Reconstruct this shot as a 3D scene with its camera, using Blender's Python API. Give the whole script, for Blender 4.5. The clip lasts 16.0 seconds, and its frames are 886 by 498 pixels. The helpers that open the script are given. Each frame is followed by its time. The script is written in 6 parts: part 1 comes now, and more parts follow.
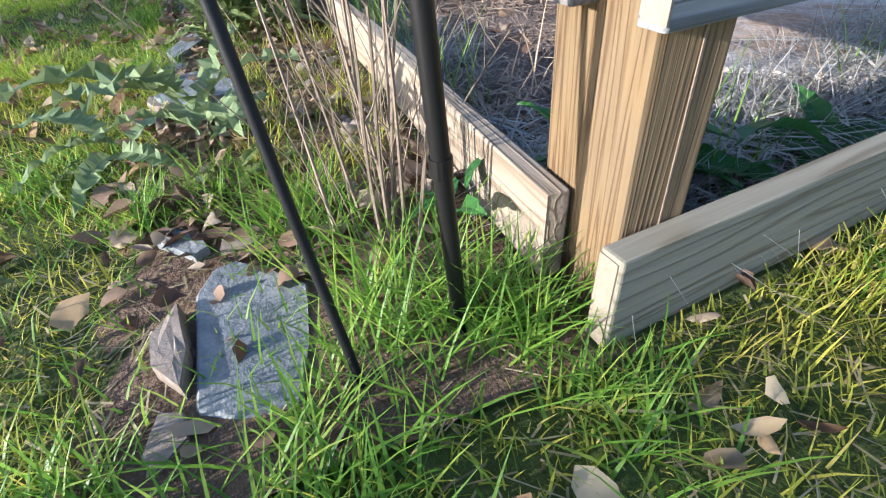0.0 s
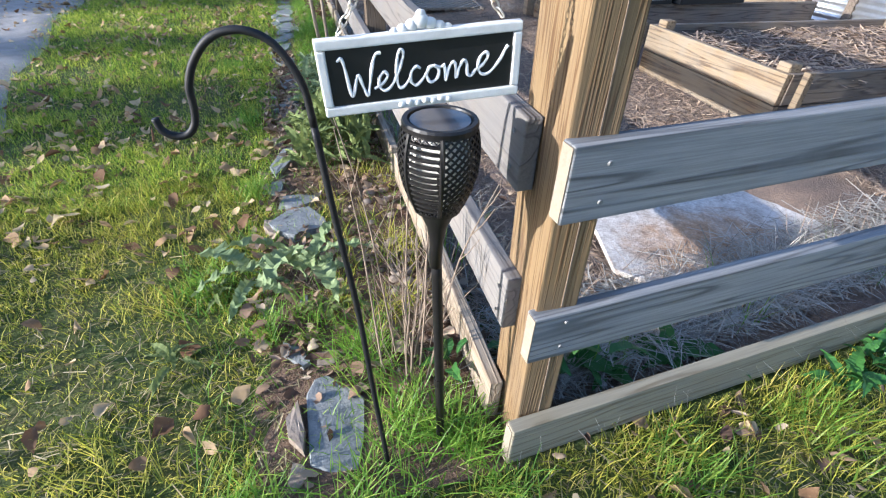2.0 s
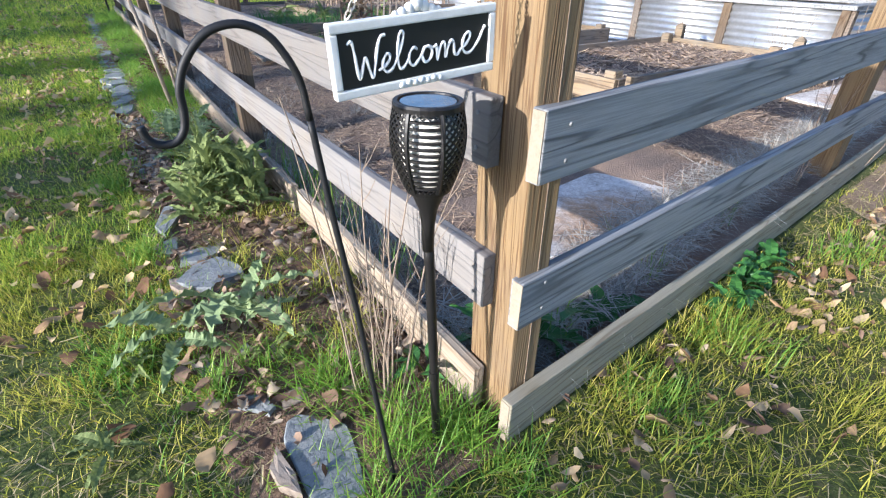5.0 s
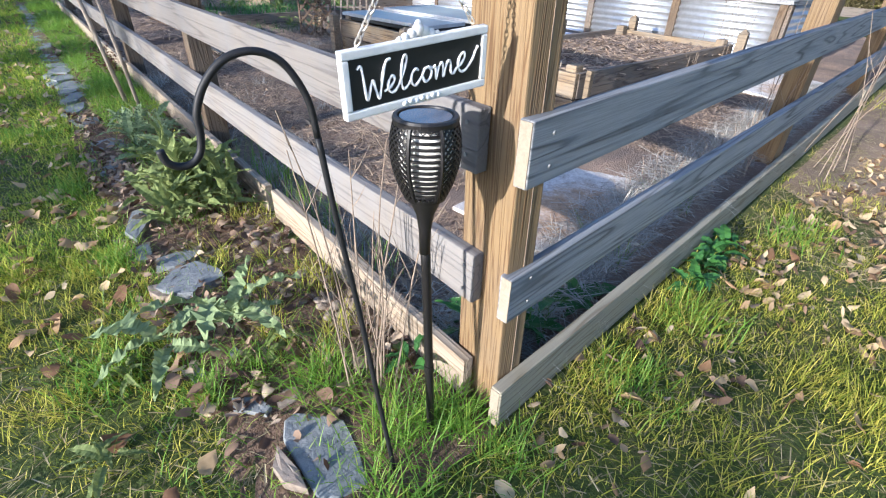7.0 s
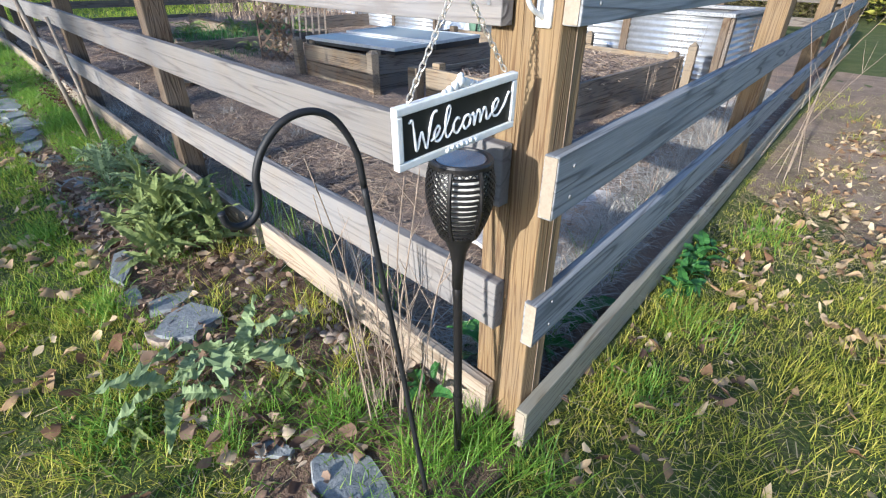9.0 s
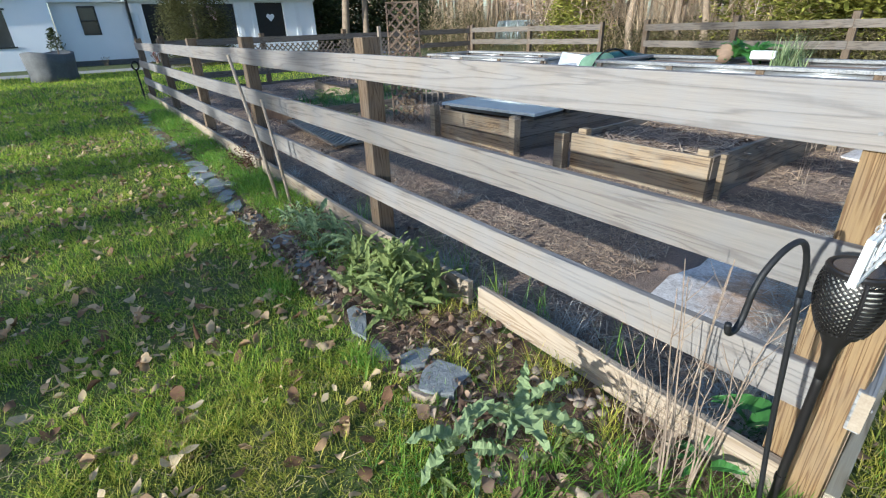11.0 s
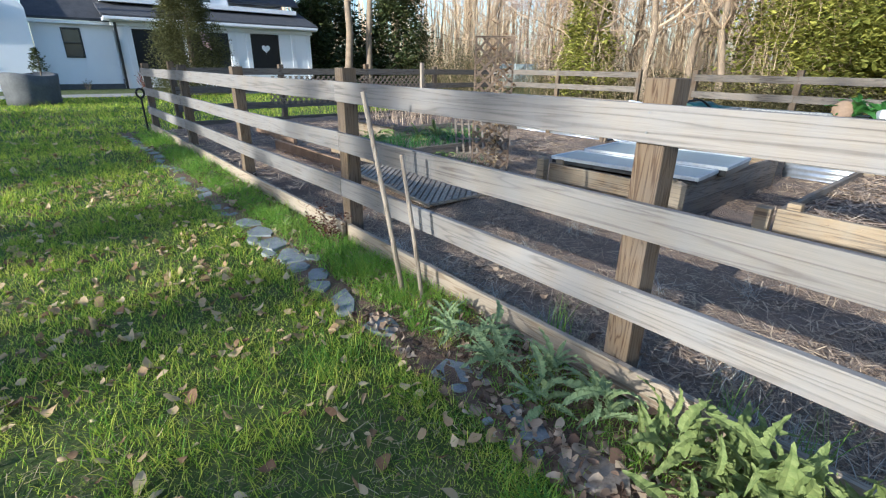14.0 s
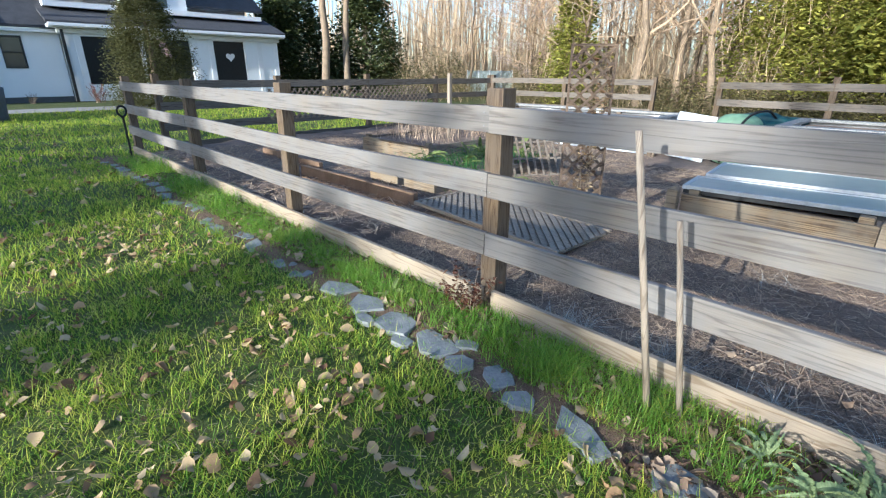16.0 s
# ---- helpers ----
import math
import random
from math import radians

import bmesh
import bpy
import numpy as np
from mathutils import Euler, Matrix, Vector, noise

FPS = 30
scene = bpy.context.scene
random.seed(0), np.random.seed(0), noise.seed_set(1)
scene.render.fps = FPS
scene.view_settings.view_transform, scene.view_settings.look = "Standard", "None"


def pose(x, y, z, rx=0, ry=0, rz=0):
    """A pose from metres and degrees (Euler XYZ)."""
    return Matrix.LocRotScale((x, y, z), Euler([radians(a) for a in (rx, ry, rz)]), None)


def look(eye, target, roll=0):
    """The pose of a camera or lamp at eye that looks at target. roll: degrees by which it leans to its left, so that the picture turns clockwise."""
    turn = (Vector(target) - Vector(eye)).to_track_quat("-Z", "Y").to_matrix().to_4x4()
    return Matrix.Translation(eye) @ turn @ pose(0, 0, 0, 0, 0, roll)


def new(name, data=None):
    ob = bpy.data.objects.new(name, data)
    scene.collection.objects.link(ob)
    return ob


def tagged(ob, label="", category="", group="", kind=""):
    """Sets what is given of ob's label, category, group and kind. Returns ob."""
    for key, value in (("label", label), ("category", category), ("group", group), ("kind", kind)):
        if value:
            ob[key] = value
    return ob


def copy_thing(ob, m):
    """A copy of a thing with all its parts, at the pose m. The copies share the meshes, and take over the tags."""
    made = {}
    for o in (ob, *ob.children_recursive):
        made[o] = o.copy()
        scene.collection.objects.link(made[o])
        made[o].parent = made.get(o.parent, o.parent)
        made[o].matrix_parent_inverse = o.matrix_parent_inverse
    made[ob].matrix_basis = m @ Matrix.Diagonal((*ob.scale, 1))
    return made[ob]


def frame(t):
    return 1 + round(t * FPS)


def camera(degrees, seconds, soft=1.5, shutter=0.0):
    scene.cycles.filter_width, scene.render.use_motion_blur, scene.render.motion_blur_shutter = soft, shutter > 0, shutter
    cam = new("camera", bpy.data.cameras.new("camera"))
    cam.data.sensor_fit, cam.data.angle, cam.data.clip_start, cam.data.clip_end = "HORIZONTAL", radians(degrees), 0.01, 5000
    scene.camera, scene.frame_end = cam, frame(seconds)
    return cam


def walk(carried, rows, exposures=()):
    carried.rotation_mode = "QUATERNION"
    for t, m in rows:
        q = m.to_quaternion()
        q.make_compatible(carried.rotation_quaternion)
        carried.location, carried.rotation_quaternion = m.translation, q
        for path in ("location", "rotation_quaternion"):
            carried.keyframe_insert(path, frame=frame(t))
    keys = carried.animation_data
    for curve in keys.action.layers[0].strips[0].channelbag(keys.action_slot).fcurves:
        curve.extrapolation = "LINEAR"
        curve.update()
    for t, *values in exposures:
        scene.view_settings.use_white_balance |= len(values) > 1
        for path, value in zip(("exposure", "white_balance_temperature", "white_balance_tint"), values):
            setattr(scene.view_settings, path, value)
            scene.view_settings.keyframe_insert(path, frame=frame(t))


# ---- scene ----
cam = camera(86.0, 16.0, soft=1.2)
PATH = [
    (0, (-0.293, -0.279, 0.455), (0.206, 1.195, -0.797), -4.6),
    (0.5, (-0.302, -0.298, 0.538), (0.233, 1.218, -0.652), -1.6),
    (1, (-0.316, -0.348, 0.796), (0.197, 1.192, -0.371), -0.9),
    (1.5, (-0.34, -0.465, 1.064), (0.133, 1.089, -0.103), 1.1),
    (2, (-0.358, -0.551, 1.125), (0.101, 0.985, -0.069), 2.5),
    (2.5, (-0.438, -0.572, 1.089), (0.156, 0.926, -0.095), 3.7),
    (3, (-0.531, -0.602, 1.068), (0.244, 0.867, -0.045), 3.7),
    (3.5, (-0.547, -0.601, 1.051), (0.326, 0.871, 0.016), 3.2),
    (4, (-0.566, -0.578, 1.044), (0.357, 0.89, 0.049), 2.2),
    (6.5, (-0.65, -0.54, 1.067), (0.398, 0.777, -0.013), 1.3),
    (7, (-0.673, -0.54, 1.098), (0.415, 0.757, 0.034), 1.8),
    (7.5, (-0.674, -0.565, 1.13), (0.45, 0.72, 0.089), 2.1),
    (8, (-0.651, -0.535, 1.133), (0.472, 0.717, 0.052), 3.2),
    (8.2, (-0.682, -0.534, 1.105), (0.488, 0.703, 0.056), 2.5),
    (10.3, (-1.187, -0.278, 1.24), (0.052, 0.953, 0.267), -0.5),
    (10.4, (-1.273, -0.269, 1.24), (-0.043, 1.021, 0.333), -0.7),
    (10.5, (-1.274, -0.226, 1.271), (-0.095, 1.093, 0.338), -1.4),
    (10.7, (-1.33, -0.168, 1.299), (-0.201, 1.223, 0.412), -1.4),
    (11, (-1.368, -0.073, 1.333), (-0.307, 1.393, 0.481), -2.0),
    (11.3, (-1.349, 0.066, 1.373), (-0.334, 1.572, 0.538), -2.9),
    (11.5, (-1.332, 0.158, 1.361), (-0.31, 1.677, 0.555), -1.5),
    (12, (-1.289, 0.418, 1.338), (-0.269, 1.947, 0.551), -1.3),
    (12.5, (-1.38, 0.754, 1.319), (-0.354, 2.284, 0.54), -1.3),
    (13, (-1.452, 1.042, 1.304), (-0.416, 2.568, 0.53), -1.1),
    (13.5, (-1.526, 1.399, 1.319), (-0.438, 2.899, 0.566), -0.3),
    (14, (-1.709, 1.738, 1.316), (-0.521, 3.176, 0.596), 0.8),
    (14.5, (-1.824, 2.056, 1.343), (-0.542, 3.425, 0.649), 1.3),
    (15, (-1.875, 2.491, 1.358), (-0.549, 3.821, 0.671), 1.2),
    (15.5, (-1.996, 2.941, 1.35), (-0.667, 4.267, 0.66), 0.9),
    (16, (-2.046, 3.354, 1.371), (-0.731, 4.689, 0.674), 0.3),
]
walk(cam, [(t, look(eye, target, roll)) for t, eye, target, roll in PATH], [(0, 1.80, 4960, 14), (8.2, 1.70, 4960, 15), (10.3, 1.37, 4870, 7), (12.5, 1.42, 4890, 7), (14, 1.54, 4920, 8), (16, 1.66, 4900, 8)])

# ---- world, sun, exposure ----
world = bpy.data.worlds.new("world")
scene.world = world
world.use_nodes = True
SUN_EL, SUN_AZ = 15.0, 265.0   # degrees; azimuth clockwise from +y: the sun stands over -x
sky = world.node_tree.nodes.new("ShaderNodeTexSky")
sky.sky_type, sky.sun_disc = "NISHITA", False
sky.sun_elevation, sky.sun_rotation = radians(SUN_EL), radians(SUN_AZ)
sky.air_density, sky.dust_density, sky.ozone_density = 1.0, 1.5, 1.0
bg = world.node_tree.nodes["Background"]
bg.inputs["Strength"].default_value = 0.10
world.node_tree.links.new(sky.outputs["Color"], bg.inputs["Color"])
_a, _e = radians(SUN_AZ), radians(SUN_EL)
SUN_FROM = Vector((math.sin(_a) * math.cos(_e), math.cos(_a) * math.cos(_e), math.sin(_e)))
sun = new("sun", bpy.data.lights.new("sun", "SUN"))
sun.data.energy, sun.data.angle, sun.data.color = 3.75, radians(0.6), (1.0, 0.84, 0.60)
sun.matrix_world = look(SUN_FROM * 40, (0, 0, 0))


# ---- materials ----
def mat(name):
    m = bpy.data.materials.new(name)
    m.use_nodes = True
    nt = m.node_tree
    return m, nt, nt.nodes["Principled BSDF"]


def N(nt, kind, **kw):
    n = nt.nodes.new(kind)
    for k, v in kw.items():
        if k in n.inputs:
            n.inputs[k].default_value = v
    return n


def ramp(nt, fac, *stops):
    r = nt.nodes.new("ShaderNodeValToRGB")
    els = r.color_ramp.elements
    while len(els) < len(stops):
        els.new(0.5)
    for e, (p, c) in zip(els, stops):
        e.position = p
        e.color = (*c, 1) if len(c) == 3 else c
    nt.links.new(fac, r.inputs["Fac"])
    return r.outputs["Color"]


def mix(nt, fac, a, b, mode="MIX"):
    n = nt.nodes.new("ShaderNodeMix")
    n.data_type, n.blend_type = "RGBA", mode
    for sock, v in ((n.inputs[0], fac), (n.inputs[6], a), (n.inputs[7], b)):
        if hasattr(v, "is_output"):
            nt.links.new(v, sock)
        else:
            sock.default_value = v if not isinstance(v, tuple) else (*v, 1)
    return n.outputs[2]


def coords(nt, scale=(1, 1, 1), kind="Object", turn=(0, 0, 0)):
    tc = nt.nodes.new("ShaderNodeTexCoord")
    mp = nt.nodes.new("ShaderNodeMapping")
    mp.inputs["Scale"].default_value = scale
    mp.inputs["Rotation"].default_value = turn
    nt.links.new(tc.outputs[kind], mp.inputs["Vector"])
    return mp.outputs["Vector"]


def tex_noise(nt, vec, scale, detail=4, rough=0.55, distort=0.0):
    n = N(nt, "ShaderNodeTexNoise", Scale=scale, Detail=detail, Roughness=rough, Distortion=distort)
    nt.links.new(vec, n.inputs["Vector"])
    return n.outputs["Fac"]


def bump(nt, bsdf, height, strength=0.4, distance=0.004):
    b = N(nt, "ShaderNodeBump", Strength=strength, Distance=distance)
    nt.links.new(height, b.inputs["Height"])
    nt.links.new(b.outputs["Normal"], bsdf.inputs["Normal"])


def shifted(nt, vec, amount=37.0):
    """The coordinates moved by a random amount for each object, so that repeats differ."""
    oi = nt.nodes.new("ShaderNodeObjectInfo")
    mul = nt.nodes.new("ShaderNodeMath")
    mul.operation = "MULTIPLY"
    mul.inputs[1].default_value = amount
    nt.links.new(oi.outputs["Random"], mul.inputs[0])
    add = nt.nodes.new("ShaderNodeVectorMath")
    nt.links.new(vec, add.inputs[0])
    nt.links.new(mul.outputs[0], add.inputs[1])
    return add.outputs[0], oi.outputs["Random"]


def wood(name, dark, mid, light, axis=0, grain=18.0, weather=(0.36, 0.36, 0.37), weather_amount=0.5, rough=0.8, straight=1.0):
    """Softwood plank: cathedral grain along an axis, knots, and patchy grey weathering."""
    m, nt, b = mat(name)
    sc = [grain * 0.55] * 3
    sc[axis] = grain * 0.035 / straight
    v, rnd = shifted(nt, coords(nt, tuple(sc)))
    big = tex_noise(nt, v, 1.1, 2, 0.5, 0.6 / straight)
    wave = nt.nodes.new("ShaderNodeMath")
    wave.operation = "MULTIPLY"
    wave.inputs[1].default_value = 46.0
    nt.links.new(big, wave.inputs[0])
    sn = nt.nodes.new("ShaderNodeMath")
    sn.operation = "SINE"
    nt.links.new(wave.outputs[0], sn.inputs[0])
    rings = ramp(nt, sn.outputs[0], (0.0, (0, 0, 0)), (0.75, (0.45, 0.45, 0.45)), (1.0, (1, 1, 1)))
    sc2 = [160] * 3
    sc2[axis] = 4
    v2, _ = shifted(nt, coords(nt, tuple(sc2)), 11)
    fine = tex_noise(nt, v2, 1.0, 3, 0.7)
    base = ramp(nt, rings, (0.0, light), (0.55, mid), (1.0, dark))
    base = mix(nt, 0.68, base, ramp(nt, fine, (0.28, dark), (0.62, light)), "OVERLAY")
    v3, _ = shifted(nt, coords(nt, (2.2, 2.2, 2.2)), 5)
    blot = tex_noise(nt, v3, 2.3, 5, 0.6)
    f = ramp(nt, blot, (0.5 - 0.3 * weather_amount, (0, 0, 0)), (0.85 - 0.3 * weather_amount, (weather_amount,) * 3))
    grey = mix(nt, 0.75, weather, base, "MULTIPLY")
    grey = mix(nt, 0.55, weather, grey)
    col = mix(nt, f, base, grey)
    hsv = nt.nodes.new("ShaderNodeHueSaturation")
    hv = nt.nodes.new("ShaderNodeMapRange")
    hv.inputs["To Min"].default_value, hv.inputs["To Max"].default_value = 0.85, 1.12
    nt.links.new(rnd, hv.inputs["Value"])
    nt.links.new(hv.outputs[0], hsv.inputs["Value"])
    nt.links.new(col, hsv.inputs["Color"])
    nt.links.new(hsv.outputs[0], b.inputs["Base Color"])
    b.inputs["Roughness"].default_value = rough
    b.inputs["Specular IOR Level"].default_value = 0.25
    h = mix(nt, 0.5, rings, fine)
    bump(nt, b, h, 0.55, 0.004)
    return m


def blotchy(name, stops, scale=8.0, fine=60.0, rough=0.85, bump_s=0.4, dist=0.01, island=0.0, kind="Object", metal=0.0, spec=0.3):
    m, nt, b = mat(name)
    v, rnd = shifted(nt, coords(nt, (1, 1, 1), kind), 13)
    a = tex_noise(nt, v, scale, 5, 0.6, 0.3)
    c = tex_noise(nt, v, fine, 4, 0.65)
    f = mix(nt, 0.45, a, c)
    if island:
        g = nt.nodes.new("ShaderNodeNewGeometry")
        f = mix(nt, island, f, g.outputs["Random Per Island"])
    nt.links.new(ramp(nt, f, *stops), b.inputs["Base Color"])
    b.inputs["Roughness"].default_value, b.inputs["Metallic"].default_value = rough, metal
    b.inputs["Specular IOR Level"].default_value = spec
    bump(nt, b, mix(nt, 0.6, a, c), bump_s, dist)
    return m


def leafy(name, stops, rough=0.55, through_light=0.35, patch=1.7, island=0.5):
    """Thin leaf or blade: colour varies per leaf and patch, and light shines through."""
    m, nt, b = mat(name)
    g = nt.nodes.new("ShaderNodeNewGeometry")
    v = coords(nt, (1, 1, 1), "Object")
    a = tex_noise(nt, v, patch, 4, 0.65)
    f = mix(nt, island, a, g.outputs["Random Per Island"])
    col = ramp(nt, f, *stops)
    nt.links.new(col, b.inputs["Base Color"])
    b.inputs["Roughness"].default_value = rough
    b.inputs["Specular IOR Level"].default_value = 0.3
    tr = nt.nodes.new("ShaderNodeBsdfTranslucent")
    nt.links.new(col, tr.inputs["Color"])
    mx = nt.nodes.new("ShaderNodeMixShader")
    mx.inputs[0].default_value = through_light
    nt.links.new(b.outputs[0], mx.inputs[1])
    nt.links.new(tr.outputs[0], mx.inputs[2])
    nt.links.new(mx.outputs[0], nt.nodes["Material Output"].inputs["Surface"])
    return m


def plain(name, col, rough=0.5, metal=0.0, grain=40.0, var=0.12, spec=0.4):
    lo = tuple(c * (1 - var) for c in col)
    hi = tuple(min(1, c * (1 + var)) for c in col)
    return blotchy(name, ((0.35, lo), (0.65, hi)), 6, grain, rough, 0.12, 0.002, 0, "Object", metal, spec)


M_POST = wood("pine_post", (0.160, 0.104, 0.055), (0.215, 0.155, 0.084), (0.281, 0.219, 0.131), axis=2, grain=70, weather=(0.198, 0.174, 0.147), weather_amount=0.3, straight=3.0)
M_POST_OLD = wood("weathered_post", (0.098, 0.061, 0.032), (0.157, 0.111, 0.069), (0.216, 0.171, 0.116), axis=2, grain=40, weather=(0.167, 0.151, 0.138), weather_amount=0.5)
M_RAIL_X = wood("grey_rail_x", (0.130, 0.126, 0.122), (0.270, 0.268, 0.266), (0.375, 0.370, 0.362), axis=0, grain=24, weather=(0.310, 0.326, 0.345), weather_amount=0.6, straight=1.6)
M_RAIL_Y = wood("grey_rail_y", (0.165, 0.146, 0.130), (0.240, 0.218, 0.196), (0.280, 0.258, 0.232), axis=1, grain=24, weather=(0.262, 0.258, 0.262), weather_amount=0.7, straight=1.7)
M_KICK_X = wood("kick_board_x", (0.236, 0.203, 0.144), (0.328, 0.301, 0.238), (0.374, 0.349, 0.281), axis=0, grain=22, weather=(0.303, 0.301, 0.275), weather_amount=0.4)
M_KICK_Y = wood("kick_board_y", (0.247, 0.196, 0.142), (0.326, 0.282, 0.222), (0.372, 0.328, 0.268), axis=1, grain=22, weather=(0.326, 0.302, 0.268), weather_amount=0.35)
M_BED_X = wood("bed_board_x", (0.112, 0.083, 0.060), (0.210, 0.173, 0.135), (0.300, 0.255, 0.203), axis=0, grain=22, weather=(0.225, 0.217, 0.210), weather_amount=0.6)
M_BED_Y = wood("bed_board_y", (0.085, 0.052, 0.028), (0.210, 0.150, 0.088), (0.330, 0.265, 0.175), axis=1, grain=26, weather=(0.300, 0.265, 0.210), weather_amount=0.75, straight=2.0)
M_SAWN = blotchy("end_grain", ((0.3, (0.215, 0.174, 0.123)), (0.7, (0.312, 0.263, 0.201))), 40, 160, 0.85, 0.4, 0.002)
M_STAKE = wood("bleached_stake", (0.222, 0.182, 0.140), (0.313, 0.273, 0.223), (0.378, 0.334, 0.279), axis=2, grain=30, weather=(0.326, 0.298, 0.262), weather_amount=0.5)
M_LATTICE = wood("lattice_wood", (0.160, 0.116, 0.082), (0.288, 0.224, 0.169), (0.366, 0.311, 0.241), axis=0, grain=25, weather=(0.302, 0.272, 0.241), weather_amount=0.5)
M_TRELLIS = wood("trellis_wood", (0.105, 0.074, 0.050), (0.185, 0.136, 0.096), (0.255, 0.200, 0.150), axis=0, grain=25, weather=(0.215, 0.185, 0.158), weather_amount=0.4)
M_SOIL = blotchy("lawn_soil", ((0.25, (0.028, 0.036, 0.008)), (0.5, (0.064, 0.084, 0.017)), (0.72, (0.147, 0.123, 0.050))), 3.0, 45, 0.95, 0.8, 0.02)
M_DIRT = blotchy("leafy_dirt", ((0.3, (0.078, 0.050, 0.034)), (0.55, (0.165, 0.108, 0.070)), (0.8, (0.280, 0.200, 0.132))), 9.0, 90, 0.95, 1.0, 0.02)
M_BARE = blotchy("bare_dirt", ((0.3, (0.115, 0.080, 0.055)), (0.5, (0.230, 0.165, 0.115)), (0.75, (0.370, 0.285, 0.205))), 5.0, 70, 0.95, 0.9, 0.015)
M_MULCH = blotchy("mulch", ((0.26, (0.090, 0.072, 0.062)), (0.46, (0.205, 0.155, 0.124)), (0.62, (0.340, 0.240, 0.172)), (0.85, (0.560, 0.354, 0.220))), 2.4, 130, 0.95, 1.0, 0.03)
M_STRAW = leafy("straw", ((0.2, (0.130, 0.102, 0.084)), (0.45, (0.295, 0.220, 0.162)), (0.62, (0.400, 0.285, 0.190)), (0.85, (0.640, 0.500, 0.340))), 0.8, 0.1, 1.4, 0.6)
M_THATCH = leafy("lawn_thatch", ((0.2, (0.120, 0.100, 0.045)), (0.5, (0.310, 0.250, 0.120)), (0.8, (0.520, 0.430, 0.245))), 0.8, 0.15, 3.0, 0.6)
M_DRYGRASS = leafy("bleached_grass", ((0.2, (0.240, 0.215, 0.180)), (0.55, (0.470, 0.435, 0.375)), (0.9, (0.660, 0.620, 0.540))), 0.7, 0.2, 3.0, 0.6)
M_GRASS = leafy("grass", ((0.2, (0.055, 0.135, 0.012)), (0.36, (0.165, 0.290, 0.024)), (0.50, (0.350, 0.455, 0.038)), (0.64, (0.545, 0.570, 0.062)), (0.85, (0.650, 0.590, 0.170))), 0.65, 0.5, 2.6, 0.45)
M_GRASS_YELLOW = leafy("yellow_grass", ((0.2, (0.080, 0.120, 0.014)), (0.36, (0.235, 0.285, 0.028)), (0.50, (0.450, 0.455, 0.048)), (0.64, (0.610, 0.550, 0.085)), (0.85, (0.640, 0.520, 0.220))), 0.65, 0.5, 4.0, 0.45)
M_LUSH = leafy("lush_grass", ((0.2, (0.098, 0.218, 0.025)), (0.6, (0.238, 0.391, 0.045)), (0.9, (0.475, 0.483, 0.089))), 0.45, 0.5)
M_WEED = leafy("weed_leaf", ((0.2, (0.050, 0.082, 0.022)), (0.5, (0.135, 0.175, 0.050)), (0.85, (0.330, 0.350, 0.130))), 0.75, 0.3, 9.0, 0.6)
M_WEED_B = leafy("blue_green_leaf", ((0.2, (0.085, 0.132, 0.055)), (0.55, (0.200, 0.258, 0.115)), (0.9, (0.490, 0.520, 0.290))), 0.7, 0.25, 9.0, 0.6)
M_DOCK = leafy("dark_leaf", ((0.2, (0.03, 0.09, 0.02)), (0.6, (0.06, 0.16, 0.035)), (0.9, (0.12, 0.22, 0.06))), 0.4, 0.3)
M_LEAF = leafy("dead_leaf", ((0.2, (0.170, 0.092, 0.046)), (0.4, (0.340, 0.222, 0.112)), (0.6, (0.470, 0.335, 0.180)), (0.85, (0.560, 0.435, 0.260))), 0.8, 0.25, 30.0, 0.7)
M_LEAF_OLD = leafy("litter_leaf", ((0.2, (0.090, 0.054, 0.036)), (0.42, (0.200, 0.128, 0.082)), (0.62, (0.310, 0.215, 0.140)), (0.85, (0.430, 0.335, 0.235))), 0.8, 0.2, 30.0, 0.75)
M_TWIG = plain("twig_bark", (0.215, 0.165, 0.120), 0.85, 0, 90, 0.4)
M_STONE = blotchy("slate_stone", ((0.3, (0.105, 0.112, 0.118)), (0.48, (0.188, 0.198, 0.202)), (0.66, (0.285, 0.285, 0.268)), (0.85, (0.330, 0.292, 0.228))), 11, 80, 0.85, 0.8, 0.008)
M_STONE_W = blotchy("pale_stone", ((0.3, (0.140, 0.104, 0.076)), (0.55, (0.255, 0.205, 0.160)), (0.8, (0.340, 0.290, 0.230))), 12, 80, 0.85, 0.6, 0.006)
M_IRON = plain("black_iron", (0.011, 0.011, 0.012), 0.55, 0.0, 120, 0.3, 0.3)
M_PLASTIC = plain("black_plastic", (0.009, 0.008, 0.008), 0.45, 0.0, 60, 0.15, 0.35)
M_SOLAR = plain("solar_panel", (0.05, 0.055, 0.07), 0.12, 0.0, 60, 0.1, 0.6)
M_LAMPWHITE = plain("lamp_tube", (0.72, 0.69, 0.62), 0.35, 0, 50, 0.05)
M_WHITE = blotchy("worn_white_paint", ((0.25, (0.378, 0.332, 0.275)), (0.36, (0.588, 0.573, 0.535)), (0.6, (0.672, 0.664, 0.632))), 14, 90, 0.5, 0.35, 0.003)
M_BOARD = plain("chalkboard", (0.012, 0.012, 0.013), 0.45, 0, 60, 0.2)
M_CHALK = plain("chalk_white", (0.637, 0.637, 0.629), 0.8, 0, 90, 0.1)
M_CHAIN = plain("chain_metal", (0.55, 0.50, 0.42), 0.45, 0.7, 90, 0.3)
M_SCREW = plain("screw_steel", (0.20, 0.20, 0.20), 0.6, 0.5, 90, 0.2)
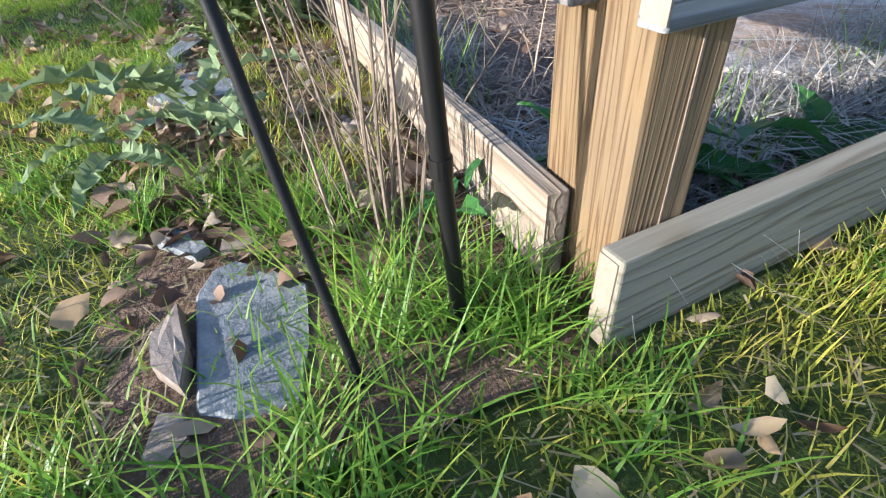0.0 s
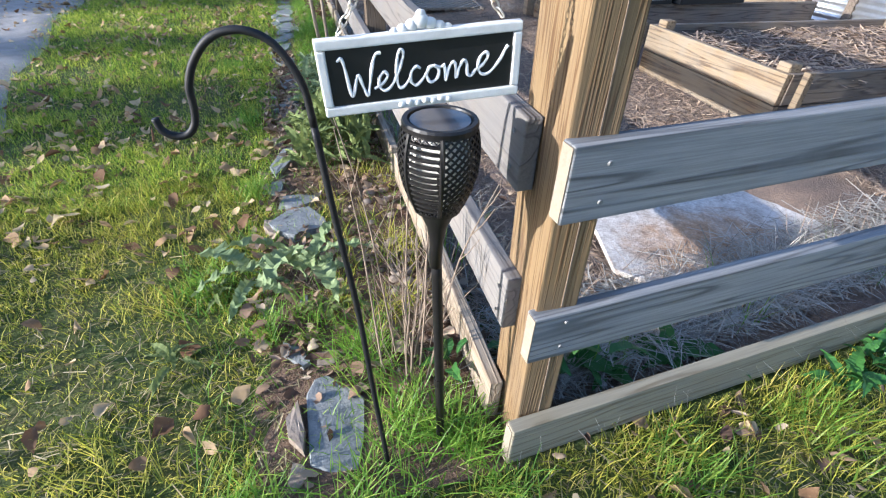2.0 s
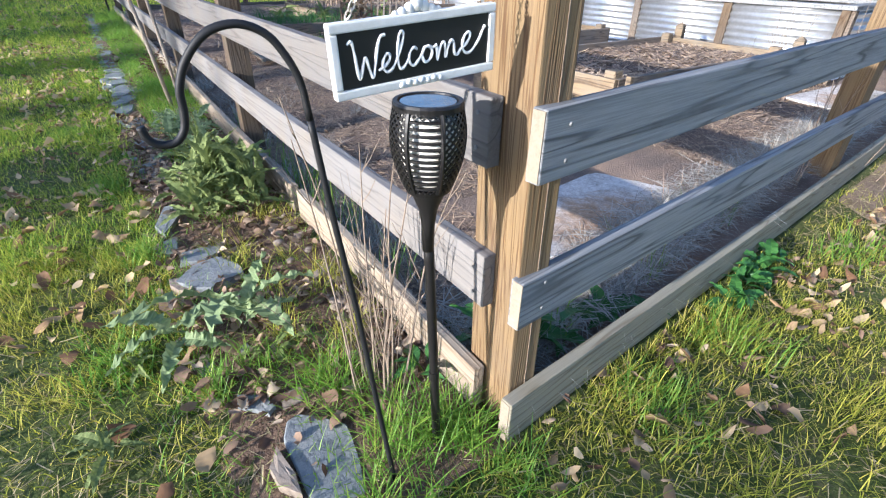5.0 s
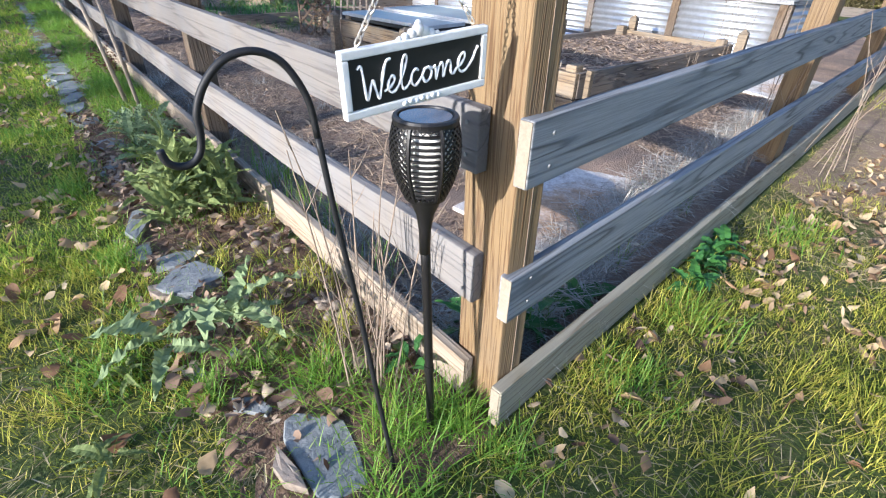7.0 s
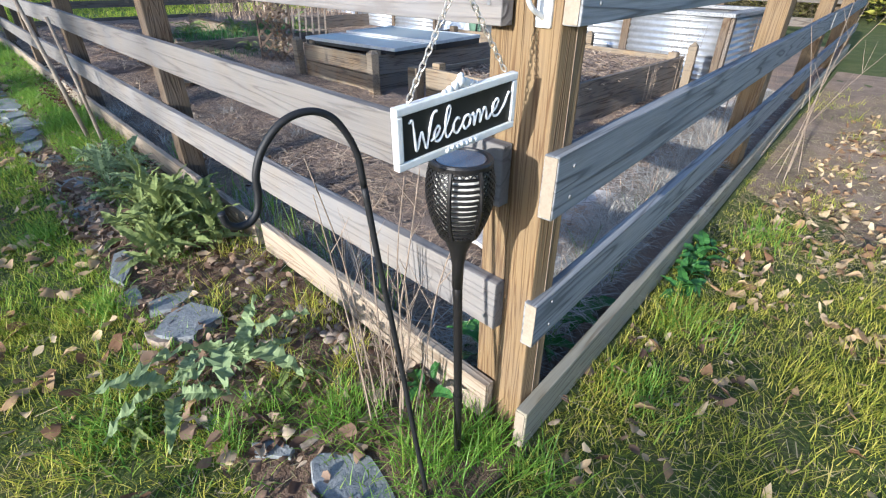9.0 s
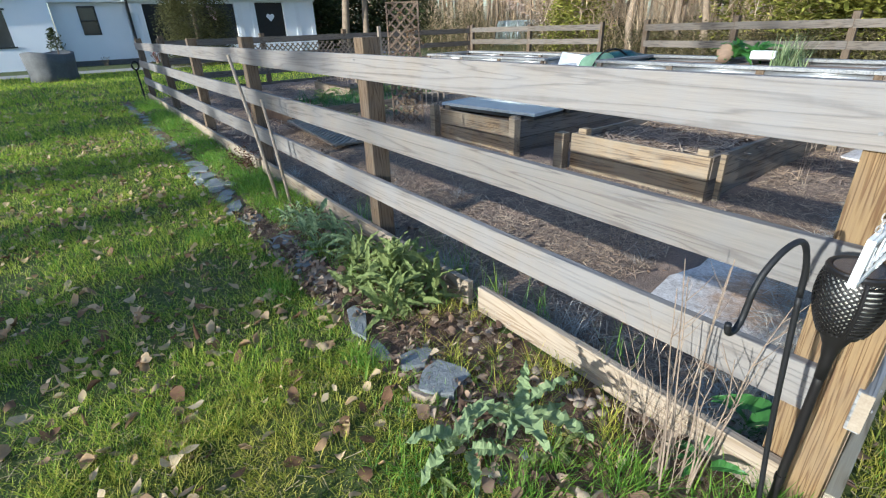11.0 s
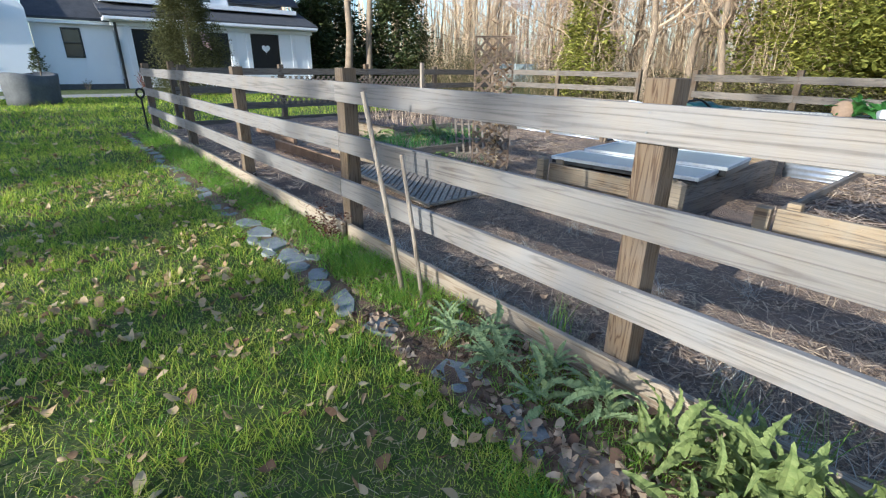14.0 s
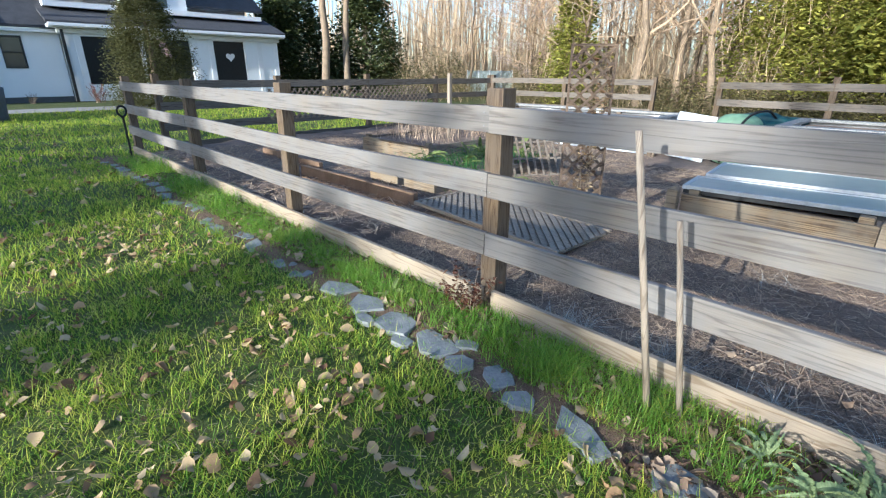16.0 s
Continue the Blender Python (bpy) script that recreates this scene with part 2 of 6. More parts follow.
def plywood_material():
    """Flaking blue-grey paint over rusty bare ply, rust towards the middle, wet dark rim."""
    m, nt, b = mat("flaking_plywood")
    v = coords(nt, (1, 1, 1), "Generated")
    cen = nt.nodes.new("ShaderNodeVectorMath")
    cen.operation = "DISTANCE"
    cen.inputs[1].default_value = (0.38, 0.42, 1.0)
    nt.links.new(v, cen.inputs[0])
    o = coords(nt, (1, 1, 1), "Object")
    n1, n2, n3 = tex_noise(nt, o, 5, 5, 0.65, 0.6), tex_noise(nt, o, 26, 5, 0.7, 0.4), tex_noise(nt, o, 90, 3, 0.7)
    paint = ramp(nt, mix(nt, 0.5, n1, n2), (0.32, (0.22, 0.19, 0.16)), (0.44, (0.46, 0.42, 0.38)), (0.58, (0.66, 0.62, 0.58)))
    rust = ramp(nt, n2, (0.3, (0.26, 0.16, 0.09)), (0.55, (0.46, 0.31, 0.19)), (0.75, (0.62, 0.52, 0.42)))
    near = ramp(nt, mix(nt, 0.45, cen.outputs["Value"], n1), (0.28, (1, 1, 1)), (0.42, (0, 0, 0)))
    col = mix(nt, near, paint, rust)
    col = mix(nt, 0.5, col, ramp(nt, n3, (0.3, (0.25, 0.22, 0.2)), (0.7, (0.75, 0.74, 0.73))), "OVERLAY")
    nt.links.new(col, b.inputs["Base Color"])
    b.inputs["Roughness"].default_value = 0.88
    bump(nt, b, mix(nt, 0.5, n2, n3), 0.8, 0.008)
    return m


M_PLY = plywood_material()
M_GALV = plain("galvanised_sheet", (0.527, 0.535, 0.552), 0.38, 0.75, 20, 0.15)
M_LIDFRAME = plain("greyed_white_frame", (0.440, 0.450, 0.445), 0.6, 0, 30, 0.2)
M_GLAZE = plain("frosted_glazing", (0.300, 0.350, 0.330), 0.35, 0, 10, 0.06, 0.6)
M_HOUSE = blotchy("white_siding", ((0.3, (0.760, 0.765, 0.775)), (0.7, (0.820, 0.825, 0.835))), 1.2, 30, 0.6, 0.1, 0.004)
M_TRIM = plain("white_trim", (0.760, 0.762, 0.770), 0.5, 0, 20, 0.04)
M_ROOF = blotchy("dark_shingle", ((0.3, (0.035, 0.035, 0.040)), (0.7, (0.075, 0.075, 0.082))), 3, 60, 0.9, 0.5, 0.01)
M_DARK = plain("dark_opening", (0.015, 0.016, 0.018), 0.35, 0, 10, 0.2)
M_GLASS = plain("window_glass", (0.03, 0.035, 0.04), 0.08, 0, 5, 0.1, 0.8)
M_FOUND = plain("foundation", (0.10, 0.10, 0.10), 0.9, 0, 20, 0.2)
M_GRAVEL = blotchy("gravel", ((0.3, (0.170, 0.153, 0.134)), (0.55, (0.306, 0.289, 0.269)), (0.8, (0.425, 0.399, 0.370))), 6, 120, 0.95, 0.8, 0.01)
M_BARK = blotchy("bark", ((0.3, (0.115, 0.085, 0.058)), (0.6, (0.235, 0.180, 0.125)), (0.85, (0.360, 0.290, 0.205))), 5, 40, 0.9, 0.6, 0.01)
M_BRANCH = blotchy("branches", ((0.3, (0.220, 0.150, 0.096)), (0.6, (0.400, 0.295, 0.195)), (0.85, (0.560, 0.440, 0.300))), 3, 20, 0.9, 0.2, 0.01, 0.4)
M_CEDAR = leafy("cedar_foliage", ((0.2, (0.026, 0.038, 0.013)), (0.55, (0.062, 0.080, 0.024)), (0.9, (0.140, 0.145, 0.045))), 0.7, 0.15)
M_YELLOWGREEN = leafy("sunny_evergreen", ((0.2, (0.095, 0.112, 0.016)), (0.5, (0.270, 0.275, 0.042)), (0.85, (0.500, 0.470, 0.095))), 0.7, 0.25, 0.9, 0.5)
M_BUD = leafy("spring_buds", ((0.2, (0.354, 0.228, 0.131)), (0.55, (0.650, 0.471, 0.295)), (0.9, (0.973, 0.774, 0.552))), 0.7, 0.3)
M_BLOSSOM = leafy("pale_blossom", ((0.2, (0.48, 0.36, 0.31)), (0.6, (0.66, 0.54, 0.47)), (0.9, (0.78, 0.70, 0.63))), 0.7, 0.3)
M_PALETWIG = leafy("sunlit_twigs", ((0.2, (0.290, 0.200, 0.115)), (0.5, (0.490, 0.365, 0.225)), (0.85, (0.690, 0.550, 0.375))), 0.85, 0.2, 0.3, 0.5)
M_OLIVE = leafy("olive_brush", ((0.2, (0.050, 0.042, 0.022)), (0.5, (0.130, 0.110, 0.050)), (0.8, (0.235, 0.205, 0.085))), 0.8, 0.2, 0.5, 0.5)
M_TARP = plain("teal_tarp", (0.012, 0.050, 0.055), 0.45, 0, 12, 0.3)
M_TUBGREEN = plain("green_plastic_tub", (0.16, 0.26, 0.17), 0.5, 0, 12, 0.15)
M_FAR_RAIL = wood("brown_grey_rail", (0.100, 0.080, 0.062), (0.185, 0.160, 0.132), (0.235, 0.208, 0.176), axis=0, grain=22, weather=(0.190, 0.182, 0.176), weather_amount=0.5)
# cedar foliage again, lightened: sunshine on the leaves is put into its colour
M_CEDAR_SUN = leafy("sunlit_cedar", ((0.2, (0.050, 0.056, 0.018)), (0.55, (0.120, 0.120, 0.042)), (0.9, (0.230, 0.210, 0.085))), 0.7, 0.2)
M_TUB = plain("white_sheet", (0.576, 0.592, 0.608), 0.5, 0, 12, 0.1)
M_POT = plain("clay", (0.202, 0.139, 0.092), 0.8, 0, 30, 0.2)
M_RUST = blotchy("rusty_board", ((0.3, (0.095, 0.058, 0.036)), (0.6, (0.210, 0.138, 0.088)), (0.85, (0.350, 0.255, 0.175))), 6, 60, 0.9, 0.5, 0.006)
M_RED = leafy("red_shrub_leaf", ((0.2, (0.05, 0.018, 0.012)), (0.6, (0.13, 0.055, 0.03)), (0.9, (0.22, 0.14, 0.06))), 0.6, 0.2)
M_REDBUSH = leafy("crimson_leaf", ((0.2, (0.10, 0.012, 0.014)), (0.6, (0.22, 0.035, 0.035)), (0.9, (0.34, 0.08, 0.07))), 0.6, 0.2)
M_FLAG = plain("flag_cloth", (0.55, 0.35, 0.36), 0.8, 0, 10, 0.4)


# ---- building helpers ----
def mesh_ob(name, bm, material, parent=None, smooth=False):
    me = bpy.data.meshes.new(name)
    bm.to_mesh(me)
    bm.free()
    if smooth:
        for p in me.polygons:
            p.use_smooth = True
    for mm in (material if isinstance(material, (list, tuple)) else [material]):
        me.materials.append(mm)
    ob = new(name, me)
    if parent:
        ob.parent = parent
    return ob


def part(name, bm, material, parent, label="", smooth=False):
    ob = mesh_ob(name, bm, material, parent, smooth)
    return tagged(ob, label) if label else ob


def arrays_ob(name, verts, faces, material, parent=None, smooth=False):
    """A mesh from numpy arrays; faces is (n, 3) or (n, 4)."""
    me = bpy.data.meshes.new(name)
    n, k = faces.shape
    me.vertices.add(len(verts))
    me.vertices.foreach_set("co", verts.astype(np.float32).ravel())
    me.loops.add(n * k)
    me.loops.foreach_set("vertex_index", faces.astype(np.int32).ravel())
    me.polygons.add(n)
    me.polygons.foreach_set("loop_start", np.arange(0, n * k, k, dtype=np.int32))
    me.polygons.foreach_set("loop_total", np.full(n, k, dtype=np.int32))
    me.update(calc_edges=True)
    if smooth:
        me.polygons.foreach_set("use_smooth", np.ones(n, dtype=bool))
    me.materials.append(material)
    ob = new(name, me)
    if parent:
        ob.parent = parent
    return ob


def empty(name, x=0, y=0, z=0, turn=0):
    ob = new(name)
    ob.matrix_basis = pose(x, y, z, 0, 0, turn)
    return ob


def box(bm, x0, x1, y0, y1, z0, z1, bevel=0.0, rot=None):
    r = bmesh.ops.create_cube(bm, size=1)
    vs = r["verts"]
    for v in vs:
        v.co = Vector(((x0 + x1) / 2 + v.co.x * (x1 - x0), (y0 + y1) / 2 + v.co.y * (y1 - y0), (z0 + z1) / 2 + v.co.z * (z1 - z0)))
    if bevel:
        es = list({e for v in vs for e in v.link_edges})
        bmesh.ops.bevel(bm, geom=es, offset=bevel, segments=2, affect="EDGES", profile=0.6)
    return bm


def bx(x0, x1, y0, y1, z0, z1, bevel=0.0):
    return box(bmesh.new(), x0, x1, y0, y1, z0, z1, bevel)


def tube(bm, pts, r, sides=8, cap=True):
    """A tube along points; r is one radius or one for each point."""
    pts = [Vector(p) for p in pts]
    rs = r if isinstance(r, (list, tuple)) else [r] * len(pts)
    rings = []
    up = Vector((0.31, 0.17, 0.93))
    for i, p in enumerate(pts):
        d = (pts[min(i + 1, len(pts) - 1)] - pts[max(i - 1, 0)]).normalized()
        s = d.cross(up)
        if s.length < 0.05:
            s = d.cross(Vector((1, 0, 0)))
        s.normalize()
        u = s.cross(d)
        rings.append([bm.verts.new(p + (s * math.cos(a) + u * math.sin(a)) * rs[i]) for a in [2 * math.pi * k / sides for k in range(sides)]])
    for a, b in zip(rings, rings[1:]):
        for k in range(sides):
            bm.faces.new((a[k], a[(k + 1) % sides], b[(k + 1) % sides], b[k]))
    if cap:
        bm.faces.new(rings[0][::-1])
        bm.faces.new(rings[-1])
    return bm


def lathe(bm, profile, sides=24, cx=0, cy=0, cap=True):
    rings = []
    for r, z in profile:
        rings.append([bm.verts.new((cx + r * math.cos(2 * math.pi * k / sides), cy + r * math.sin(2 * math.pi * k / sides), z)) for k in range(sides)])
    for a, b in zip(rings, rings[1:]):
        for k in range(sides):
            bm.faces.new((a[k], a[(k + 1) % sides], b[(k + 1) % sides], b[k]))
    if cap:
        bm.faces.new(rings[0][::-1])
        bm.faces.new(rings[-1])
    return bm


def smooth_curve(pts, n=6):
    """Catmull-Rom through the points."""
    P = [Vector(p) for p in pts]
    P = [2 * P[0] - P[1]] + P + [2 * P[-1] - P[-2]]
    out = []
    for i in range(1, len(P) - 2):
        a, b, c, d = P[i - 1:i + 3]
        for k in range(n):
            t = k / n
            out.append(0.5 * ((2 * b) + (c - a) * t + (2 * a - 5 * b + 4 * c - d) * t * t + (3 * b - a - 3 * c + d) * t ** 3))
    out.append(P[-2])
    return out


# ---- ground ----
def hump(x, y):
    return 0.012 * math.sin(x * 2.1 + 0.7) * math.sin(y * 1.7) + 0.008 * math.sin(x * 5.3 + y * 4.1)


def lawn_z(x, y):
    return -0.035 + hump(x, y)


def garden_z(x, y):
    return -0.03 + 0.11 * min(1, max(0, (x - 0.05) / 1.7)) + 0.5 * hump(x, y) + 0.01 * math.sin(x * 9 + y * 7)


def sheet(name, xs, ys, zf, material):
    bm = bmesh.new()
    grid = [[bm.verts.new((x, y, zf(x, y))) for y in ys] for x in xs]
    for i in range(len(xs) - 1):
        for j in range(len(ys) - 1):
            bm.faces.new((grid[i][j], grid[i + 1][j], grid[i + 1][j + 1], grid[i][j + 1]))
    return mesh_ob(name, bm, material, smooth=True)


def steps(*spans):
    out = []
    for a, b, n in spans:
        out += [a + (b - a) * k / n for k in range(n)]
    return out + [spans[-1][1]]


ground = sheet("ground", steps((-1500, -60, 4), (-60, -5, 8), (-5, 12, 90), (12, 60, 10), (60, 1500, 4)),
               steps((-1500, -60, 4), (-60, -4, 8), (-4, 14, 90), (14, 60, 12), (60, 1500, 4)),
               lambda x, y: lawn_z(x, y) if -6 < x < 14 and -5 < y < 16 else -0.035, M_SOIL)
tagged(ground, "short spring lawn over bare brown soil", "ground", kind="structure")
garden = sheet("garden_ground", steps((0.05, 9.9, 90)), steps((0.06, 13.2, 110)), garden_z, M_MULCH)
for v in garden.data.vertices:
    v.co.y += 0.085 * v.co.x * max(0, 1 - v.co.y / 9)
tagged(garden, "dark wood mulch and straw inside the garden fence", "ground", kind="structure")
strip = sheet("edging_dirt", steps((-0.66, 0.05, 12)), steps((0.0, 13.4, 110)),
              lambda x, y: lawn_z(x, y) + 0.012 - 0.02 * (abs((x + 0.3) / 0.36) ** 4) + 0.006 * math.sin(x * 31 + y * 23), M_DIRT)
tagged(strip, "brown leafy dirt between stones and fence", "ground", kind="structure")
bare = sheet("bare_dirt", steps((1.2, 8.0, 60)), steps((-1.9, 0.0, 24)), lambda x, y: 0.0, M_BARE)
for v in bare.data.vertices:
    x, u = v.co.x, v.co.y + 1.9
    y = v.co.y + (0.085 * x - 0.03) * u / 1.9
    fade = min((x - 1.35 - 0.5 * (u / 1.9)) / 0.9, u / 0.7, 1.0)
    v.co.y = y
    v.co.z = lawn_z(x, y) - 0.022 + 0.030 * max(0.0, fade) + 0.012 * noise.noise(Vector((x * 3, y * 3, 1.0))) + 0.006 * noise.noise(Vector((x * 9, y * 9, 5.0)))
tagged(bare, "bare reddish brown dirt with thin grass along the fence", "ground", kind="structure")
drive = sheet("driveway", steps((-60, -8, 6), (-8, 0, 40)), steps((-12, 9, 60)), lambda x, y: -0.022, M_GRAVEL)
for v in drive.data.vertices:   # its edge runs at a slant to the fence
    edge = -1.62 - 0.185 * v.co.y + 0.05 * math.sin(v.co.y * 3.1)
    if v.co.x > -8:
        v.co.x = -8 + (v.co.x + 8) / 8 * (edge + 8)
    v.co.z = -0.045 if v.co.x > edge - 0.03 else -0.012 + hump(v.co.x, v.co.y)
tagged(drive, "pale grey gravel driveway beside the lawn", "driveway", kind="structure")
path = sheet("house_path", steps((-14, 16, 20)), steps((25.4, 27.6, 4)), lambda x, y: -0.012, M_GRAVEL)
tagged(path, "pale gravel path before the house", "path", kind="structure")


# ---- fence ----
RAIL_Z = (-0.012, 0.342, 0.697, 1.062)
RAIL_H, RAIL_T = 0.14, 0.034
random.seed(3)


def rail_mesh(length, along, h=RAIL_H, t=RAIL_T, sag=0.0):
    """A board from 0 to length along x or y, its faces eased, slightly wavy."""
    bm = bx(0, length, 0, t, 0, h, 0.0035)
    n = max(2, int(length / 0.3))
    for k in range(1, n):
        geom = bm.verts[:] + bm.edges[:] + bm.faces[:]
        bmesh.ops.bisect_plane(bm, geom=geom, plane_co=(length * k / n, 0, 0), plane_no=(1, 0, 0))
    ph = random.uniform(0, 6)
    for v in bm.verts:
        u = v.co.x / length
        v.co.y += 0.004 * math.sin(u * 5 + ph)
        v.co.z += 0.003 * math.sin(u * 7 + ph * 2) - sag * math.sin(math.pi * u)
        v.co.x += random.uniform(-0.001, 0.001)
    if along == "y":
        for v in bm.verts:
            v.co.x, v.co.y = v.co.y, v.co.x
        bmesh.ops.reverse_faces(bm, faces=bm.faces[:])
    return bm


def post_mesh(w, d, h, chamfer=0.004, crown=0.0):
    bm = bx(-w / 2, w / 2, -d / 2, d / 2, -0.1, h, chamfer)
    for v in bm.verts:
        if v.co.z > h - 0.02:
            v.co.z += crown * random.uniform(-1, 1)
    return bm


def screw(parent, x, y, z, facing):
    bm = bmesh.new()
    bmesh.ops.create_cone(bm, cap_ends=True, segments=10, radius1=0.005, radius2=0.004, depth=0.003)
    rot = Matrix.Rotation(radians(90), 4, "Y" if facing == "x" else "X")
    bmesh.ops.transform(bm, matrix=Matrix.Translation((x, y, z)) @ rot, verts=bm.verts)
    part("screw", bm, M_SCREW, parent)


LEAN = 0.026   # the corner post leans out over the lawn, and the rail ends follow it
# corner post, with a recessed seam where two timbers meet
corner = empty("corner_post", 0.1, 0.12, -0.03)
bm = bx(-0.064, 0.026, -0.067, 0.017, -0.1, 1.33, 0.005)
part("front_timber", bm, M_POST, corner)
part("crack", bx(-0.012, -0.0095, -0.0685, -0.066, -0.02, 1.32), M_BARK, corner, "dark drying crack")
bm = bx(-0.059, 0.030, 0.020, 0.098, -0.1, 1.322, 0.005)
part("rear_timber", bm, M_POST, corner)
for o in corner.children:
    for v in o.data.vertices:
        v.co.x -= LEAN * max(0.0, v.co.z)
tagged(corner, "tall golden pine corner post of the garden fence", "fence post", group="fence posts")

POST_Y = (2.64, 5.076, 7.61, 10.20, 13.25)
posts = []
for k, y in enumerate(POST_Y):
    p = empty("fence_post", 0.036 + 0.058, y, -0.03, random.uniform(-2, 2))
    part("timber", post_mesh(0.115, 0.113, 1.314 + random.uniform(-0.01, 0.01)), M_POST_OLD, p)
    tagged(p, "weathered brown square timber fence post", "fence post", group="fence posts")

YR = lambda x: 0.016 + 0.085 * x   # the front fence leads slightly away from square
for x in (2.56, 5.0, 7.4, 9.75):
    p = empty("fence_post", x, YR(x) + 0.036 + 0.058, -0.03, random.uniform(-2, 2))
    part("timber", post_mesh(0.115, 0.113, 1.31 + random.uniform(-0.02, 0.02)), M_POST, p)
    tagged(p, "golden brown square timber fence post", "fence post", group="fence posts")

# rails of the long side, on the lawn side of the posts
ends = [0.135, 5.081, 10.17, 13.26]
for row, z in enumerate(RAIL_Z):
    cuts = {0: [0.145, 1.527, 1.60, 5.02, 5.09, 10.15, 13.26], 1: ends, 2: [0.140, 5.081, 10.19, 13.26], 3: [0.155, 5.081, 10.17, 13.26]}[row]
    pairs = list(zip(cuts, cuts[1:]))
    for a, b in pairs:
        if b - a < 0.1:
            continue
        rail = empty("kick_board" if row == 0 else "fence_rail", -0.001, a + 0.002, z)
        sink = -0.012 if row == 0 and a > 1.4 else 0
        bm = rail_mesh(b - a - 0.004, "y", sag=0.008 if row else 0)
        for v in bm.verts:
            v.co.z += sink + (0.004 * (a + v.co.y) * 0.2 if row == 0 else 0)
            v.co.x -= LEAN * (z + 0.07) * max(0.0, 1 - (a + v.co.y) / 2.6)
        part("board", bm, M_KICK_Y if row == 0 else M_RAIL_Y, rail)
        for py in (0.16, *POST_Y):
            for dz in (0.035, 0.105):
                if a - 0.01 <= py <= b + 0.01 and row:
                    screw(rail, -0.0015 - (LEAN * (z + 0.07) if py < 1 else 0.0), min(max(py, a + 0.03), b - 0.03) - a, dz, "x")
        if row == 0:
            tagged(rail, "pale wooden kick board along the ground", "fence rail", group="kick boards")
        else:
            tagged(rail, "weathered grey wooden fence rail with wavy grain", "fence rail", group="long side rails")

# rails of the front side
for row, z in enumerate(RAIL_Z):
    for a, b in ((0.011 if row else 0.002, 5.0), (5.0, 9.8)):
        z, h, dy = ((-0.02, 0.139, -0.006), (0.342, 0.127, 0.008), (0.694, 0.141, 0.005), (1.064, 0.14, 0.004))[row]
        rail = empty("kick_board" if row == 0 else "fence_rail")
        rise = (0.004, 0.0, 0.002, 0.002)[row]
        rail.matrix_basis = pose(a, YR(a) + dy, z + rise * a, 0, -math.degrees(math.atan(rise)), math.degrees(math.atan(0.085)))
        bm = rail_mesh(b - a - 0.003, "x", h=h, sag=0.0)
        part("board", bm, M_KICK_X if row == 0 else M_RAIL_X, rail)
        part("sawn_end", bx(-0.0025, 0.0, 0.003, RAIL_T - 0.003, 0.004, h - 0.004), M_SAWN, rail, "pale cream end grain")
        if row:
            for dz in (0.035, 0.105):
                screw(rail, 0.07, -0.0015, dz, "y")
                screw(rail, b - a - 0.06, -0.0015, dz, "y")
        if row == 0:
            tagged(rail, "pale wooden kick board along the ground", "fence rail", group="kick boards")
        else:
            tagged(rail, "thick blue-grey weathered fence rail with pale sawn end", "fence rail", group="front side rails")

# far sides of the garden
def far_fence(x0, y0, x1, y1, zs, n, label):
    d = Vector((x1 - x0, y1 - y0, 0))
    L = d.length
    ang = math.degrees(math.atan2(d.y, d.x))
    for k in range(n + 1):
        p = empty("fence_post", x0 + d.x * k / n, y0 + d.y * k / n, 0.0, ang)
        part("timber", post_mesh(0.11, 0.11, 1.30 + random.uniform(-0.03, 0.04)), M_POST_OLD, p)
        tagged(p, "weathered brown square timber fence post", "fence post", group="fence posts")
    off = Vector((-d.y, d.x, 0)).normalized() * 0.062
    for z in zs:
        for k in range(n):
            a = Vector((x0, y0, 0)) + d * k / n - off
            rail = empty("fence_rail", a.x, a.y, z, ang)
            part("board", rail_mesh(L / n - 0.01, "x"), M_FAR_RAIL, rail)
            tagged(rail, label, "fence rail", group="far side rails")


far_fence(0.55, 13.24, 9.7, 13.30, (1.07, 0.70, 0.34, 0.0), 4, "grey shaded rail of the far garden fence")
far_fence(9.75, 13.2, 10.25, 8.5, (1.09, 0.74, 0.40), 2, "sunlit brown-grey rail of the far garden fence")
far_fence(9.7, 6.85, 9.8, 1.0, (1.07, 0.72, 0.36), 3, "sunlit brown-grey rail of the far garden fence")


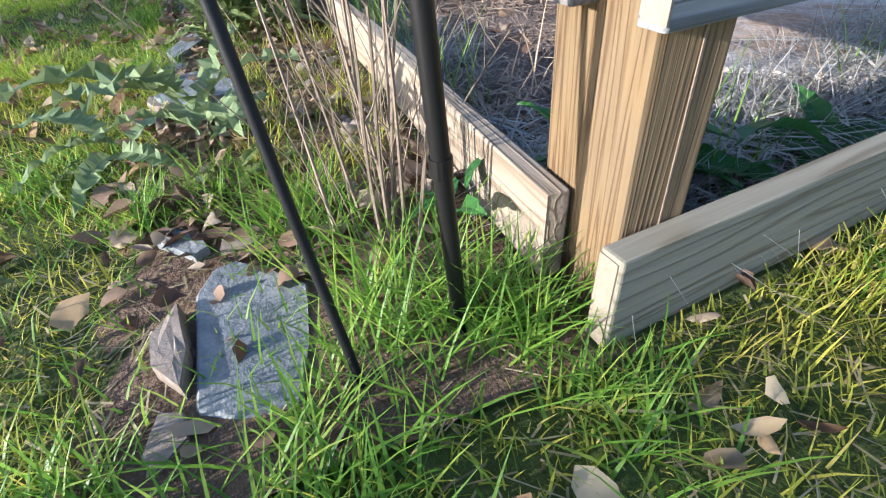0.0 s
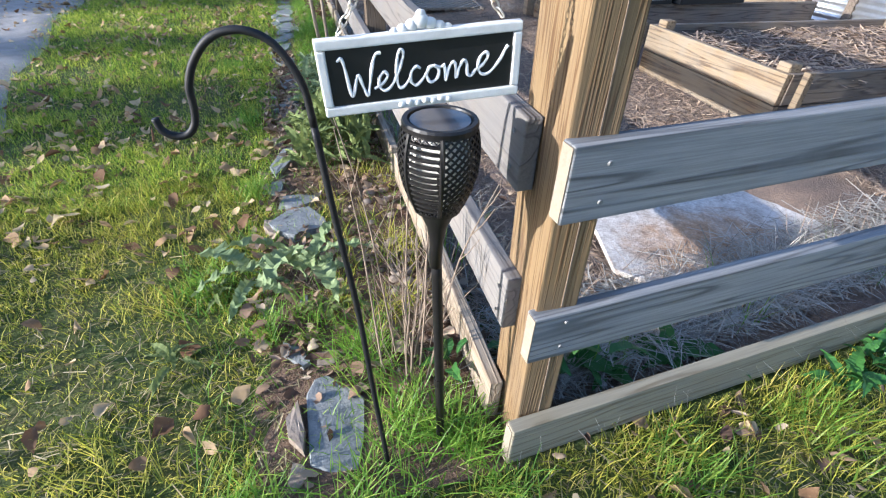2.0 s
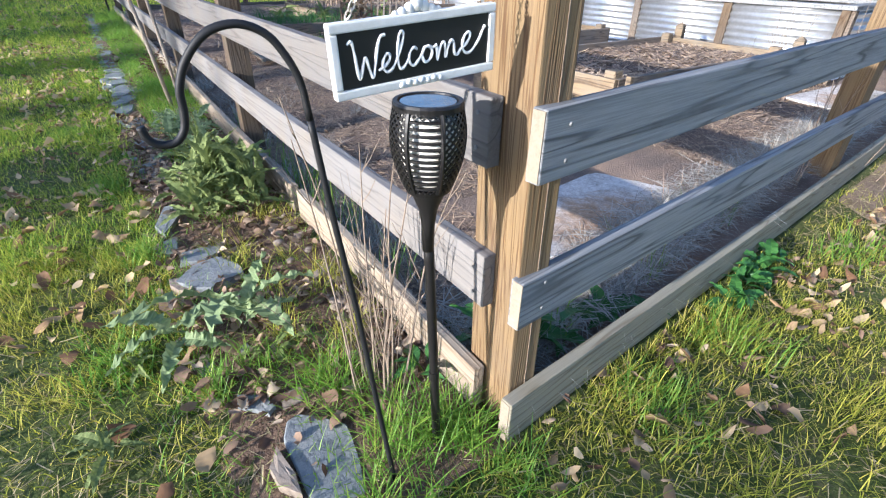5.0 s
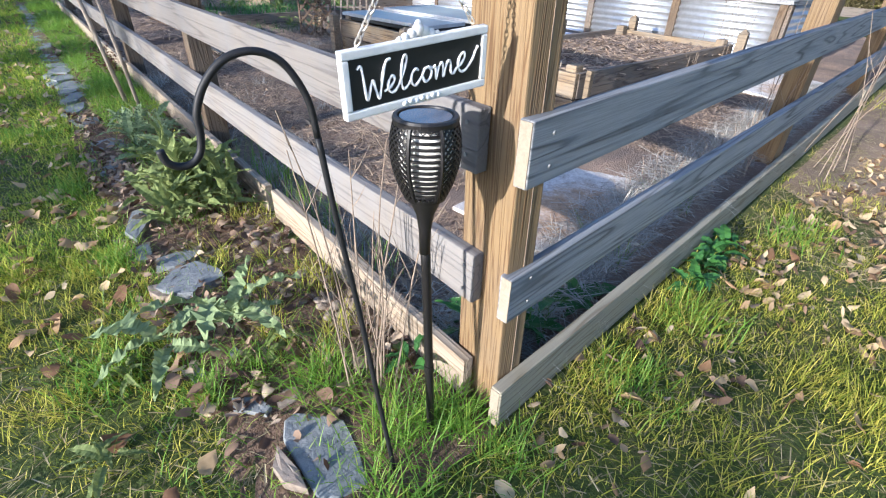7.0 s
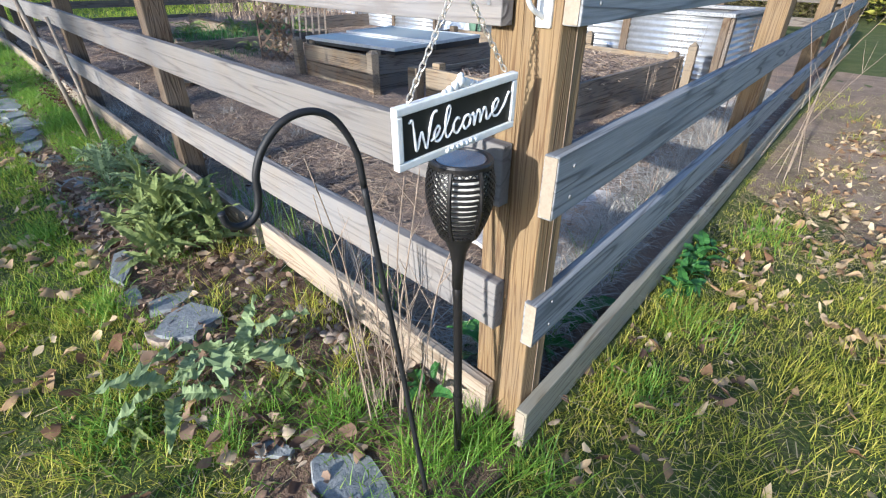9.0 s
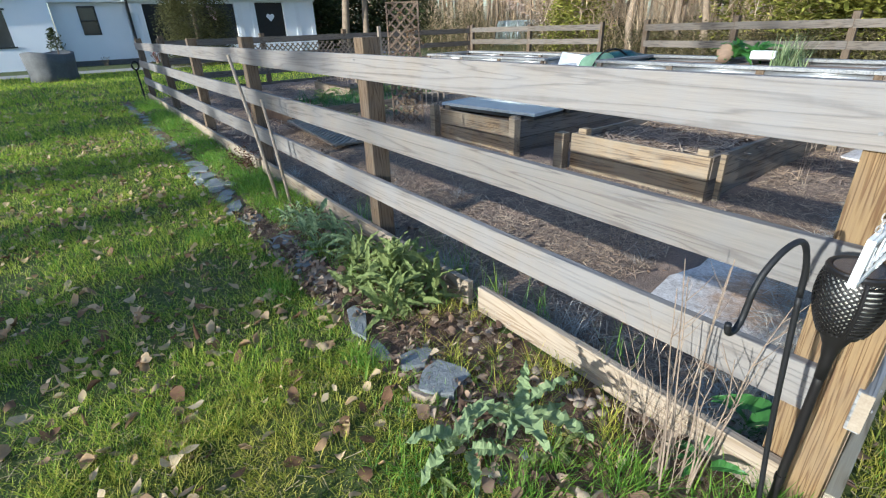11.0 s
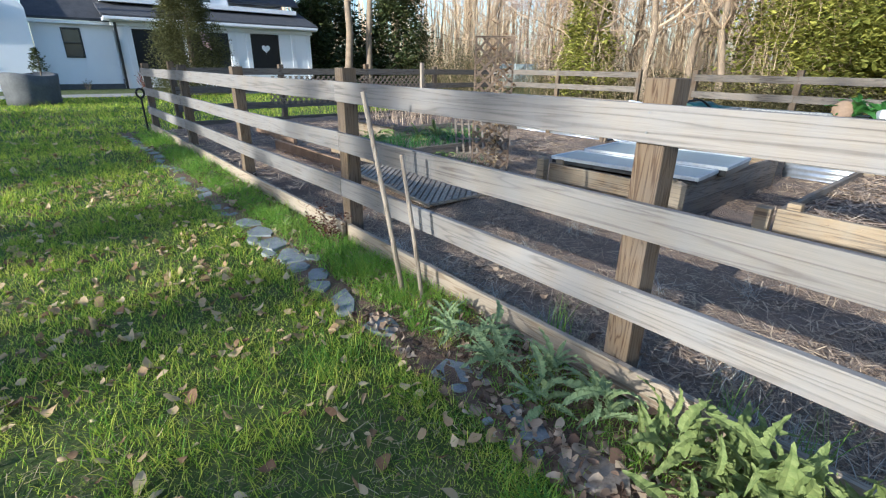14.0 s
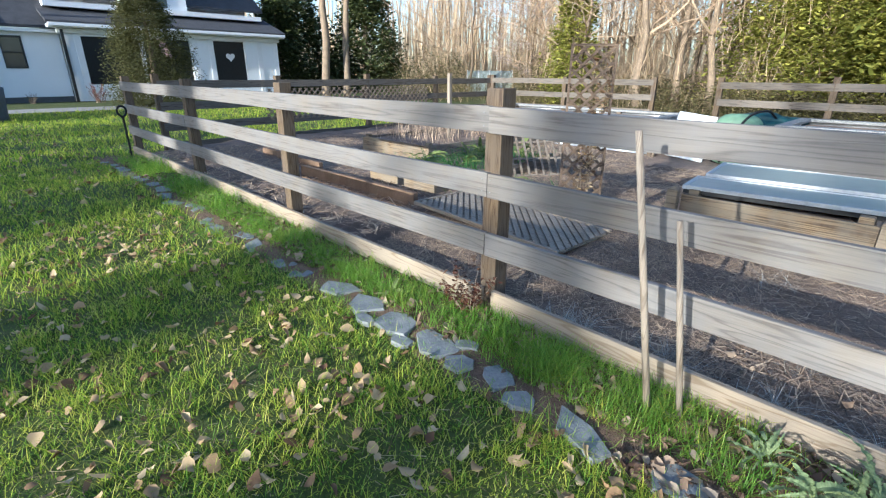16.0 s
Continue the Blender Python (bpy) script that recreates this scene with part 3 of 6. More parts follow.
def lattice(name, w, h, pitch, strip_w, t, material, x, y, z, turn=0, lay=0.0, label="", category="lattice", square=False, frame_w=0.0):
    """Crossed strips on two layers; each strip is a part."""
    ob = empty(name, x, y, z)
    ob.matrix_basis = pose(x, y, z, lay, 0, turn)
    n = 0
    if square:
        k = 0.0
        while k <= w:
            part("slat", bx(k, k + strip_w, 0, t, 0, h), material, ob)
            k += pitch
        k = 0.0
        while k <= h:
            part("slat", bx(0, w, t + 0.001, 2 * t, k, k + strip_w), material, ob)
            k += pitch * 2.5
    else:
        for sgn in (1, -1):
            k = -h if sgn > 0 else 0.0
            while k < (w if sgn > 0 else w + h):
                # line x = k + sgn * z
                z0, z1 = 0.0, h
                xa, xb = k, k + sgn * h
                if sgn > 0:
                    if xa < 0:
                        z0, xa = -k, 0.0
                    if xb > w:
                        z1, xb = w - k, w
                else:
                    if xa > w:
                        z0, xa = k - w, w
                    if xb < 0:
                        z1, xb = k, 0.0
                if z1 - z0 > 0.03:
                    bm = bmesh.new()
                    yy = 0.0 if sgn > 0 else t + 0.001
                    hw = strip_w * 0.7071
                    vs = [bm.verts.new((px, py, pz)) for py in (yy, yy + t) for px, pz in ((xa - hw, z0), (xa + hw, z0), (xb + hw, z1), (xb - hw, z1))]
                    for f in ((0, 1, 2, 3), (7, 6, 5, 4), (0, 4, 5, 1), (1, 5, 6, 2), (2, 6, 7, 3), (3, 7, 4, 0)):
                        bm.faces.new([vs[i] for i in f])
                    part("slat", bm, material, ob)
                k += pitch
    if frame_w:
        for a in (bx(-frame_w, 0, -0.005, 2 * t, 0, h), bx(w, w + frame_w, -0.005, 2 * t, 0, h), bx(-frame_w, w + frame_w, -0.006, 2 * t, h, h + frame_w)):
            part("frame_bar", a, material, ob)
    return tagged(ob, label, category)


lattice("lattice_panel", 2.3, 0.62, 0.14, 0.032, 0.008, M_LATTICE, 2.5, 13.176, 0.42, 0.4, label="brown wooden garden lattice fixed to the far fence")
lattice("lattice_panel", 2.2, 0.62, 0.14, 0.032, 0.008, M_LATTICE, 4.85, 13.191, 0.42, 0.4, label="brown wooden garden lattice fixed to the far fence")
lattice("slatted_panel", 0.74, 1.66, 0.085, 0.042, 0.014, M_STAKE, 0.92, 5.12, 0.115, -2, lay=-88, label="worn tan wooden lattice lying flat on the mulch", frame_w=0.03)
lattice("trellis", 0.40, 1.55, 0.135, 0.026, 0.008, M_TRELLIS, 2.22, 5.95, 0.06, -45, label="narrow upright trellis wound with dry vine", category="trellis", frame_w=0.02)
lattice("lattice_panel", 0.8, 0.62, 0.10, 0.028, 0.01, M_BED_X, 2.95, 7.1, 0.10, -35, lay=-40, label="grey lattice leaning over a bed", square=True)

# stakes leaning on the long side
for (x0, y0, z0), (x1, y1, z1), r in (((-0.20, 3.935, -0.07), (-0.335, 4.10, 1.18), 0.016), ((-0.14, 3.82, -0.07), (-0.19, 3.955, 0.845), 0.014)):
    st = empty("leaning_stake", x0, y0, z0)
    bm = tube(bmesh.new(), [(0, 0, 0), ((x1 - x0) * 0.5 + 0.004, (y1 - y0) * 0.5, (z1 - z0) * 0.5), (x1 - x0, y1 - y0, z1 - z0)], [r, r * 0.95, r * 0.85], 8)
    part("pole", bm, M_STAKE, st, smooth=True)
    tagged(st, "bleached thin wooden stake stuck in the ground by the fence", "stake", group="stakes")


post = empty("marker_post", 4.04, 9.39, 0.0)
part("timber", bx(-0.03, 0.03, -0.03, 0.03, -0.05, 1.36, 0.004), M_STAKE, post)
tagged(post, "pale thin wooden post standing in the garden", "post")


# ---- things at the corner ----
# shepherd's hook: base and tip lie in one upright plane
hook = empty("shepherd_hook", -0.288, 0.089, -0.04)
prof = [(0.006, -0.004, -0.10), (0.003, 0.0, 0.0), (-0.016, 0.022, 0.25), (-0.034, 0.046, 0.51), (-0.057, 0.058, 0.72), (-0.072, 0.066, 0.88), (-0.080, 0.068, 0.94), (-0.102, 0.071, 0.985), (-0.125, 0.073, 1.007),
        (-0.158, 0.075, 1.016), (-0.194, 0.081, 1.006), (-0.224, 0.089, 0.975), (-0.240, 0.093, 0.940), (-0.242, 0.095, 0.910), (-0.247, 0.096, 0.885), (-0.261, 0.097, 0.869), (-0.280, 0.098, 0.867), (-0.295, 0.098, 0.877), (-0.300, 0.098, 0.895)]
pts = smooth_curve([(x * 0.962, y * 1.04, z - 0.002) for x, y, z in prof], 6)
cut = len(pts) * 5 // 18
part("pole", tube(bmesh.new(), pts[:cut + 1], 0.0058, 10), M_IRON, hook, smooth=True)
part("crook", tube(bmesh.new(), pts[cut:], 0.0057, 10), M_IRON, hook, smooth=True)
tagged(hook, "black wrought iron shepherd's hook pushed into the ground", "garden hook")

# solar torch
torch = empty("solar_torch", -0.172, 0.115, -0.03)
part("pole", tube(bmesh.new(), smooth_curve([(0.036, 0.010, -0.1), (0.017, 0.004, 0.3), (0.0, 0.0, 0.64)], 5), 0.0105, 12), M_PLASTIC, torch, smooth=True)
part("collar", lathe(bmesh.new(), [(0.0125, 0.24), (0.0125, 0.262)], 14, 0.019, 0.005), M_PLASTIC, torch)
part("funnel", lathe(bmesh.new(), [(0.0115, 0.60), (0.0125, 0.655), (0.018, 0.69), (0.032, 0.724), (0.036, 0.732)], 20), M_PLASTIC, torch, smooth=True)


def torch_radius(s):
    return 0.034 + 0.028 * math.sin(math.pi * (0.06 + 0.72 * s)) ** 0.9 + 0.004 * s


Z0, Z1, COLS, ROWSN = 0.732, 0.878, 30, 12
bm = bmesh.new()
grid = []
for j in range(ROWSN * 2 + 1):
    s = j / (ROWSN * 2)
    r = torch_radius(s)
    off = 0.5 * (j % 2)
    grid.append([bm.verts.new((r * math.cos(2 * math.pi * (i + off) / COLS), r * math.sin(2 * math.pi * (i + off) / COLS), Z0 + (Z1 - Z0) * s)) for i in range(COLS)])
for j in range(0, ROWSN * 2 - 1):
    for i in range(COLS):
        o = j % 2
        if j + 2 <= ROWSN * 2:
            a, c = grid[j][i], grid[j + 2][i]
            l, r_ = grid[j + 1][(i - 1 + o) % COLS], grid[j + 1][(i + o) % COLS]
            try:
                bm.faces.new((a, r_, c, l))
            except ValueError:
                pass
face = math.atan2(-0.55, -0.42)


def in_window(f):
    c = f.calc_center_median()
    d = (math.atan2(c.y, c.x) - face + math.pi) % (2 * math.pi) - math.pi
    return abs(d) < 0.44 and 0.07 < (c.z - Z0) / (Z1 - Z0) < 0.93


bmesh.ops.delete(bm, geom=[f for f in bm.faces if in_window(f)], context="FACES_ONLY")
res = bmesh.ops.inset_individual(bm, faces=bm.faces[:], thickness=0.0021, depth=0)
rim = set(res["faces"])
bmesh.ops.delete(bm, geom=[f for f in bm.faces if f not in rim], context="FACES_ONLY")
basket = part("basket", bm, M_PLASTIC, torch, "black perforated plastic basket")
sol = basket.modifiers.new("thick", "SOLIDIFY")
sol.thickness, sol.offset = 0.003, 0
bm = bmesh.new()
r_top, r_bot = torch_radius(1), torch_radius(0)
lathe(bm, [(r_top - 0.004, Z1 - 0.006), (r_top + 0.002, Z1 - 0.006), (r_top + 0.003, Z1 + 0.004), (r_top + 0.001, Z1 + 0.008), (r_top - 0.006, Z1 + 0.008), (r_top - 0.008, Z1 + 0.003), (0.001, Z1 + 0.003)], 32)
part("rim", bm, M_PLASTIC, torch)
part("solar_cap", lathe(bmesh.new(), [(r_top - 0.009, Z1 + 0.0035), (r_top - 0.010, Z1 + 0.006), (0.001, Z1 + 0.006)], 32), M_SOLAR, torch, "glossy dark round solar cell")
part("bottom_ring", lathe(bmesh.new(), [(r_bot, Z0 - 0.004), (r_bot + 0.003, Z0 + 0.004), (r_bot, Z0 + 0.008)], 28), M_PLASTIC, torch)
part("lamp_tube", lathe(bmesh.new(), [(0.030, Z0), (0.047, Z0 + 0.05), (0.050, Z0 + 0.085), (0.046, Z1 - 0.012)], 24), M_LAMPWHITE, torch, "pale diffuser tube inside")
# slotted window on the front
for k in range(12):
    s = 0.1 + 0.8 * k / 11
    r = torch_radius(s) + 0.0012
    bm = bmesh.new()
    half = 0.42
    ring = []
    z = Z0 + (Z1 - Z0) * s
    for rr in (r - 0.006, r + 0.001):
        for zz in (z - 0.0018, z + 0.0018):
            ring.append([bm.verts.new((rr * math.cos(face + half * q), rr * math.sin(face + half * q), zz)) for q in (-1, -0.5, 0, 0.5, 1)])
    for a, b in ((0, 1), (1, 3), (3, 2), (2, 0)):
        for i in range(4):
            bm.faces.new((ring[a][i], ring[a][i + 1], ring[b][i + 1], ring[b][i]))
    part("slat", bm, M_PLASTIC, torch)
for q in (-1, 1):
    pts = [(1.02 * torch_radius(s) * math.cos(face + 0.46 * q), 1.02 * torch_radius(s) * math.sin(face + 0.46 * q), Z0 + (Z1 - Z0) * s) for s in [0.03 + 0.95 * i / 10 for i in range(11)]]
    part("upright", tube(bmesh.new(), pts, 0.0042, 6), M_PLASTIC, torch)
tagged(torch, "black plastic solar torch light on a pole", "garden light")

# welcome sign
sign = empty("welcome_sign", -0.206, 0.088, 0.935)
sign.matrix_basis = pose(-0.206, 0.088, 0.937, 0, -4.2, -1) @ pose(0, 0, 0, 4, 0, 0)
W, H = 0.137, 0.050
bm = bx(-W, W, 0.0, 0.008, -H, H, 0.0025)
part("back_plate", bm, M_WHITE, sign)
for nm, b in (("top", (-W, W, H - 0.013, H)), ("bottom", (-W, W, -H, -H + 0.013)), ("left", (-W, -W + 0.012, -H + 0.0135, H - 0.0135)), ("right", (W - 0.012, W, -H + 0.0135, H - 0.0135))):
    part("frame_bar", bx(b[0], b[1], -0.006, -0.0002, b[2], b[3], 0.0025), M_WHITE, sign)
part("chalkboard", bx(-W + 0.0125, W - 0.0125, -0.002, -0.0003, -H + 0.0135, H - 0.0135), M_BOARD, sign, "matt black writing panel")
bm = bmesh.new()
for k, (sx, sz, r) in enumerate([(0, 0.010, 0.011), (-0.012, 0.006, 0.009), (0.012, 0.006, 0.009), (-0.024, 0.002, 0.008), (0.024, 0.002, 0.008), (-0.035, 0.0, 0.006), (0.035, 0.0, 0.006), (0, 0.018, 0.007)]):
    bmesh.ops.create_icosphere(bm, subdivisions=2, radius=r, matrix=Matrix.Translation((sx, 0.001, H + sz)) @ Matrix.Diagonal((1, 0.55, 0.9, 1)))
part("crest", bm, M_WHITE, sign, "worn moulded scroll crest", smooth=True)
bm = bmesh.new()
for k in range(7):
    bmesh.ops.create_icosphere(bm, subdivisions=2, radius=0.0055, matrix=Matrix.Translation((-0.033 + 0.011 * k, -0.006, -H + 0.006 + 0.002 * (k % 2))) @ Matrix.Diagonal((1, 0.5, 0.8, 1)))
part("lower_scroll", bm, M_WHITE, sign, smooth=True)


def stroke(pts, r=0.0021):
    P = smooth_curve([(x, -0.0032, z) for x, z in pts], 5)
    return tube(bmesh.new(), P, [r * (0.8 + 0.4 * abs(math.sin(i * 0.35))) for i in range(len(P))], 6)


# the word as handwritten strokes: W e l c o m e
LETTERS = [
    [(-0.112, 0.022), (-0.106, 0.025), (-0.103, 0.010), (-0.100, -0.020), (-0.097, -0.024), (-0.091, -0.006), (-0.087, 0.002), (-0.083, -0.012), (-0.078, -0.026), (-0.074, -0.014), (-0.068, 0.012), (-0.062, 0.026), (-0.055, 0.028)],
    [(-0.068, -0.018), (-0.056, -0.012), (-0.049, -0.003), (-0.053, 0.003), (-0.060, -0.005), (-0.061, -0.016), (-0.054, -0.022), (-0.044, -0.016), (-0.034, 0.002), (-0.026, 0.022), (-0.029, 0.029), (-0.034, 0.020), (-0.037, -0.006), (-0.034, -0.020), (-0.027, -0.019), (-0.019, -0.010)],
    [(-0.004, 0.002), (-0.010, 0.005), (-0.017, -0.002), (-0.018, -0.014), (-0.011, -0.020), (-0.002, -0.013), (0.006, -0.002)],
    [(0.014, 0.004), (0.007, 0.001), (0.004, -0.009), (0.009, -0.018), (0.018, -0.014), (0.021, -0.003), (0.014, 0.004), (0.022, 0.001), (0.028, 0.002)],
    [(0.028, 0.005), (0.030, -0.006), (0.030, -0.018), (0.034, -0.004), (0.040, 0.005), (0.044, 0.002), (0.045, -0.016), (0.049, -0.004), (0.055, 0.006), (0.060, 0.002), (0.061, -0.012), (0.066, -0.016), (0.073, -0.008)],
    [(0.073, -0.008), (0.083, -0.002), (0.090, 0.008), (0.087, 0.014), (0.079, 0.008), (0.076, -0.006), (0.082, -0.015), (0.093, -0.014), (0.106, 0.000), (0.114, 0.014), (0.118, 0.020)],
]
for pts in LETTERS:
    part("chalk_stroke", stroke(pts), M_CHALK, sign, "white handwritten lettering")
tagged(sign, "hanging white framed chalkboard sign reading Welcome", "sign")

# bracket on the corner post, with the chains that carry the sign
bracket = empty("hanging_bracket", 0.006, 0.088, 1.16)
part("wall_plate", bx(-0.008, 0.001, -0.016, 0.016, -0.10, 0.085, 0.003), M_WHITE, bracket)
part("plate_top", bx(-0.008, 0.001, -0.010, 0.010, 0.086, 0.112, 0.004), M_WHITE, bracket)
part("arm", tube(bmesh.new(), smooth_curve([(-0.004, 0, 0.055), (-0.06, 0, 0.06), (-0.13, 0, 0.045), (-0.19, 0, 0.0), (-0.235, 0, -0.02), (-0.255, 0, 0.0), (-0.25, 0, 0.02)], 6), 0.005, 8), M_WHITE, bracket, smooth=True)
part("brace", tube(bmesh.new(), smooth_curve([(-0.005, 0, -0.085), (-0.05, 0, -0.06), (-0.07, 0, -0.01), (-0.09, 0, 0.05)], 6), 0.0045, 8), M_WHITE, bracket, smooth=True)
tagged(bracket, "white scrolled metal bracket screwed to the post", "bracket")


def chain(a, b, link=0.016):
    a, b = Vector(a), Vector(b)
    ob = empty("chain", *a)
    d = b - a
    n = max(3, int(d.length / (link * 0.72)))
    q = d.to_track_quat("Z", "Y").to_matrix()
    for k in range(n):
        c = d * ((k + 0.5) / n)
        spin = Matrix.Rotation(radians(90 * (k % 2) + 20), 3, "Z")
        loop = [c + q @ spin @ Vector((link * 0.27 * math.cos(t), 0, link * 0.5 * math.sin(t))) for t in [2 * math.pi * i / 10 for i in range(11)]]
        part("link", tube(bmesh.new(), loop, 0.0014, 5, cap=False), M_CHAIN, ob)
    return tagged(ob, "thin pale metal chain holding the sign", "chain", group="sign chains")


top = (-0.215, 0.088, 1.142)
chain((-0.315, 0.090, 0.982), top)
chain((-0.10, 0.086, 1.0), top)

# garden fork handle by the far corner
fork = empty("spade_handle", -0.14, 12.82, -0.03)
part("shaft", tube(bmesh.new(), [(0.02, 0.05, -0.05), (0, 0, 0.68)], 0.018, 8), M_IRON, fork)
part("grip", tube(bmesh.new(), smooth_curve([(0, 0, 0.68), (-0.06, -0.02, 0.74), (-0.06, -0.02, 0.82), (0, 0, 0.86), (0.06, 0.02, 0.82), (0.06, 0.02, 0.74), (0, 0, 0.68)], 4), 0.018, 7, False), M_IRON, fork, smooth=True)
tagged(fork, "black handled spade standing by the fence end", "spade")


# ---- stones of the edging ----
def stone(x, y, w, l, h, turn, material, seed, tilt=0.0, z=None):
    rnd = random.Random(seed)
    bm = bmesh.new()
    n = rnd.choice((5, 6, 7))
    outline = []
    for k in range(n):
        a = 2 * math.pi * (k + rnd.uniform(-0.28, 0.28)) / n
        s = 1 / max(abs(math.cos(a)), abs(math.sin(a))) ** 0.55 * rnd.uniform(0.82, 1.08)
        outline.append((w / 2 * math.cos(a) * s, l / 2 * math.sin(a) * s))
    rings = []
    for f, zz in ((0.97, -0.05), (1.02, h * 0.3), (1.0, h * 0.86), (0.975, h)):
        ring = []
        for (px, py), (qx, qy) in zip(outline, outline[1:] + outline[:1]):
            for t in (0, 0.5):
                jx, jy = rnd.uniform(-1, 1) * w * 0.025, rnd.uniform(-1, 1) * w * 0.025
                ring.append(bm.verts.new(((px + (qx - px) * t) * f + jx, (py + (qy - py) * t) * f + jy, zz + rnd.uniform(-0.04, 0.04) * h)))
        rings.append(ring)
    m = len(rings[0])
    for a, b in zip(rings, rings[1:]):
        for k in range(m):
            bm.faces.new((a[k], a[(k + 1) % m], b[(k + 1) % m], b[k]))
    inner = [bm.verts.new((v.co.x * 0.5, v.co.y * 0.5, h * rnd.uniform(0.99, 1.04))) for v in rings[-1]]
    for k in range(m):
        bm.faces.new((rings[-1][k], rings[-1][(k + 1) % m], inner[(k + 1) % m], inner[k]))
    bm.faces.new(inner)
    ob = mesh_ob("edging_stone", bm, material)
    ob.matrix_basis = pose(x, y, lawn_z(x, y) - 0.004 if z is None else z, tilt, 0, turn)
    return tagged(ob, "flat grey slate edging stone in the dirt" if material == M_STONE else "pale rough brown edging stone", "stone", group="edging stones")


slab = bmesh.new()
edge = [(-0.078, -0.118), (-0.030, -0.148), (0.040, -0.150), (0.062, -0.070), (0.074, 0.010), (0.080, 0.046), (0.030, 0.108), (-0.018, 0.148), (-0.052, 0.140), (-0.078, 0.088)]
low, high = ([slab.verts.new((p, q, z + 0.003 * math.sin(9 * p + 21 * q))) for p, q in edge] for z in (-0.06, 0.026))
slab.faces.new(low[::-1])
slab.faces.new(high)
for k in range(len(edge)):
    slab.faces.new((low[k], low[(k + 1) % len(edge)], high[(k + 1) % len(edge)], high[k]))
bmesh.ops.bevel(slab, geom=slab.edges[:], offset=0.004, segments=1, affect="EDGES")
ob = mesh_ob("edging_stone", slab, M_STONE)
ob.matrix_basis = pose(-0.398, 0.248, lawn_z(-0.398, 0.248) - 0.004, 2, 1, 0)
tagged(ob, "large flat blue-grey slate slab set in the dirt", "stone", group="edging stones")
stone(-0.507, 0.242, 0.052, 0.16, 0.042, 4, M_STONE_W, 2)
stone(-0.50, 0.50, 0.06, 0.14, 0.03, 35, M_STONE, 3)
stone(-0.40, 0.47, 0.09, 0.07, 0.02, 10, M_STONE_W, 4)
stone(-0.47, 1.20, 0.23, 0.20, 0.050, 12, M_STONE, 5, 3)
stone(-0.47, 1.41, 0.19, 0.15, 0.036, -20, M_STONE, 51, -3)
stone(-0.36, 1.33, 0.10, 0.12, 0.016, 35, M_STONE, 52, 4)
stone(-0.58, 1.20, 0.06, 0.13, 0.04, 20, M_STONE_W, 6)
stone(-0.57, 1.55, 0.08, 0.14, 0.03, 5, M_STONE, 7)
stone(-0.505, 0.105, 0.05, 0.08, 0.025, -10, M_STONE_W, 8)
stone(-0.545, 4.08, 0.135, 0.40, 0.030, -20, M_STONE, 31, 2)
stone(-0.53, 1.84, 0.12, 0.32, 0.040, -14, M_STONE, 32, 2)
for k, (x, y, w, l, turn) in enumerate(((-0.50, 3.70, 0.17, 0.20, 30), (-0.55, 4.38, 0.15, 0.17, 15), (-0.48, 4.56, 0.14, 0.20, -20), (-0.53, 4.77, 0.15, 0.18, 30), (-0.49, 5.01, 0.21, 0.28, -12), (-0.50, 5.31, 0.24, 0.28, 10), (-0.49, 5.62, 0.21, 0.31, -8), (-0.48, 5.96, 0.20, 0.33, 12), (-0.60, 5.15, 0.09, 0.15, 5), (-0.61, 5.48, 0.08, 0.16, -10), (-0.37, 4.86, 0.10, 0.14, 40))):
    stone(x, y, w, l, 0.030, turn, M_STONE, 60 + k, (-1) ** k * 2)
rs = random.Random(5)
y = 2.25
k = 10
while y < 12.9:
    l = rs.uniform(0.16, 0.36)
    if not 3.72 < y + l < 6.3:
        stone(-0.52 + rs.uniform(-0.06, 0.07), y + l / 2, rs.uniform(0.11, 0.21), l, rs.uniform(0.014, 0.028), rs.uniform(-22, 22), M_STONE if rs.random() < 0.8 else M_STONE_W, k, rs.uniform(-4, 4))
    y += l + rs.uniform(-0.01, 0.07) + (0.20 if rs.random() < 0.3 else 0)
    k += 1
for k in range(26):   # broken bits between the larger ones
    y = rs.uniform(0.6, 3.1)
    stone(rs.uniform(-0.62, -0.40), y, rs.uniform(0.025, 0.06), rs.uniform(0.03, 0.08), rs.uniform(0.012, 0.028), rs.uniform(0, 180), M_STONE_W if rs.random() < 0.55 else M_STONE, 90 + k, rs.uniform(-8, 8))


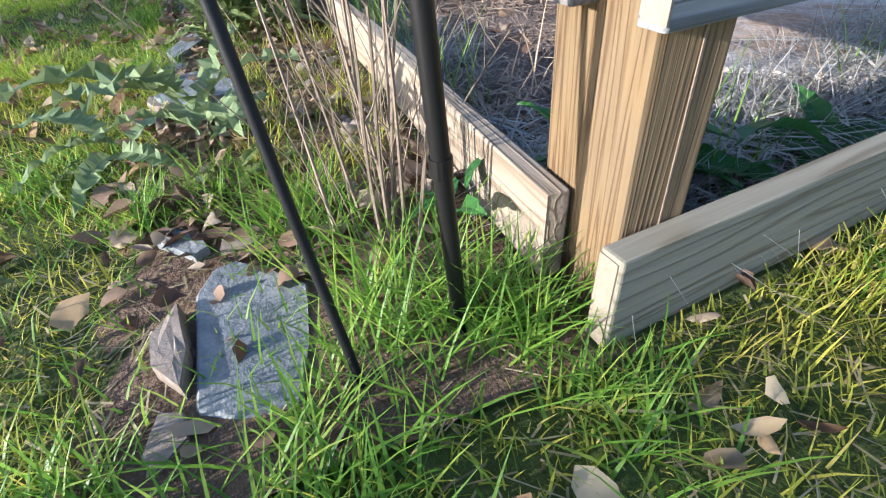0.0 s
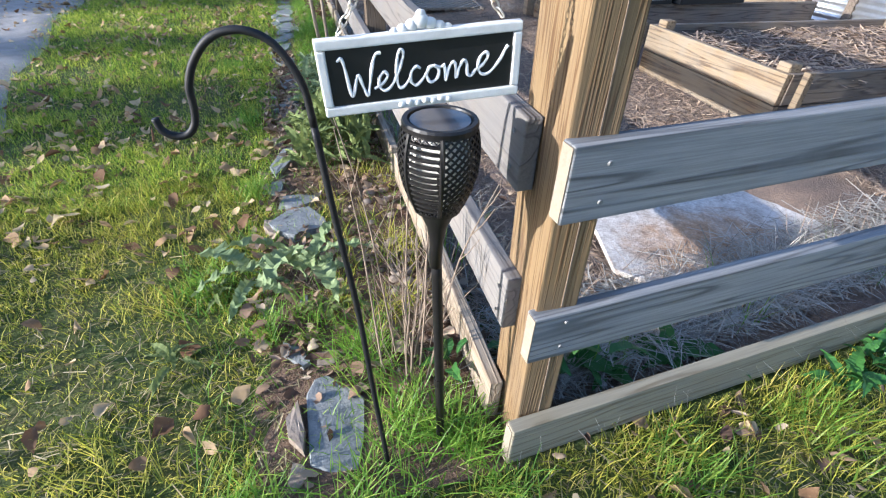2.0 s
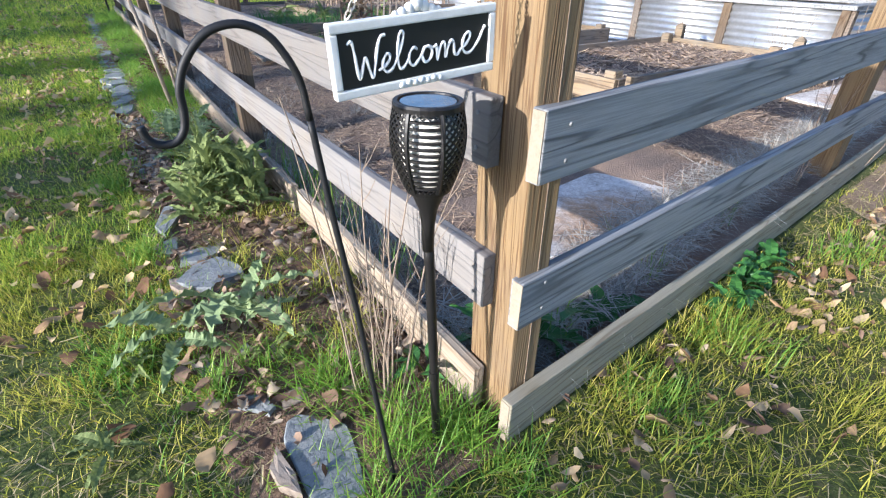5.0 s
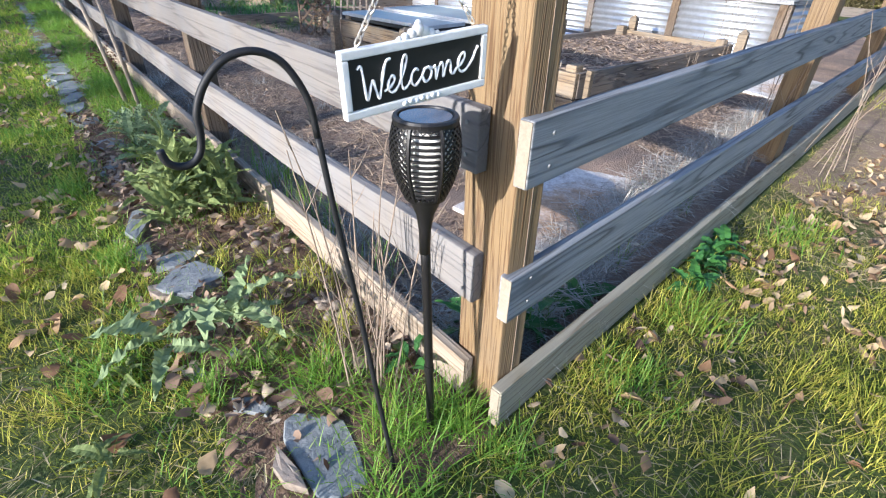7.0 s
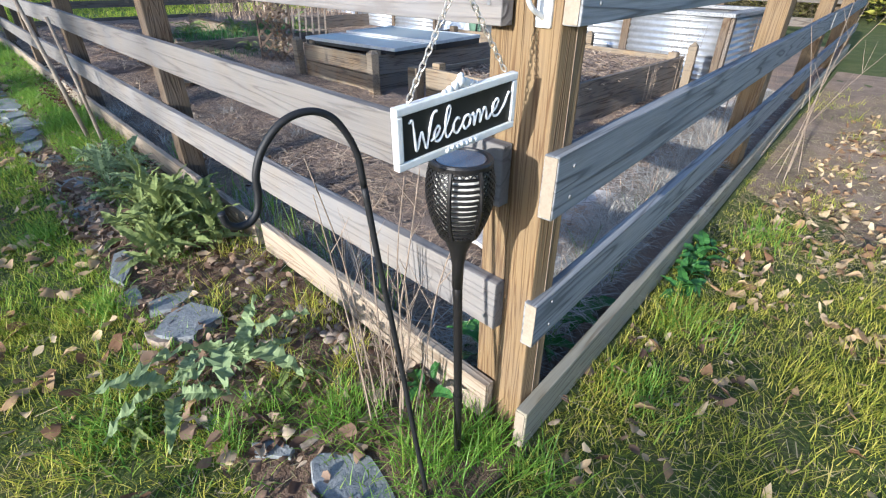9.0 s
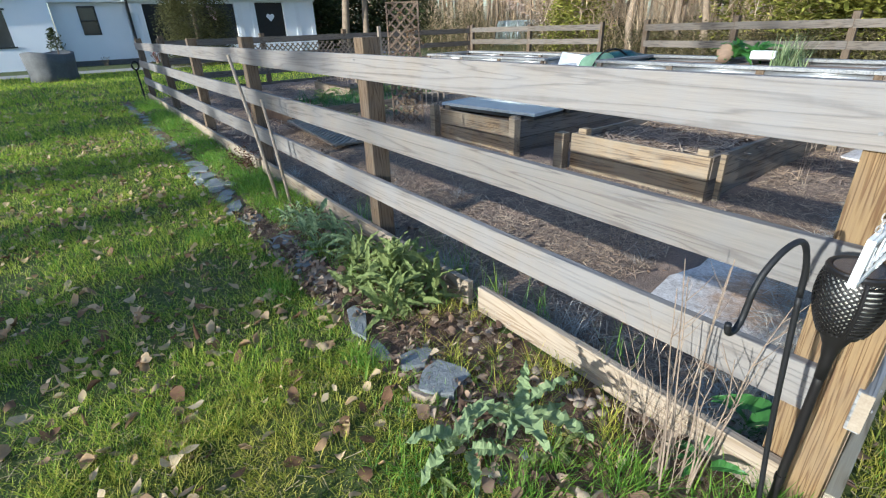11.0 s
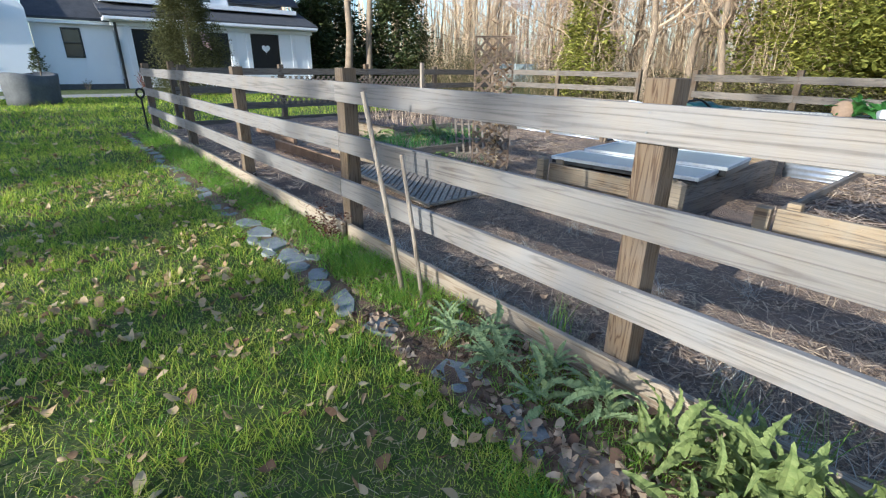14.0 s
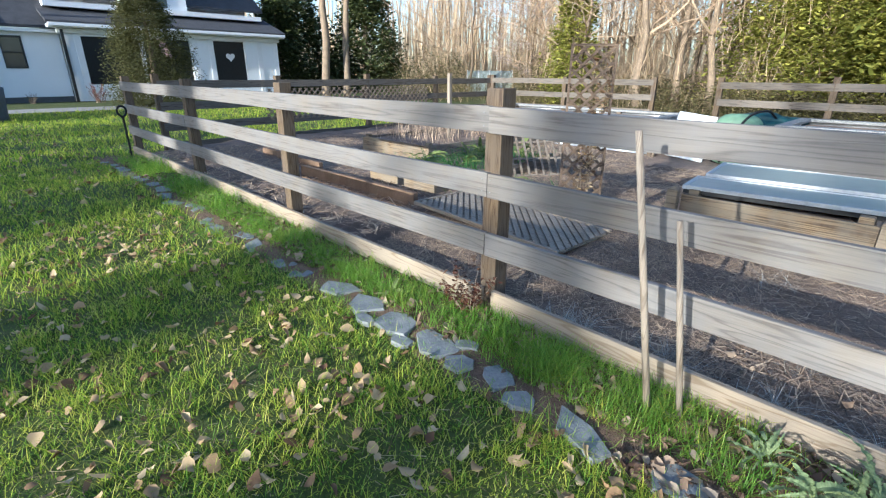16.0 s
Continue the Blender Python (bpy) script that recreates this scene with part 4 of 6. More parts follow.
# ---- raised beds and garden clutter ----
def raised_bed(x0, x1, y0, y1, z0, z1, boards, label, soil=M_MULCH, post_up=0.04, fill=0.06, front=M_BED_Y):
    ob = empty("raised_bed", (x0 + x1) / 2, (y0 + y1) / 2, z0)
    cx, cy = (x0 + x1) / 2, (y0 + y1) / 2
    hx, hy, t = (x1 - x0) / 2, (y1 - y0) / 2, 0.036
    bh = (z1 - z0) / boards
    for k in range(boards):
        a, b = bh * k + 0.002, bh * (k + 1) - 0.003
        j = 0.004 * (k % 2)
        part("side_board", bx(-hx - j, -hx + t - j, -hy, hy, a, b, 0.005), front, ob)
        part("side_board", bx(hx - t, hx, -hy, hy, a, b, 0.005), M_BED_Y, ob)
        part("end_board", bx(-hx + t, hx - t, -hy - j, -hy + t - j, a, b, 0.005), M_BED_X, ob)
        part("end_board", bx(-hx + t, hx - t, hy - t, hy, a, b, 0.005), M_BED_X, ob)
    for sx in (-1, 1):
        for sy in (-1, 1):
            px, py = sx * (hx - t - 0.046), sy * (hy - t - 0.046)
            part("corner_block", bx(px - 0.044, px + 0.044, py - 0.044, py + 0.044, -0.05, z1 - z0 + post_up, 0.012), M_BED_Y, ob)
    bm = bmesh.new()
    n = 14
    g = [[bm.verts.new((-hx + t + (2 * hx - 2 * t) * i / n, -hy + t + (2 * hy - 2 * t) * j / n, z1 - z0 - fill + 0.018 * random.uniform(-1, 1))) for j in range(n + 1)] for i in range(n + 1)]
    for i in range(n):
        for j in range(n):
            bm.faces.new((g[i][j], g[i + 1][j], g[i + 1][j + 1], g[i][j + 1]))
    part("soil", bm, soil, ob, "dry soil and straw", smooth=True)
    return tagged(ob, label, "raised bed", group="raised beds")


random.seed(11)
raised_bed(2.15, 4.55, 1.48, 2.73, 0.06, 0.415, 2, "weathered two-board wooden raised bed, empty and dry", M_DIRT, fill=0.12)
raised_bed(2.15, 4.55, 3.46, 4.74, 0.07, 0.42, 2, "dark weathered wooden raised bed with a glazed cold frame", fill=0.15)
raised_bed(1.55, 4.0, 7.15, 8.35, 0.06, 0.24, 1, "low grey wooden bed with green weeds", fill=0.05)
for x, y0, y1, h, turn in ((1.10, 6.95, 9.15, 0.15, 1.5), (1.40, 9.3, 11.2, 0.12, -2)):
    bm = bx(-0.03, 0.03, 0, y1 - y0, -0.03, h, 0.008)
    for k in range(1, 9):
        bmesh.ops.bisect_plane(bm, geom=bm.verts[:] + bm.edges[:] + bm.faces[:], plane_co=(0, (y1 - y0) * k / 9, 0), plane_no=(0, 1, 0))
    for v in bm.verts:
        v.co.z += 0.022 * noise.noise(Vector((0, v.co.y * 3.0, 4.0))) * (v.co.z > 0.05)
        v.co.x += 0.015 * noise.noise(Vector((3, v.co.y * 2.2, 0)))
    ob = mesh_ob("edging_board", bm, M_RUST)
    ob.matrix_basis = pose(x, y0, 0.06, 0, 0, turn)
    tagged(ob, "rough reddish brown edging board of an old bed", "board")
raised_bed(2.9, 6.6, 8.7, 10.4, 0.06, 0.32, 1, "low grey wooden bed with dry stalks", fill=0.05)

# corner stakes that stand proud of the bed boards, one with a cut pyramid top
def bed_stake(x, y, h, w, top, turn, label):
    bm = bx(-w / 2, w / 2, -w / 2, w / 2, -0.06, h, 0.006)
    if top:
        peak = bm.verts.new((0, 0, h + top))
        rim = [bm.verts.new((a * w * 0.5, b * w * 0.5, h + 0.001)) for a, b in ((-1, -1), (1, -1), (1, 1), (-1, 1))]
        for k in range(4):
            bm.faces.new((rim[k], rim[(k + 1) % 4], peak))
    ob = mesh_ob("bed_stake", bm, M_BED_Y)
    ob.matrix_basis = pose(x, y, 0.06, 0, 0, turn)
    return tagged(ob, label, "stake", group="bed stakes")


bed_stake(2.09, 2.79, 0.36, 0.10, 0.0, 6, "thick grey timber stake at the corner of a raised bed")
bed_stake(2.10, 3.41, 0.40, 0.085, 0.03, -4, "grey timber stake with a pointed top beside a raised bed")
bed_stake(2.10, 4.79, 0.40, 0.085, 0.03, 3, "grey timber stake with a pointed top beside a raised bed")
bed_stake(2.22, 1.42, 0.38, 0.04, 0.0, 0, "yellowish sawn stake at the corner of a raised bed")
bed_stake(4.50, 1.40, 0.46, 0.08, 0.04, 8, "grey timber stake with a pointed top beside a raised bed")
bed_stake(4.60, 2.60, 0.46, 0.08, 0.04, 8, "grey timber stake with a pointed top beside a raised bed")

# cold frame lids: two long framed panels lying side by side, slightly askew
for lx, wid, lift in ((2.19, 0.52, 0.0), (2.74, 0.78, 0.022)):
    lid = empty("cold_frame_lid", lx, 4.76, 0.442 + lift, 6.0)
    L = 1.40
    part("glazing", bx(0.03, wid - 0.03, -L + 0.035, -0.035, 0.030, 0.036), M_GLAZE, lid, "milky translucent sheet")
    for c in (bx(0, wid, -0.035, 0, 0.012, 0.045, 0.004), bx(0, wid, -L, -L + 0.035, 0.012, 0.045, 0.004), bx(0, 0.034, -L + 0.036, -0.036, 0.012, 0.045, 0.004), bx(wid - 0.034, wid, -L + 0.036, -0.036, 0.012, 0.045, 0.004)):
        part("lid_frame", c, M_LIDFRAME, lid)
    part("skirt", bx(0.008, wid - 0.008, -L + 0.008, -0.008, -0.022 - lift, 0.011), M_DARK, lid, "black rubber edge")
    tagged(lid, "white framed glazed lid lying on the cold frame bed", "cold frame", group="cold frame lids")


def corrugated(x0, x1, z0, z1, y, t=0.004, pitch=0.068, amp=0.009):
    """Ribbed sheet whose ribs run level along x."""
    bm = bmesh.new()
    n = int((z1 - z0) / pitch * 8)
    prev = None
    for k in range(n + 1):
        z = z0 + (z1 - z0) * k / n
        yy = y + amp * math.sin(2 * math.pi * (z - z0) / pitch)
        row = [bm.verts.new((x0, yy, z)), bm.verts.new((x1, yy, z)), bm.verts.new((x1, yy + t, z)), bm.verts.new((x0, yy + t, z))]
        if prev:
            for i in range(4):
                bm.faces.new((prev[i], prev[(i + 1) % 4], row[(i + 1) % 4], row[i]))
        prev = row
    return bm


def metal_bed(x0, x1, y0, y1, z0, z1, nx, ny, label, panel=M_GALV):
    ob = empty("metal_bed", (x0 + x1) / 2, (y0 + y1) / 2, z0)
    hx, hy, h = (x1 - x0) / 2, (y1 - y0) / 2, z1 - z0

    def side(length, count, m):
        holder = []
        for k in range(count):
            a, b = -length + 2 * length * k / count, -length + 2 * length * (k + 1) / count
            bm = corrugated(a + 0.04, b - 0.04, 0.02, h - 0.045, 0.01)
            bm.transform(m)
            part("metal_panel", bm, panel, ob, "ribbed galvanised sheet", smooth=True)
        for k in range(count + 1):
            a = -length + 2 * length * k / count
            bm = bx(a - 0.045, a + 0.045, -0.012, 0.06, -0.05, h - 0.042, 0.005)
            bm.transform(m)
            part("upright", bm, M_BED_X if k % 2 else M_POST_OLD, ob)
        bm = bx(-length - 0.05, length + 0.05, -0.045, 0.10, h - 0.04, h, 0.006)
        bm.transform(m)
        part("cap_rail", bm, M_RAIL_X, ob, "flat grey wooden cap")

    side(hx, nx, Matrix.Translation((0, -hy, 0)))
    side(hx, nx, pose(0, hy, 0, 0, 0, 180))
    side(hy, ny, pose(-hx, 0, -0.001, 0, 0, -90))
    side(hy, ny, pose(hx, 0, -0.001, 0, 0, 90))
    part("soil", bx(-hx + 0.08, hx - 0.08, -hy + 0.08, hy - 0.08, h - 0.2, h - 0.08), M_MULCH, ob)
    return tagged(ob, label, "raised bed", group="metal raised beds")


metal_bed(5.2, 6.6, 1.35, 4.75, 0.08, 0.78, 1, 3, "tall ribbed metal bed with grey wooden cap")
metal_bed(6.0, 7.3, 6.6, 10.4, 0.08, 0.70, 1, 3, "shaded ribbed metal bed with wooden cap")

# plywood and boards on the mulch
def board(name, pts, z, t, material, label):
    bm = bmesh.new()
    lo = [bm.verts.new((x, y, z)) for x, y in pts]
    hi = [bm.verts.new((x, y, z + t)) for x, y in pts]
    n = len(pts)
    bm.faces.new(lo[::-1])
    bm.faces.new(hi)
    for k in range(n):
        bm.faces.new((lo[k], lo[(k + 1) % n], hi[(k + 1) % n], hi[k]))
    bmesh.ops.bevel(bm, geom=bm.edges[:], offset=0.004, segments=1, affect="EDGES")
    ob = mesh_ob(name, bm, material)
    return tagged(ob, label, "board")


board("plywood_sheet", [(0.62, 0.56), (0.86, 0.30), (1.21, 0.36), (1.60, 0.49), (1.89, 0.60), (1.86, 0.72), (1.76, 0.96), (1.45, 1.03), (1.17, 0.985), (0.95, 1.04), (0.66, 0.99), (0.69, 0.80)], 0.045, 0.02, M_PLY, "weathered stained plywood sheet lying on the mulch")
board("plywood_sheet", [(4.1, 0.85), (5.2, 0.78), (5.3, 1.22), (4.2, 1.25)], 0.09, 0.02, M_PLY, "weathered pale board lying on the mulch")
board("loose_plank", [(4.75, 1.35), (4.95, 1.33), (5.05, 2.9), (4.88, 2.9)], 0.085, 0.03, M_BED_Y, "grey loose plank on the mulch")


def heap(name, material, x, y, z, sx, sy, sz, seed, label, category):
    rnd = random.Random(seed)
    bm = bmesh.new()
    bmesh.ops.create_icosphere(bm, subdivisions=4, radius=1)
    for v in bm.verts:
        n1 = noise.noise(v.co * 1.6 + Vector((seed, 0, 0)))
        n2 = noise.noise(v.co * 4.5 + Vector((0, seed, 0)))
        v.co *= 1 + 0.28 * n1 + 0.10 * n2
        v.co.z = max(v.co.z, -0.35)
        v.co = Vector((v.co.x * sx, v.co.y * sy, v.co.z * sz))
    ob = mesh_ob(name, bm, material, smooth=True)
    ob.location = (x, y, z)
    return tagged(ob, label, category)


heap("tarpaulin", M_TARP, 6.55, 5.15, 0.62, 0.24, 0.50, 0.20, 4, "rolled dark teal tarpaulin lying on the cart", "tarpaulin")
# tub-shaped garden cart tipped up on its end, with its bent handle
cart = empty("garden_cart", 6.05, 5.45, 0.08)
bm = bmesh.new()
rings = []
for f, d in ((0.72, 0.0), (0.95, 0.02), (1.0, 0.20), (1.06, 0.22), (1.04, 0.235), (0.95, 0.21), (0.90, 0.05), (0.68, 0.03)):
    rings.append([bm.verts.new((d - 0.1, 0.33 * f * math.copysign(abs(math.cos(q)) ** 0.6, math.cos(q)), 0.36 + 0.36 * f * math.copysign(abs(math.sin(q)) ** 0.75, math.sin(q)))) for q in [2 * math.pi * k / 28 for k in range(28)]])
for p, q in zip(rings, rings[1:]):
    for k in range(28):
        bm.faces.new((p[k], p[(k + 1) % 28], q[(k + 1) % 28], q[k]))
bm.faces.new(rings[0][::-1])
bm.faces.new(rings[-1])
tub = part("tub", bm, M_TUBGREEN, cart, "faded green plastic tub", smooth=True)
part("handle", tube(bmesh.new(), smooth_curve([Vector((-0.14, 0.10, 0.05)), Vector((-0.17, -0.02, 0.42)), Vector((-0.10, -0.16, 0.72)), Vector((0.05, -0.34, 0.80)), Vector((0.25, -0.42, 0.70))], 5), 0.016, 8), M_IRON, cart, "bent black metal handle", smooth=True)
for sy in (-0.2, 0.2):
    part("wheel", lathe(bmesh.new(), [(0.02, -0.03), (0.13, -0.03), (0.14, 0.0), (0.13, 0.03), (0.02, 0.03)], 18, 0.24, sy), M_PLASTIC, cart, smooth=True)
tagged(cart, "faded green garden cart tipped up beside the metal beds", "garden cart")
sheeting = bx(-0.02, 0.02, -0.28, 0.28, 0, 0.72, 0.01)
ob = mesh_ob("plastic_sheet", sheeting, M_TUB)
ob.matrix_basis = pose(6.0, 6.1, 0.1, 8, 20, 14)
tagged(ob, "white rigid plastic sheet leaning by the cart", "sheet")


def clay_pot(x, y, z, turn, r=0.14):
    ob = empty("clay_pot", x, y, z)
    ob.matrix_basis = pose(x, y, z, 0, 70, turn)
    part("bowl", lathe(bmesh.new(), [(0.6 * r, 0), (0.95 * r, 1.7 * r), (1.0 * r, 1.7 * r), (1.02 * r, 2 * r), (0.9 * r, 2 * r), (0.55 * r, 0.1 * r)], 20), M_POT, ob, smooth=True)
    return tagged(ob, "pale clay pot lying on its side", "pot")


clay_pot(6.0, 3.30, 0.79, 20, 0.115)

# ---- house ----
HY = 32.0
house = empty("house", 4.0, HY, -0.04)


def hpart(name, x0, x1, y0, y1, z0, z1, material, bevel=0.0, parent=None, label=""):
    return part(name, bx(x0 - 4.0, x1 - 4.0, y0 - HY, y1 - HY, z0 + 0.04, z1 + 0.04, bevel), material, parent or house, label)


def wall_with_holes(name, x0, x1, z0, z1, y, t, holes, material):
    """A wall along x with rectangular openings through it."""
    bm = bmesh.new()
    xs = sorted({x0, x1, *[h[0] for h in holes], *[h[1] for h in holes]})
    zs = sorted({z0, z1, *[h[2] for h in holes], *[h[3] for h in holes]})
    for a, b in zip(xs, xs[1:]):
        for c, d in zip(zs, zs[1:]):
            mx, mz = (a + b) / 2, (c + d) / 2
            if any(h[0] < mx < h[1] and h[2] < mz < h[3] for h in holes):
                continue
            box(bm, a - 4.0, b - 4.0, y - HY, y + t - HY, c + 0.04, d + 0.04)
    bmesh.ops.remove_doubles(bm, verts=bm.verts, dist=0.001)
    return part(name, bm, material, house)


# porch front; dark sheets in its three openings paint the deep shade behind
wall_with_holes("porch_wall", 2.05, 12.30, 0.0, 3.15, HY, 0.25, [(2.75, 5.1, 0.75, 2.85), (5.3, 7.45, 0.75, 2.85), (8.65, 10.35, 0.75, 2.9)], M_HOUSE)
wall_with_holes("house_wall", 2.05, 11.75, 0.0, 6.2, HY + 2.6, 0.25, [(3.2, 4.2, 1.0, 2.4), (8.8, 9.8, 0.2, 2.3)], M_HOUSE)
hpart("porch_floor", 2.05, 11.75, HY + 0.25, HY + 2.6, 0.0, 0.4, M_FOUND)
hpart("porch_ceiling", 2.05, 11.75, HY + 0.25, HY + 2.6, 3.1, 3.2, M_DARK)
for x0, x1, z0, z1 in ((2.75, 5.1, 0.75, 2.85), (5.3, 7.45, 0.75, 2.85), (8.65, 10.35, 0.75, 2.9)):
    win = hpart("screen_frame", x0, x1, HY + 0.10, HY + 0.14, z0, z0 + 0.07, M_DARK)
    hpart("screen", x0, x1, HY + 0.16, HY + 0.17, z0 + 0.07, z1, M_DARK, parent=house, label="dark sheet standing in for the porch shade")
hpart("frieze", 1.9, 12.4, HY - 0.12, HY + 0.1, 2.95, 3.14, M_TRIM, 0.01)
hpart("eave", 1.6, 12.6, HY - 0.45, HY + 2.6, 3.15, 3.30, M_TRIM, 0.01)
hpart("gutter", 1.6, 12.6, HY - 0.58, HY - 0.46, 3.20, 3.34, M_TRIM, 0.02)


def slope(name, x0, x1, y0, y1, z0, z1, material, parent=house, t=0.12):
    bm = bmesh.new()
    vs = [bm.verts.new((x - 4.0, y - HY, z + dz + 0.04)) for dz in (0, t) for x, y, z in ((x0, y0, z0), (x1, y0, z0), (x1, y1, z1), (x0, y1, z1))]
    for f in ((3, 2, 1, 0), (4, 5, 6, 7), (0, 1, 5, 4), (1, 2, 6, 5), (2, 3, 7, 6), (3, 0, 4, 7)):
        bm.faces.new([vs[i] for i in f])
    return part(name, bm, material, parent)


slope("porch_roof", 1.55, 12.65, HY - 0.5, HY + 2.6, 3.31, 4.35, M_ROOF)
hpart("upper_frieze", 1.8, 12.0, HY + 1.0, HY + 2.5, 4.12, 4.35, M_TRIM)
slope("main_roof", 1.2, 12.4, HY + 1.6, HY + 7.0, 4.6, 8.6, M_ROOF)
hpart("dormer", 4.9, 8.0, HY + 1.2, HY + 4.0, 4.3, 6.8, M_HOUSE)
hpart("dormer_window", 5.7, 7.05, HY + 1.15, HY + 1.22, 4.45, 6.0, M_GLASS)
hpart("downpipe", 2.02, 2.14, HY - 0.14, HY - 0.02, 0.0, 3.1, M_DARK, 0.02)
# flag by the porch
bm = bmesh.new()
g = [[bm.verts.new((5.85 - 4 + 0.09 * i + 0.02 * j, -0.3 + 0.05 * math.sin(i * 1.3), 2.95 - 0.12 * j - 0.06 * i)) for j in range(7)] for i in range(6)]
for i in range(5):
    for j in range(6):
        bm.faces.new((g[i][j], g[i + 1][j], g[i + 1][j + 1], g[i][j + 1]))
fl = part("flag", bm, M_FLAG, house, "faded hanging flag cloth")
fl.modifiers.new("thick", "SOLIDIFY").thickness = 0.006

# link between the wings with its small sash window
wall_with_holes("link_wall", -1.2, 2.05, 0.22, 2.95, HY + 0.6, 0.25, [(-0.05, 0.62, 1.5, 2.72)], M_HOUSE)
hpart("foundation", -1.2, 2.05, HY + 0.62, HY + 0.84, -0.04, 0.21, M_FOUND)
w1 = hpart("window", -0.05, 0.62, HY + 0.70, HY + 0.73, 1.5, 2.72, M_GLASS, label="dark sash window")
for b in ((-0.10, 0.67, 1.44, 1.50), (-0.10, 0.67, 2.72, 2.79), (-0.10, -0.05, 1.50, 2.72), (0.62, 0.67, 1.50, 2.72), (-0.05, 0.62, 2.08, 2.13)):
    part("frame_bar", bx(b[0] - 4, b[1] - 4, 0.56, 0.69, b[2] + 0.04, b[3] + 0.04), M_DARK, w1)
hpart("link_eave", -1.3, 2.1, HY + 0.3, HY + 0.9, 2.95, 3.10, M_TRIM, 0.01)
slope("link_roof", -1.3, 2.1, HY + 0.25, HY + 5.0, 3.11, 6.6, M_ROOF)
# gabled wing on the other side
wall_with_holes("wing_wall", -12.0, -1.25, -0.04, 3.15, HY - 0.3, 0.25, [(-5.9, -3.0, 1.05, 2.6)], M_HOUSE)
hpart("wing_side", -1.49, -1.25, HY - 0.05, HY + 4.0, -0.04, 3.15, M_HOUSE)
hpart("wing_window", -5.9, -3.0, HY - 0.18, HY - 0.15, 1.05, 2.6, M_GLASS, label="wide dark window")
for b in ((-6.0, -2.9, 0.98, 1.05), (-6.0, -2.9, 2.6, 2.68)):
    hpart("window_trim", b[0], b[1], HY - 0.34, HY - 0.30, b[2], b[3], M_DARK)
hpart("wing_eave", -12.2, -2.4, HY - 0.7, HY - 0.1, 3.15, 3.32, M_TRIM, 0.01)
bm = bmesh.new()
gv = [bm.verts.new((x - 4, y, z)) for y in (-0.28, -0.05) for x, z in ((-2.45, 3.19), (-1.25, 3.19), (-1.25, 3.5), (-2.45, 5.8))]
for f in ((0, 1, 2, 3), (7, 6, 5, 4), (0, 4, 5, 1), (1, 5, 6, 2), (2, 6, 7, 3), (3, 7, 4, 0)):
    bm.faces.new([gv[i] for i in f])
part("gable", bm, M_HOUSE, house)
slope("wing_roof", -12.3, -2.4, HY - 0.75, HY + 4.5, 3.33, 6.8, M_ROOF)
bm = bmesh.new()
heart = [(0.16 * math.sin(q) ** 3, 0.010 * (13 * math.cos(q) - 5 * math.cos(2 * q) - 2 * math.cos(3 * q) - math.cos(4 * q))) for q in [2 * math.pi * k / 28 for k in range(28)]]
fr, bk = ([bm.verts.new((9.5 - 4 + a * 1.5, d, 2.15 + b * 1.5)) for a, b in heart] for d in (0.02, 0.05))
bm.faces.new(fr)
bm.faces.new(bk[::-1])
for k in range(28):
    bm.faces.new((fr[k], bk[k], bk[(k + 1) % 28], fr[(k + 1) % 28]))
part("wreath", bm, M_TRIM, house, "white heart-shaped door wreath")
for x in (2.62, 7.7, 8.5, 11.2, 12.18):
    hpart("porch_pillar", x - 0.13, x + 0.13, HY - 0.03, HY - 0.002, 0.0, 2.94, M_TRIM, 0.008)
tagged(house, "white two-wing house with dark roofs and a porch", "house")

# log planter on the lawn
planter = empty("log_planter", -1.77, 22.3, -0.05)
bm = lathe(bmesh.new(), [(0.72, 0), (0.70, 0.25), (0.73, 0.6), (0.76, 0.94), (0.66, 0.96), (0.60, 0.86), (0.02, 0.84)], 28)
for v in bm.verts:
    a = math.atan2(v.co.y, v.co.x)
    s = 1 + 0.05 * math.sin(a * 3 + 1) + 0.025 * math.sin(a * 11) + 0.012 * math.sin(a * 23)
    v.co.x *= s
    v.co.y *= s
    v.co.z += 0.05 * math.sin(a * 2)
part("log", bm, M_FOUND, planter, "dark hollow tree stump", smooth=True)
tagged(planter, "dark tree stump planter holding a small conifer", "planter")


# ---- plants: helpers on numpy ----
RNG = np.random.default_rng(7)


def blades(points, lengths, widths, lean, bend=0.6, seg=2):
    """Curved tapering blades: points (n, 3), sizes (n,). Returns verts and triangles."""
    n = len(points)
    az = RNG.uniform(0, 2 * np.pi, n)
    d = np.stack([np.cos(az), np.sin(az), np.zeros(n)], 1)
    s = np.stack([-np.sin(az), np.cos(az), np.zeros(n)], 1)
    le = lean * RNG.uniform(0.2, 1.0, n)
    rows = []
    for k in range(seg + 1):
        t = k / seg
        out = le * t + bend * le * t * t
        up = t * np.sqrt(np.clip(1 - 0.6 * (le * t) ** 2, 0.1, 1)) - 0.25 * bend * le * t * t
        c = points + d * (out * lengths)[:, None] + np.array([0, 0, 1.0]) * (up * lengths)[:, None]
        w = widths * (1 - t ** 1.5) * 0.5
        if k < seg:
            rows.append(c - s * w[:, None])
            rows.append(c + s * w[:, None])
        else:
            rows.append(c)
    m = len(rows)
    verts = np.stack(rows, 1).reshape(-1, 3)
    base = (np.arange(n) * m)[:, None]
    tri = []
    for k in range(seg - 1):
        a = 2 * k
        tri += [[a, a + 1, a + 3], [a, a + 3, a + 2]]
    tri.append([2 * seg - 2, 2 * seg - 1, 2 * seg])
    faces = np.concatenate([base + np.array(t)[None, :] for t in tri], 0)
    return verts, faces


